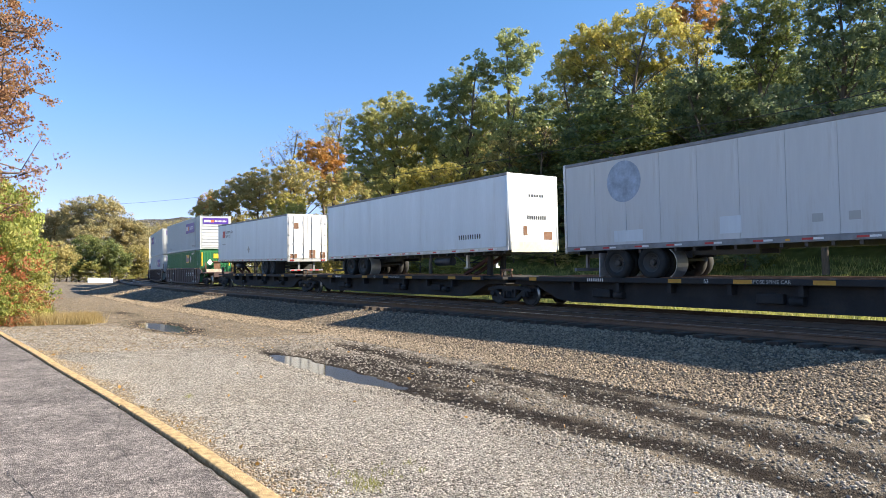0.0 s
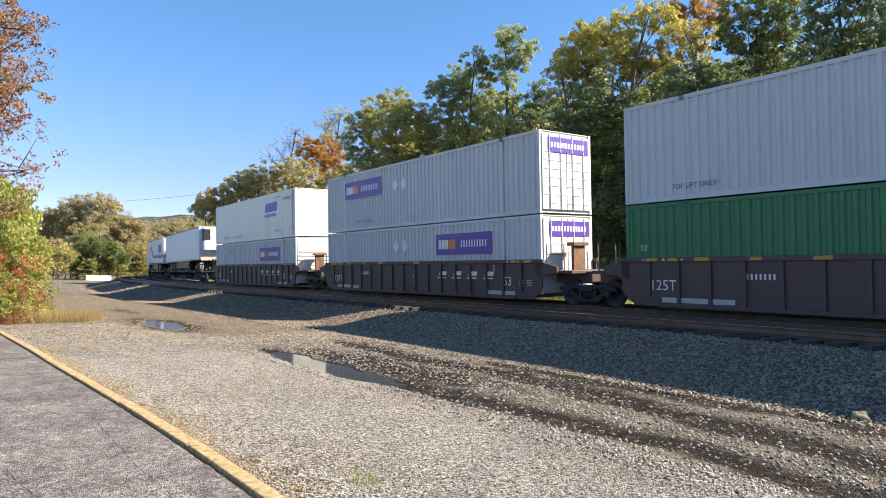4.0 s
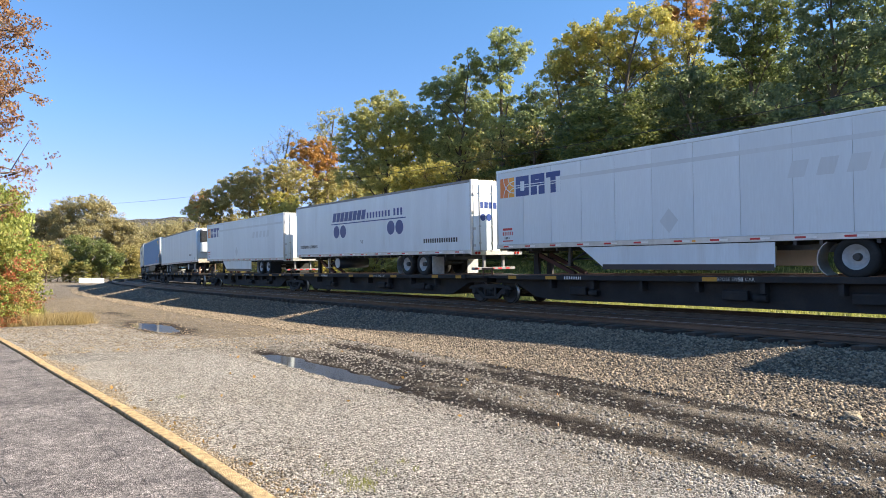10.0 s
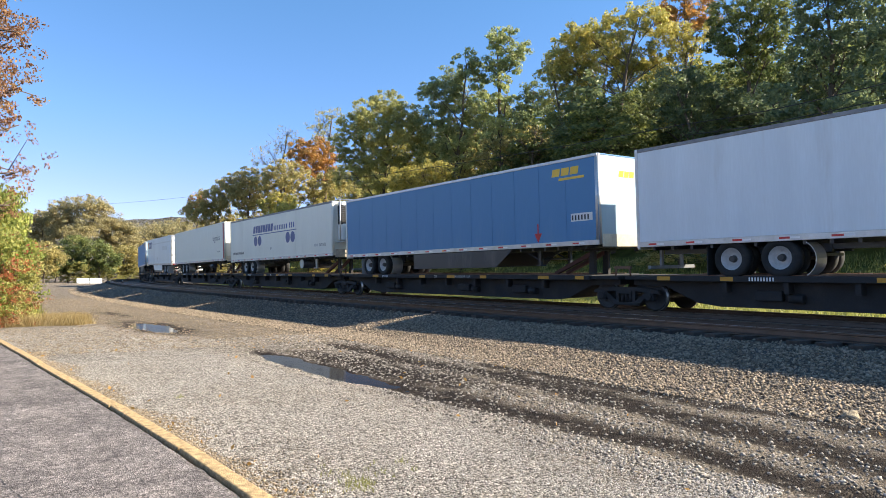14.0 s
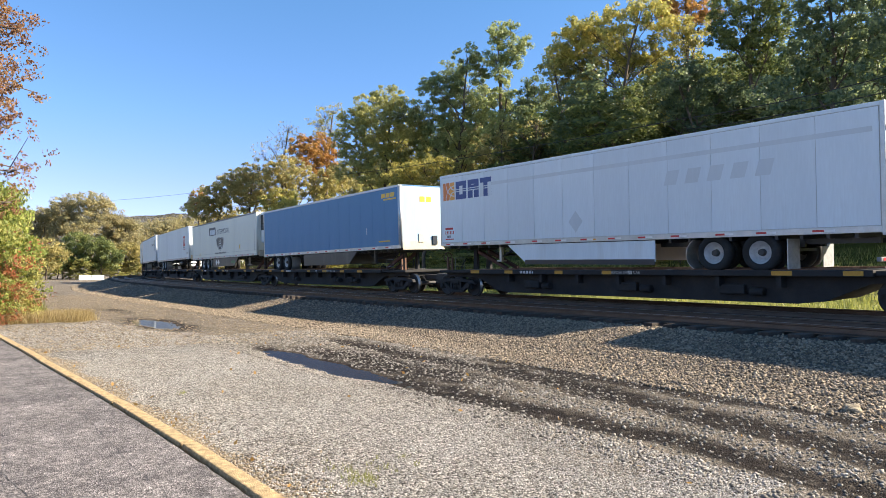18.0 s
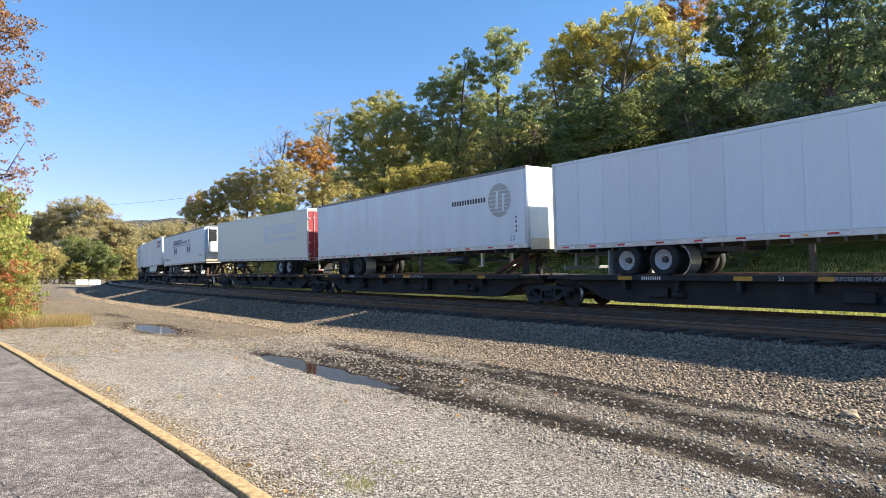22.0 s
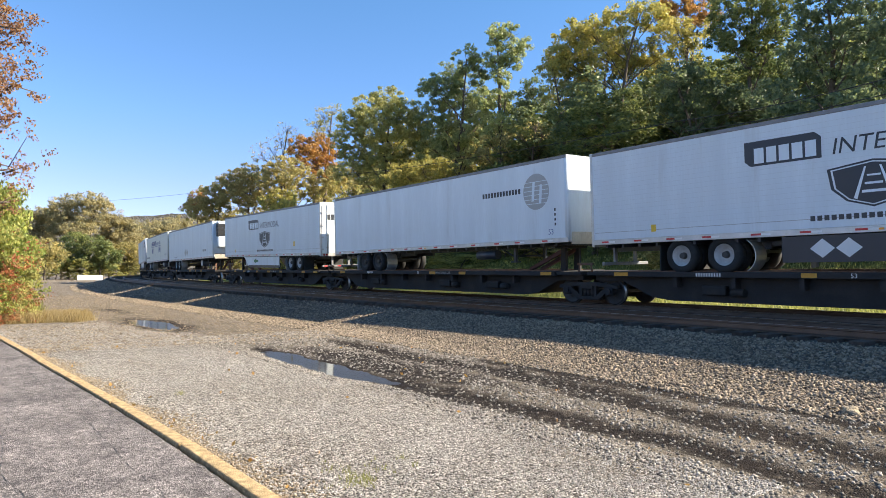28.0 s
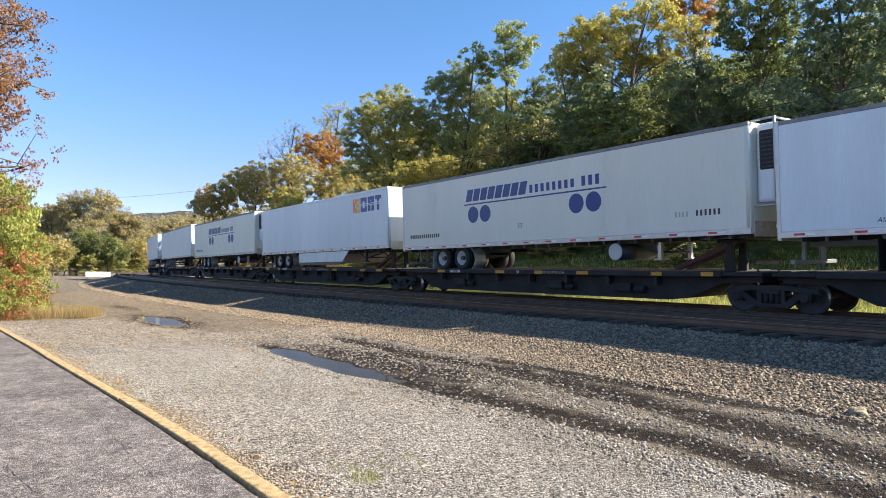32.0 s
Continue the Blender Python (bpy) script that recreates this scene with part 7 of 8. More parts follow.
grown(M_GREEN, -66.7, 40.4, 0.95, "yellow-green leafy tree on the wooded slope", [(-1.9, 21.0, 1.6), (0.6, 21.9, 1.5), (-3.4, 19.3, 1.6), (-0.6, 19.1, 2.2), (2.2, 20.1, 1.6), (3.8, 18.8, 1.5), (-4.1, 16.6, 1.5), (-1.3, 16.2, 2.3), (1.7, 16.9, 2.2), (4.1, 16.6, 1.6), (-3.8, 13.7, 1.6), (-0.0, 13.6, 2.3), (2.8, 13.9, 1.7)])
grown(M_YELLOW, -55.9, 38.7, 0.8, "pale yellow leafy tree on the wooded slope", [(-3.1, 10.9, 1.0), (-1.8, 11.5, 1.2), (-0.1, 11.8, 1.2), (1.8, 12.2, 1.0), (3.1, 12.4, 0.6)])
grown(M_MID, -58.7, 45.0, 0.95, "green leafy tree on the wooded slope", [(-2.8, 22.1, 1.2), (-0.6, 24.3, 1.3), (1.0, 25.1, 1.2), (-1.3, 21.8, 1.8), (1.3, 22.7, 1.7), (2.9, 24.5, 1.2), (-2.3, 19.2, 1.7), (0.3, 19.5, 1.9), (2.5, 20.7, 1.6), (2.2, 17.8, 1.7), (-1.2, 16.7, 1.9), (-3.1, 16.3, 1.4), (1.1, 15.1, 1.5)])
grown(M_MID, -53.9, 47.8, 0.95, "tall slender green tree on the wooded slope", [(-0.9, 28.2, 0.7), (-1.0, 26.9, 0.8), (0.8, 27.6, 0.8), (1.2, 26.3, 0.9), (2.2, 26.0, 0.7), (0.1, 25.6, 1.0), (1.0, 24.5, 0.7), (-0.9, 24.6, 0.9), (-0.2, 22.7, 0.8), (-1.0, 21.0, 0.8), (0.2, 20.0, 0.6), (-1.6, 18.7, 0.8)])
grown(M_DARK, -50.3, 48.7, 0.9, "dark green leafy tree on the wooded slope", [(-0.1, 21.5, 0.8), (0.8, 20.6, 0.9), (-0.8, 20.3, 0.9), (0.2, 18.8, 1.2), (1.4, 19.0, 0.8), (-1.5, 18.8, 0.7)])
grown(M_YELLOW, -38.6, 47.3, 0.8, "yellowing leafy tree on the wooded slope", [(-4.4, 23.2, 1.1), (-2.9, 23.7, 1.2), (-1.4, 23.9, 1.1), (-5.1, 21.7, 1.2), (-3.4, 21.6, 1.5), (-1.4, 22.0, 1.4), (0.6, 23.5, 1.3), (2.1, 24.3, 1.2), (3.5, 23.6, 1.0), (1.1, 21.8, 1.4), (2.8, 21.9, 1.3), (4.0, 21.0, 0.8), (-0.2, 20.1, 1.2), (1.6, 20.1, 0.9), (3.0, 20.6, 0.8)])
grown(M_GREEN, -43.4, 47.0, 0.75, "green leafy tree on the wooded slope", [(-1.8, 20.9, 1.0), (-0.3, 20.2, 1.2), (-1.3, 18.9, 1.1), (1.4, 19.6, 1.2), (0.1, 17.5, 1.2), (1.9, 17.4, 1.0)])
grown(M_ORANGE, -35.3, 53.4, 0.8, "orange-red autumn tree on the wooded slope", [(-1.4, 26.5, 1.0), (-0.1, 27.0, 1.2), (-1.7, 25.3, 0.7), (1.1, 26.3, 1.1), (0.4, 24.9, 0.9), (1.8, 25.2, 0.8)])
grown(M_YELLOW, -33.7, 49.6, 0.7, "yellowing leafy tree on the wooded slope", [(-0.0, 22.2, 1.0), (1.6, 22.4, 1.0), (0.9, 20.6, 1.1), (-0.2, 19.8, 0.8), (-1.0, 15.8, 0.6), (-1.3, 14.7, 0.5)])
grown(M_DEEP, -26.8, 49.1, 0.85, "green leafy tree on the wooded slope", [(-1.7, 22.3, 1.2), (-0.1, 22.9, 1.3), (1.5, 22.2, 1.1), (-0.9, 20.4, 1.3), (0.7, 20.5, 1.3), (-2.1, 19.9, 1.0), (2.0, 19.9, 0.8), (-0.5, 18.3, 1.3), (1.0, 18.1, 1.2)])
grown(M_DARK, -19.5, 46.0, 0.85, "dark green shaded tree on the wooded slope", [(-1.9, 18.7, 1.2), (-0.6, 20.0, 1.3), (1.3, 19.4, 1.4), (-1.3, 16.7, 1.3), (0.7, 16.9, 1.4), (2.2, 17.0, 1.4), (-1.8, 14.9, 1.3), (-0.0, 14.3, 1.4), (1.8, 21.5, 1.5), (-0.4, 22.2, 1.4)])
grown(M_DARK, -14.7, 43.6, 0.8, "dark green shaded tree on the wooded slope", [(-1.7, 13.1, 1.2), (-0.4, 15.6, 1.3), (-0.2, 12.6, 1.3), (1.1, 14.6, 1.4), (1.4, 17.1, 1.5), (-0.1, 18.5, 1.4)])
grown(M_OLIVE, -51.3, 44.6, 0.5, "twiggy olive tree on the wooded slope", [(-0.7, 14.9, 0.9), (0.5, 15.7, 0.8), (1.3, 15.1, 0.8), (-1.1, 13.7, 0.8)])
grown(M_OLIVE, -47.4, 45.9, 0.12, "bare twiggy tree on the wooded slope", [(-1.2, 15.3, 1.0), (-0.1, 14.7, 1.0), (1.0, 15.2, 0.9), (0.2, 16.1, 0.8)])
grown(M_BRIGHT, -37.9, 43.9, 1.0, "bright green tree on the wooded slope", [(0.2, 13.2, 0.6), (-0.2, 12.6, 0.5), (0.6, 13.8, 0.4), (-0.6, 13.7, 0.4)])
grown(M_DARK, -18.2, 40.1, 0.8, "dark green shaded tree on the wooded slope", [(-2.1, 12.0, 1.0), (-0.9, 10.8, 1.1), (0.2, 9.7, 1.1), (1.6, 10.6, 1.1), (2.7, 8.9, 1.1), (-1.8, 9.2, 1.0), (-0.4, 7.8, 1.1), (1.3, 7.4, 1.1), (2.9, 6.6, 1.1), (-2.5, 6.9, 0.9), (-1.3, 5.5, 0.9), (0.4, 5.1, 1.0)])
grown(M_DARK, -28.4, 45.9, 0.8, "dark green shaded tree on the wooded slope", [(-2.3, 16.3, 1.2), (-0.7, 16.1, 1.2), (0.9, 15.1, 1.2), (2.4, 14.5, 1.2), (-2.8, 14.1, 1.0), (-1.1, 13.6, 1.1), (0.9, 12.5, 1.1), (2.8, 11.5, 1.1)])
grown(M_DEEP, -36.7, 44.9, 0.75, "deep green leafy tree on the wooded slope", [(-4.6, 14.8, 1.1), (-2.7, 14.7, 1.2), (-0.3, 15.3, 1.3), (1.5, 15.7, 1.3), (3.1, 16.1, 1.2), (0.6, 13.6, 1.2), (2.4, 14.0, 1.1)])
grown(M_MID, -53.5, 46.7, 0.9, "green leafy tree on the wooded slope", [(0.0, 17.9, 0.9), (0.9, 21.1, 0.7), (-0.7, 16.4, 1.0), (-1.5, 20.0, 0.9), (1.2, 17.0, 0.7)])
grown(M_YELLOW, -40.3, 47.8, 0.8, "yellowing leafy tree on the wooded slope", [(-1.4, 23.1, 1.2), (0.6, 23.4, 1.2), (-3.5, 21.5, 1.1), (-1.2, 20.8, 1.1), (5.5, 23.3, 1.0)])
WORDS = {M_ORANGE: "orange autumn", M_OLIVE: "olive-brown leafy", M_YELLOW: "yellowing leafy", M_GREEN: "green leafy", M_DEEP: "deep green leafy", M_DARK: "dark green shaded", M_MID: "green autumn"}
# the wood behind and beneath them
wood_rnd = random.Random(21)
for k in range(96):
    deg = 15.8 + 56 * (k + wood_rnd.random()) / 96
    d = wood_rnd.uniform(27, 50) if deg < 60 else wood_rnd.uniform(34, 55)
    away = 40.0
    while away * math.sin(radians(deg)) - float(np.interp(-away * math.cos(radians(deg)), S_X, S_Y)) < d and away < 190:
        away += 1.0
    x, y = -away * math.cos(radians(deg)), away * math.sin(radians(deg))
    limit = float(np.interp(deg, (15.2, 17.3, 19.5, 22.6, 28, 30, 36, 46, 51, 60, 75), (0.074, 0.111, 0.146, 0.16, 0.19, 0.25, 0.28, 0.29, 0.35, 0.37, 0.37)))
    top = min(1.6 + limit * away * wood_rnd.uniform(0.6, 0.92), flat_z(x, y) + wood_rnd.uniform(13, 20))
    # to the right the wood's shade comes from darker leaf colours
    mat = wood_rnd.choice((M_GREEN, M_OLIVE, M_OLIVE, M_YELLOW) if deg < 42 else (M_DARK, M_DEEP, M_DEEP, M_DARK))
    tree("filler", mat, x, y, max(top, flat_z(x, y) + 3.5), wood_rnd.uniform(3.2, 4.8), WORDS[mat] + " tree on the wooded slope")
for k in range(46):
    x = -112 + 122 * (k + wood_rnd.random()) / 46
    d = wood_rnd.uniform(16.5, 24) + (6.0 if x > -60 else 0.0)
    y = float(np.interp(x, S_X, S_Y)) + d
    mat = wood_rnd.choice((M_YELLOW, M_OLIVE, M_GREEN, M_OLIVE) if x < -60 else (M_DARK, M_DEEP, M_GREEN, M_OLIVE))
    tree("low", mat, x, y, flat_z(x, y) + wood_rnd.uniform(2.5, 6.5) * (0.6 if x > -60 else 1.0), wood_rnd.uniform(1.8, 3.4), WORDS[mat] + " shrub at the edge of the wood", "shrub", "shrubs along the wood")
for k in range(30):
    x = -62 + 70 * (k + wood_rnd.random()) / 30
    y = float(np.interp(x, S_X, S_Y)) + wood_rnd.uniform(25, 35)
    mat = wood_rnd.choice((M_DARK, M_DEEP, M_DEEP))
    tree("filler", mat, x, y, flat_z(x, y) + wood_rnd.uniform(3.0, 6.5), wood_rnd.uniform(2.2, 3.6), WORDS[mat] + " undergrowth on the wooded slope", "shrub", "shrubs along the wood")
tree("low", M_YELLOW, -74.0, 31.5, 10.3, 2.4, "yellow leafy shrub at the edge of the wood", "shrub", "shrubs along the wood")

# beside the path and at the far bend
tree("roadside", M_PEACH, -24.0, -1.2, 13.0, 3.4, "sparse russet-leaved tree beside the path", "tree", "trees by the path", 0).rotation_euler.z = 0.2
for x, y, top, r, mat, what in ((-26.2, 0.56, 4.3, 1.40, M_BRIGHT, "green"), (-27.5, 1.04, 4.1, 1.12, M_BRIGHT, "green"), (-25.2, 0.18, 3.4, 1.40, M_RED_LEAF, "red-leaved"), (-24.6, 0.89, 2.2, 1.02, M_RED_LEAF, "red-leaved"), (-29.0, 0.41, 4.8, 1.40, M_OLIVE, "olive"), (-25.0, 0.88, 3.0, 1.12, M_BRIGHT, "green"), (-25.2, 1.28, 1.9, 0.84, M_GREEN, "green"), (-31.0, 1.38, 4.4, 1.21, M_BRIGHT, "green"), (-36.0, 1.70, 4.9, 1.40, M_YELLOW, "yellowing"), (-44.0, 2.16, 4.6, 1.49, M_GREEN, "green"), (-24.4, 1.59, 1.2, 0.65, M_RED_LEAF, "red-leaved"), (-26.6, -1.05, 4.6, 1.49, M_GREEN, "green"), (-52.0, 2.33, 4.6, 1.58, M_OLIVE, "olive"), (-62.0, 2.56, 4.8, 1.67, M_GREEN, "green"), (-23.9, 0.60, 1.6, 0.84, M_BRIGHT, "green")):
    tree("thin_bush" if mat is M_RED_LEAF else "bush", mat, x, y, top, r, what + " bush growing beside the path", "bush", "bushes by the path")
# the haze on the M_HAZY trees is only their paler leaf colour
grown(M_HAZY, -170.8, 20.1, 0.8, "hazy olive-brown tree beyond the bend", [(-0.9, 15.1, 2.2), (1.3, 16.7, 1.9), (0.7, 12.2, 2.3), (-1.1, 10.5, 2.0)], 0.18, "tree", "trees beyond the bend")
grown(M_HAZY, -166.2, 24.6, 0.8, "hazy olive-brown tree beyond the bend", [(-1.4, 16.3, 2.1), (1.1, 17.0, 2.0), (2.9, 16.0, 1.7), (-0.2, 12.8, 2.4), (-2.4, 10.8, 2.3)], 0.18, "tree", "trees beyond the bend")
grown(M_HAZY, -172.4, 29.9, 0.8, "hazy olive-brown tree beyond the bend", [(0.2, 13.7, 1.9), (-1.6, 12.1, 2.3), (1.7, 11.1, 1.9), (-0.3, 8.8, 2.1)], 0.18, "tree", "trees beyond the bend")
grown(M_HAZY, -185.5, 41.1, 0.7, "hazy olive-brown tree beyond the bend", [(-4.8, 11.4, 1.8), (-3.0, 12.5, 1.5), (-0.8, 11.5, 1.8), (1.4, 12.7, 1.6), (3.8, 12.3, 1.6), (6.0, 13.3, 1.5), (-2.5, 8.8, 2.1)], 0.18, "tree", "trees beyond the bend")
grown(M_DEEP, -158.8, 19.9, 0.9, "green leafy tree beyond the bend", [(-1.2, 6.1, 2.0), (1.2, 7.1, 1.9), (-0.1, 3.8, 1.8), (2.3, 4.1, 1.7), (-2.1, 3.2, 1.6)], 0.18, "tree", "trees beyond the bend")
grown(M_DEEP, -156.0, 25.4, 0.9, "green leafy tree beyond the bend", [(-1.5, 6.8, 2.0), (0.4, 5.7, 1.9), (-1.0, 3.6, 1.7), (2.0, 3.9, 1.7)], 0.18, "tree", "trees beyond the bend")
grown(M_OLIVE, -158.9, 31.4, 0.8, "olive leafy tree beyond the bend", [(-1.8, 6.5, 1.7), (-0.1, 5.9, 1.7), (-0.9, 3.4, 1.6), (1.6, 4.7, 1.6), (1.1, 2.5, 1.5)], 0.18, "tree", "trees beyond the bend")
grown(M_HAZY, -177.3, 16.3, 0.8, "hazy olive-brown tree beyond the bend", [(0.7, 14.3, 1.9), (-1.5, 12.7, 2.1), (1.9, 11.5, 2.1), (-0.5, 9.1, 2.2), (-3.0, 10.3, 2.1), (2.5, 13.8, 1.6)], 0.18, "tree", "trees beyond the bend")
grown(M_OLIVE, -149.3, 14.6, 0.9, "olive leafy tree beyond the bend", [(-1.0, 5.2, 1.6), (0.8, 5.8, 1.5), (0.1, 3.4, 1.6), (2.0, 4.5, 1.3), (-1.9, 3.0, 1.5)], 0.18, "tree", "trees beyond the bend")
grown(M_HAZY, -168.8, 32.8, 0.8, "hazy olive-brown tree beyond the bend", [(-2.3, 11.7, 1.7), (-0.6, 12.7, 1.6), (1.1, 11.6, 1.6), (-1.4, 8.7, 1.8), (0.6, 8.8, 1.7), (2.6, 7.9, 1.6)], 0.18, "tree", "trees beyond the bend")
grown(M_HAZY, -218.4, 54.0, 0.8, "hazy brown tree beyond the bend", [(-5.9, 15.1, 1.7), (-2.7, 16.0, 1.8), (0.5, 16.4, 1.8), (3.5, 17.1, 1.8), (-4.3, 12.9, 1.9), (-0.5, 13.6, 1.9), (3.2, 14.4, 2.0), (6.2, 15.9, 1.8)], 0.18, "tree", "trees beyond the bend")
for k in range(12):
    x, y = -156 - wood_rnd.uniform(0, 8), 8.5 + 2.3 * k
    if abs(y - float(np.interp(x, S_X, S_Y))) > 6.5:
        tree("low", M_GREEN, x, y, wood_rnd.uniform(3.0, 5.0), wood_rnd.uniform(2.6, 3.8), "green shrub beyond the bend", "shrub", "shrubs beyond the bend")


# ---- grass ----
def blades(name, centres, height, mat, label, category, per=7, seed=1, wide=0.012, spread=0.12):
    rng = np.random.default_rng(seed)
    c = np.repeat(np.array(centres, float), per, 0)
    n = len(c)
    c[:, :2] += rng.normal(0, spread, (n, 2))
    h = height * rng.uniform(0.5, 1.2, n)
    ang = rng.uniform(0, 6.28, n)
    lean = rng.normal(0, 0.35, (n, 2)) * h[:, None]
    w = np.stack([np.cos(ang), np.sin(ang), 0 * ang], 1) * wide
    tip = c + np.concatenate([lean, h[:, None]], 1)
    v = np.stack([c - w, c + w, tip], 1)
    me = bpy.data.meshes.new(name)
    me.vertices.add(n * 3)
    me.vertices.foreach_set("co", v.astype(np.float32).ravel())
    me.loops.add(n * 3)
    me.loops.foreach_set("vertex_index", np.arange(n * 3, dtype=np.int32))
    me.polygons.add(n)
    me.polygons.foreach_set("loop_start", np.arange(0, n * 3, 3, dtype=np.int32))
    me.update()
    me.validate()
    return tagged(place(name, me, mat), label, category, kind="stuff")


def on_ground(x, y):
    return (x, y, flat_z(x, y) - 0.01)


gr = random.Random(9)
verge = []
for _ in range(13000):
    x = gr.uniform(-85, 12)
    verge.append(on_ground(x, float(np.interp(x, S_X, S_Y)) + 4.7 + 21 * gr.random() ** 1.6))
blades("verge_grass", verge, 0.34, M_BLADE, "yellow-green rough grass behind the track", "grass", 6, 1, 0.03, 0.25)
blades("straw_grass", [on_ground(gr.uniform(-26.0, -24.2), 1.0 + 2.7 * gr.random() ** 0.8) for _ in range(330)], 0.36, M_STRAW, "dry straw-coloured grass below the bushes", "grass", 34, 2, 0.007)
blades("weeds", [on_ground(gr.gauss(-4.55, 0.12), gr.gauss(2.55, 0.1)) for _ in range(30)] + [on_ground(gr.gauss(-4.7, 0.25), gr.gauss(2.9, 0.2)) for _ in range(16)] + [on_ground(gr.gauss(-9.03, 0.04), gr.gauss(2.44, 0.04)) for _ in range(5)], 0.06, M_BLADE, "small green weeds in the gravel", "grass", 6, 3, 0.004, 0.03)
blades("far_verge_grass", [on_ground(-26 - 40 * k / 1200, 0.06 * (26 + 40 * k / 1200) * gr.random() + 0.6) for k in range(1200)], 0.5, M_BLADE, "rough grass along the bushes", "grass", 8, 4, 0.03, 0.3)


def fallen_leaves():
    rng = np.random.default_rng(4)
    pts = []
    for _ in range(90):
        x, y = -2 - 14 * rng.random(), rng.uniform(2.2, 8.3)
        if rng.random() < 0.4:
            y = kerb_y(x) + 0.15 + abs(rng.normal(0, 0.15))
        pts.append((x, y, flat_z(x, y) + 0.02))
    me = leaf_cloud(rng, np.array(pts), 0.034)
    tagged(place("fallen_leaves", me, M_ORANGE), "scattered orange fallen leaves", "leaves", kind="stuff")


fallen_leaves()


# ---- distance ----
def build_ridge():
    verts, faces = [], []
    n, m = 160, 10
    for i in range(n + 1):
        a = radians(95 + 110 * i / n)
        for j in range(m + 1):
            r = 620 + 70 * j
            f = math.sin(math.pi / 2 * j / m)
            crest = 100 + 26 * noise.noise((math.cos(a) * 3, math.sin(a) * 3, 0)) + 9 * noise.noise((math.cos(a) * 22, math.sin(a) * 22, 1))
            z = f * crest + (3.5 * noise.noise((i * 2.7, j * 3.3, 2)) if j else 0) - 4
            verts.append((math.cos(a) * r, math.sin(a) * r, z))
    for i in range(n):
        for j in range(m):
            p = i * (m + 1) + j
            faces.append((p, p + m + 1, p + m + 2, p + 1))
    tagged(place("far_ridge", mesh_of("far_ridge", verts, faces, True), M_HILL), "distant wooded ridge in autumn colours greyed as by haze", "hill", kind="structure")
    rng = np.random.default_rng(8)
    grid = np.array(verts).reshape(n + 1, m + 1, 3)
    i, j = rng.random(50000) * (n * 0.55) + n * 0.3, rng.random(50000) * (m - 0.01)
    i0, j0 = i.astype(int), j.astype(int)
    fi, fj = (i - i0)[:, None], (j - j0)[:, None]
    c = (grid[i0, j0] * (1 - fi) + grid[i0 + 1, j0] * fi) * (1 - fj) + (grid[i0, j0 + 1] * (1 - fi) + grid[i0 + 1, j0 + 1] * fi) * fj
    c[:, 2] += 0.8
    tagged(place("far_wood", leaf_cloud(rng, c, 1.4), M_FARWOOD), "hazy autumn woods on the distant ridge", "woods", kind="stuff")


build_ridge()


def build_barrier():
    ob = empty("road_barrier", "low white concrete barrier at the end of the lot", "barrier", "")
    for k in range(2):
        bm = bmesh.new()
        y0 = 21.3 + 2.3 * k
        for yy in (0.0,):
            prof = [(-0.35, 0), (0.35, 0), (0.3, 0.3), (0.14, 0.5), (0.12, 1.0), (-0.12, 1.0), (-0.14, 0.5), (-0.3, 0.3)]
            lo = [bm.verts.new((a, 0, b)) for a, b in prof]
            hi = [bm.verts.new((a, 2.2, b)) for a, b in prof]
            q = len(prof)
            bm.faces.new(lo)
            bm.faces.new(hi[::-1])
            for i in range(q):
                bm.faces.new((lo[i], hi[i], hi[(i + 1) % q], lo[(i + 1) % q]))
        bmesh.ops.recalc_face_normals(bm, faces=bm.faces[:])
        part("barrier_block", bm, M_WHITE, ob, "", Matrix.Translation((-150, y0 - 1.0, flat_z(-150, y0))))


build_barrier()


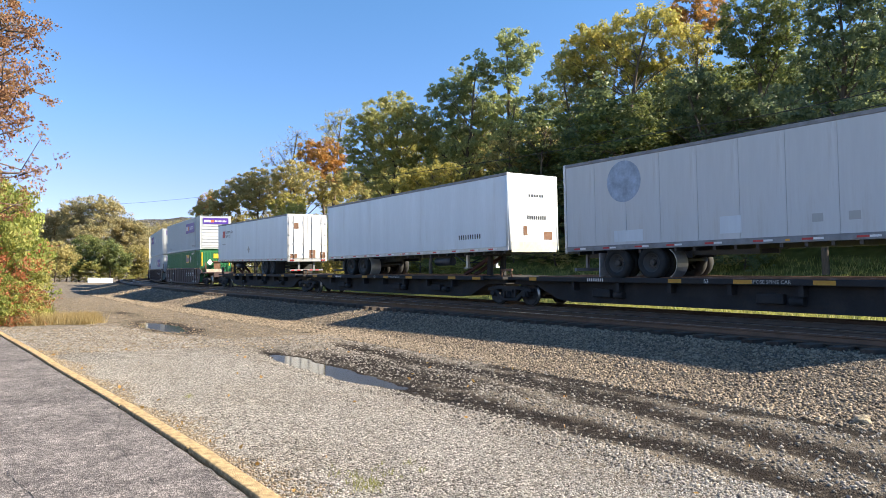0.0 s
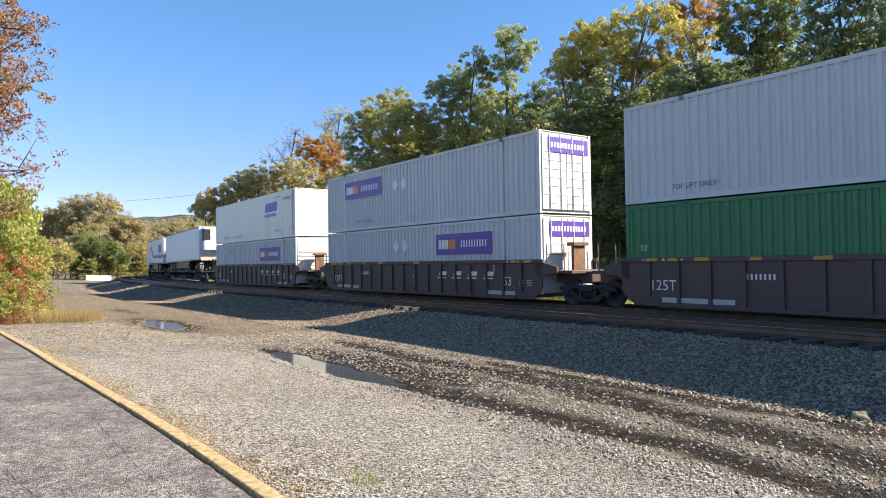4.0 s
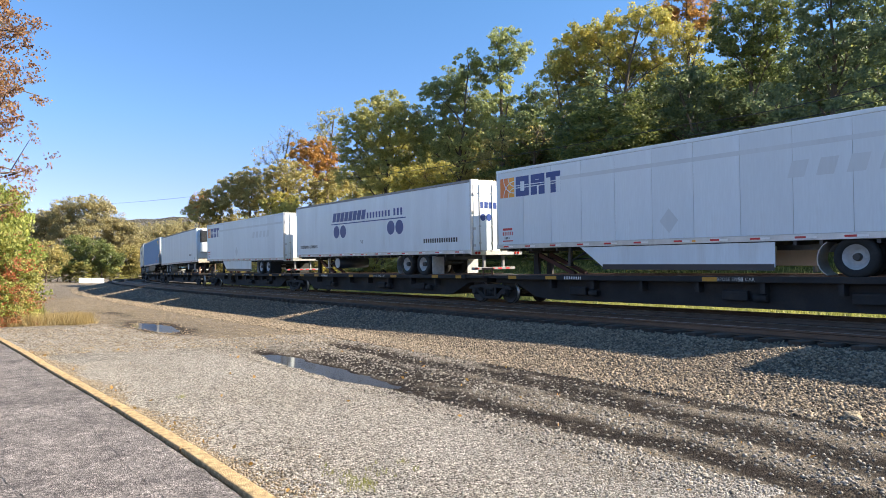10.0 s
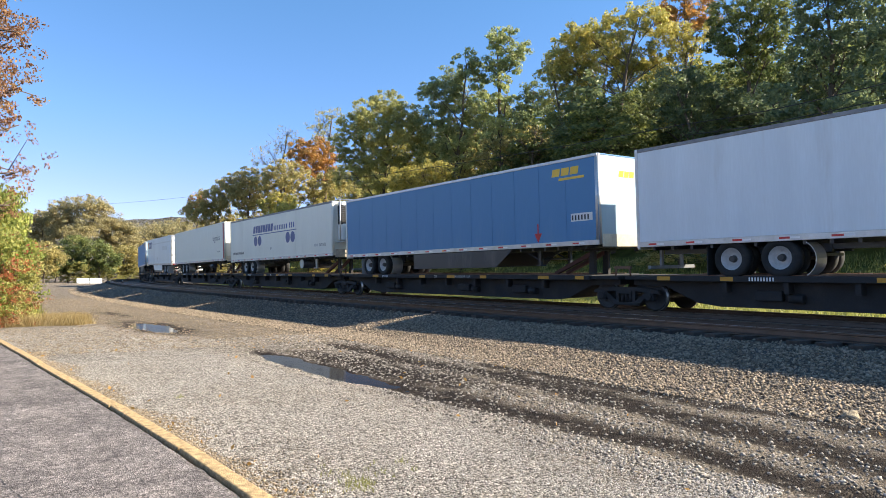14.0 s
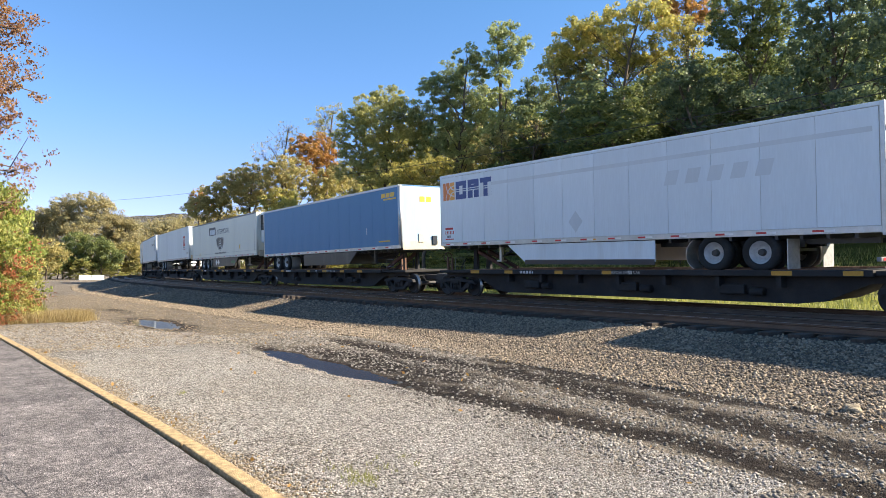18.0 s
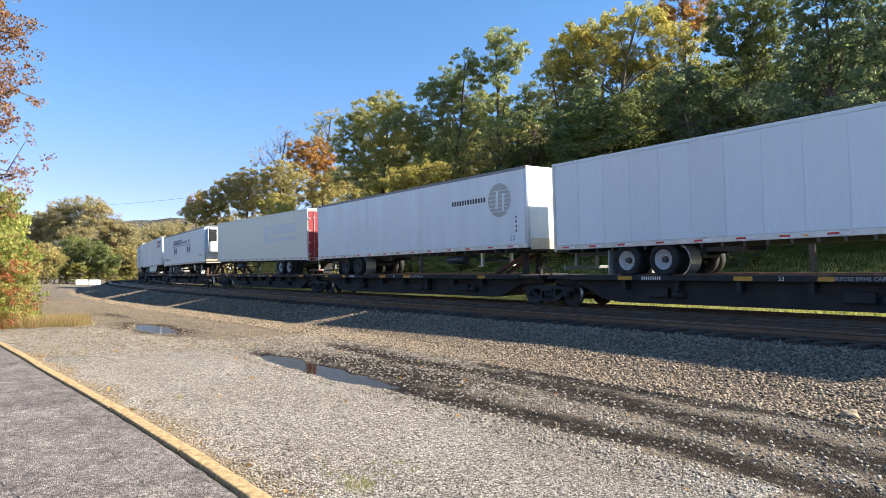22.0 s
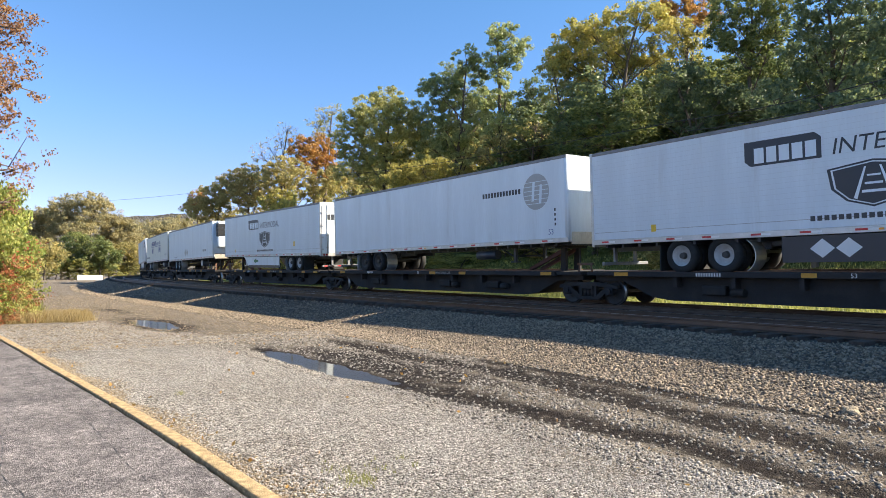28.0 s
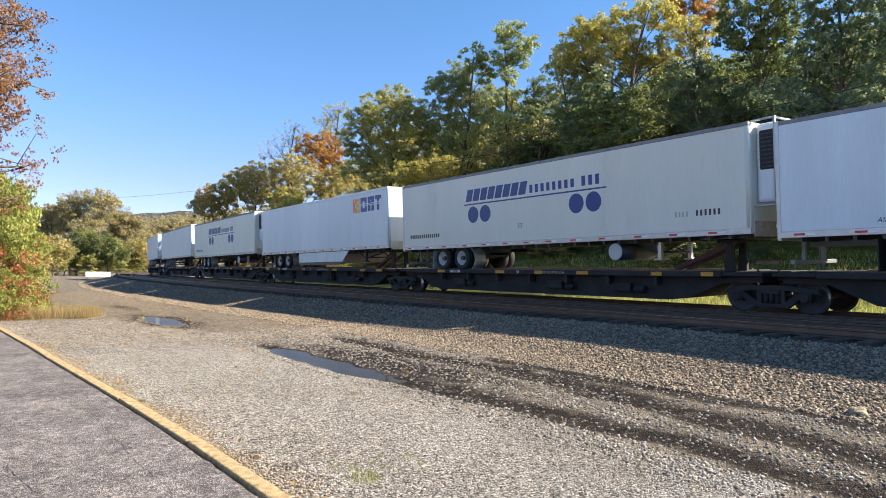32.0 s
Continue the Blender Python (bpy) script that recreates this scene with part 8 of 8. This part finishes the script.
def wire(a, b, sag):
    bm = bmesh.new()
    pts = []
    for i in range(25):
        u = i / 24
        p = Vector(a).lerp(Vector(b), u)
        p.z -= sag * 4 * u * (1 - u)
        pts.append(p)
    rings = []
    for p in pts:
        rings.append([bm.verts.new(p + Vector((0, 0.022 * math.cos(a), 0.022 * math.sin(a)))) for a in (0, 1.57, 3.14, 4.71)])
    for r, q in zip(rings, rings[1:]):
        for i in range(4):
            bm.faces.new((r[i], q[i], q[(i + 1) % 4], r[(i + 1) % 4]))
    tagged(part("overhead_wire", bm, M_RUBBER), "thin dark overhead wire along the wood", "wire", "overhead wires")


def pole(x, y, h):
    root = empty("utility_pole", "grey wooden utility pole carrying wires", "utility pole", "utility poles")
    root.location = (x, y, flat_z(x, y))
    bm = bmesh.new()
    cyl(bm, (0, 0, -0.5), (0, 0, h), 0.16, 10, 0.1)
    part("post", bm, M_BARK, root)
    bm = bmesh.new()
    box(bm, -0.06, 0.06, -1.1, 1.1, h - 0.6, h - 0.46)
    part("crossarm", bm, M_BARK, root)


wire((-198.1, 27.7, 19.8), (-84.3, 36.8, 14.1), 0.6)
wire((-190.7, 40.8, 16.3), (-88.5, 34.5, 11.4), 0.6)
wire((-84.3, 36.8, 14.1), (-21.0, 31.7, 10.0), 0.5)
wire((-21.0, 31.7, 10.0), (-9.0, 28.6, 9.3), 0.2)
wire((-21.0, 31.7, 9.4), (-9.0, 28.6, 8.7), 0.2)


# ---- everything that moves ----
def motions():
    times = [k * 0.5 for k in range(65)]
    mids = {}
    for ob, mid, tilt in MOVERS:
        mids[ob] = mid
        turn = Matrix.Rotation(-tilt, 4, "Y")
        walk(ob, [(t, line_pose(mid + travelled(t)) @ turn) for t in times])
    for ob, x, car, at in WHEELSETS:
        mid = mids[car] + at + x
        near = [t for t in (k / 30 for k in range(961)) if -42 < mid + travelled(t) < 8]
        if not near:
            continue
        rows = [(t, pose(x, 0, 0.425) @ Matrix.Rotation((mid + travelled(t)) / 0.425, 4, "Y")) for t in near]
        if near[0] > 0.05:
            rows = [(0.0, rows[0][1])] + rows
        if near[-1] < 31.95:
            rows = rows + [(32.0, rows[-1][1])]
        walk(ob, rows)


motions()
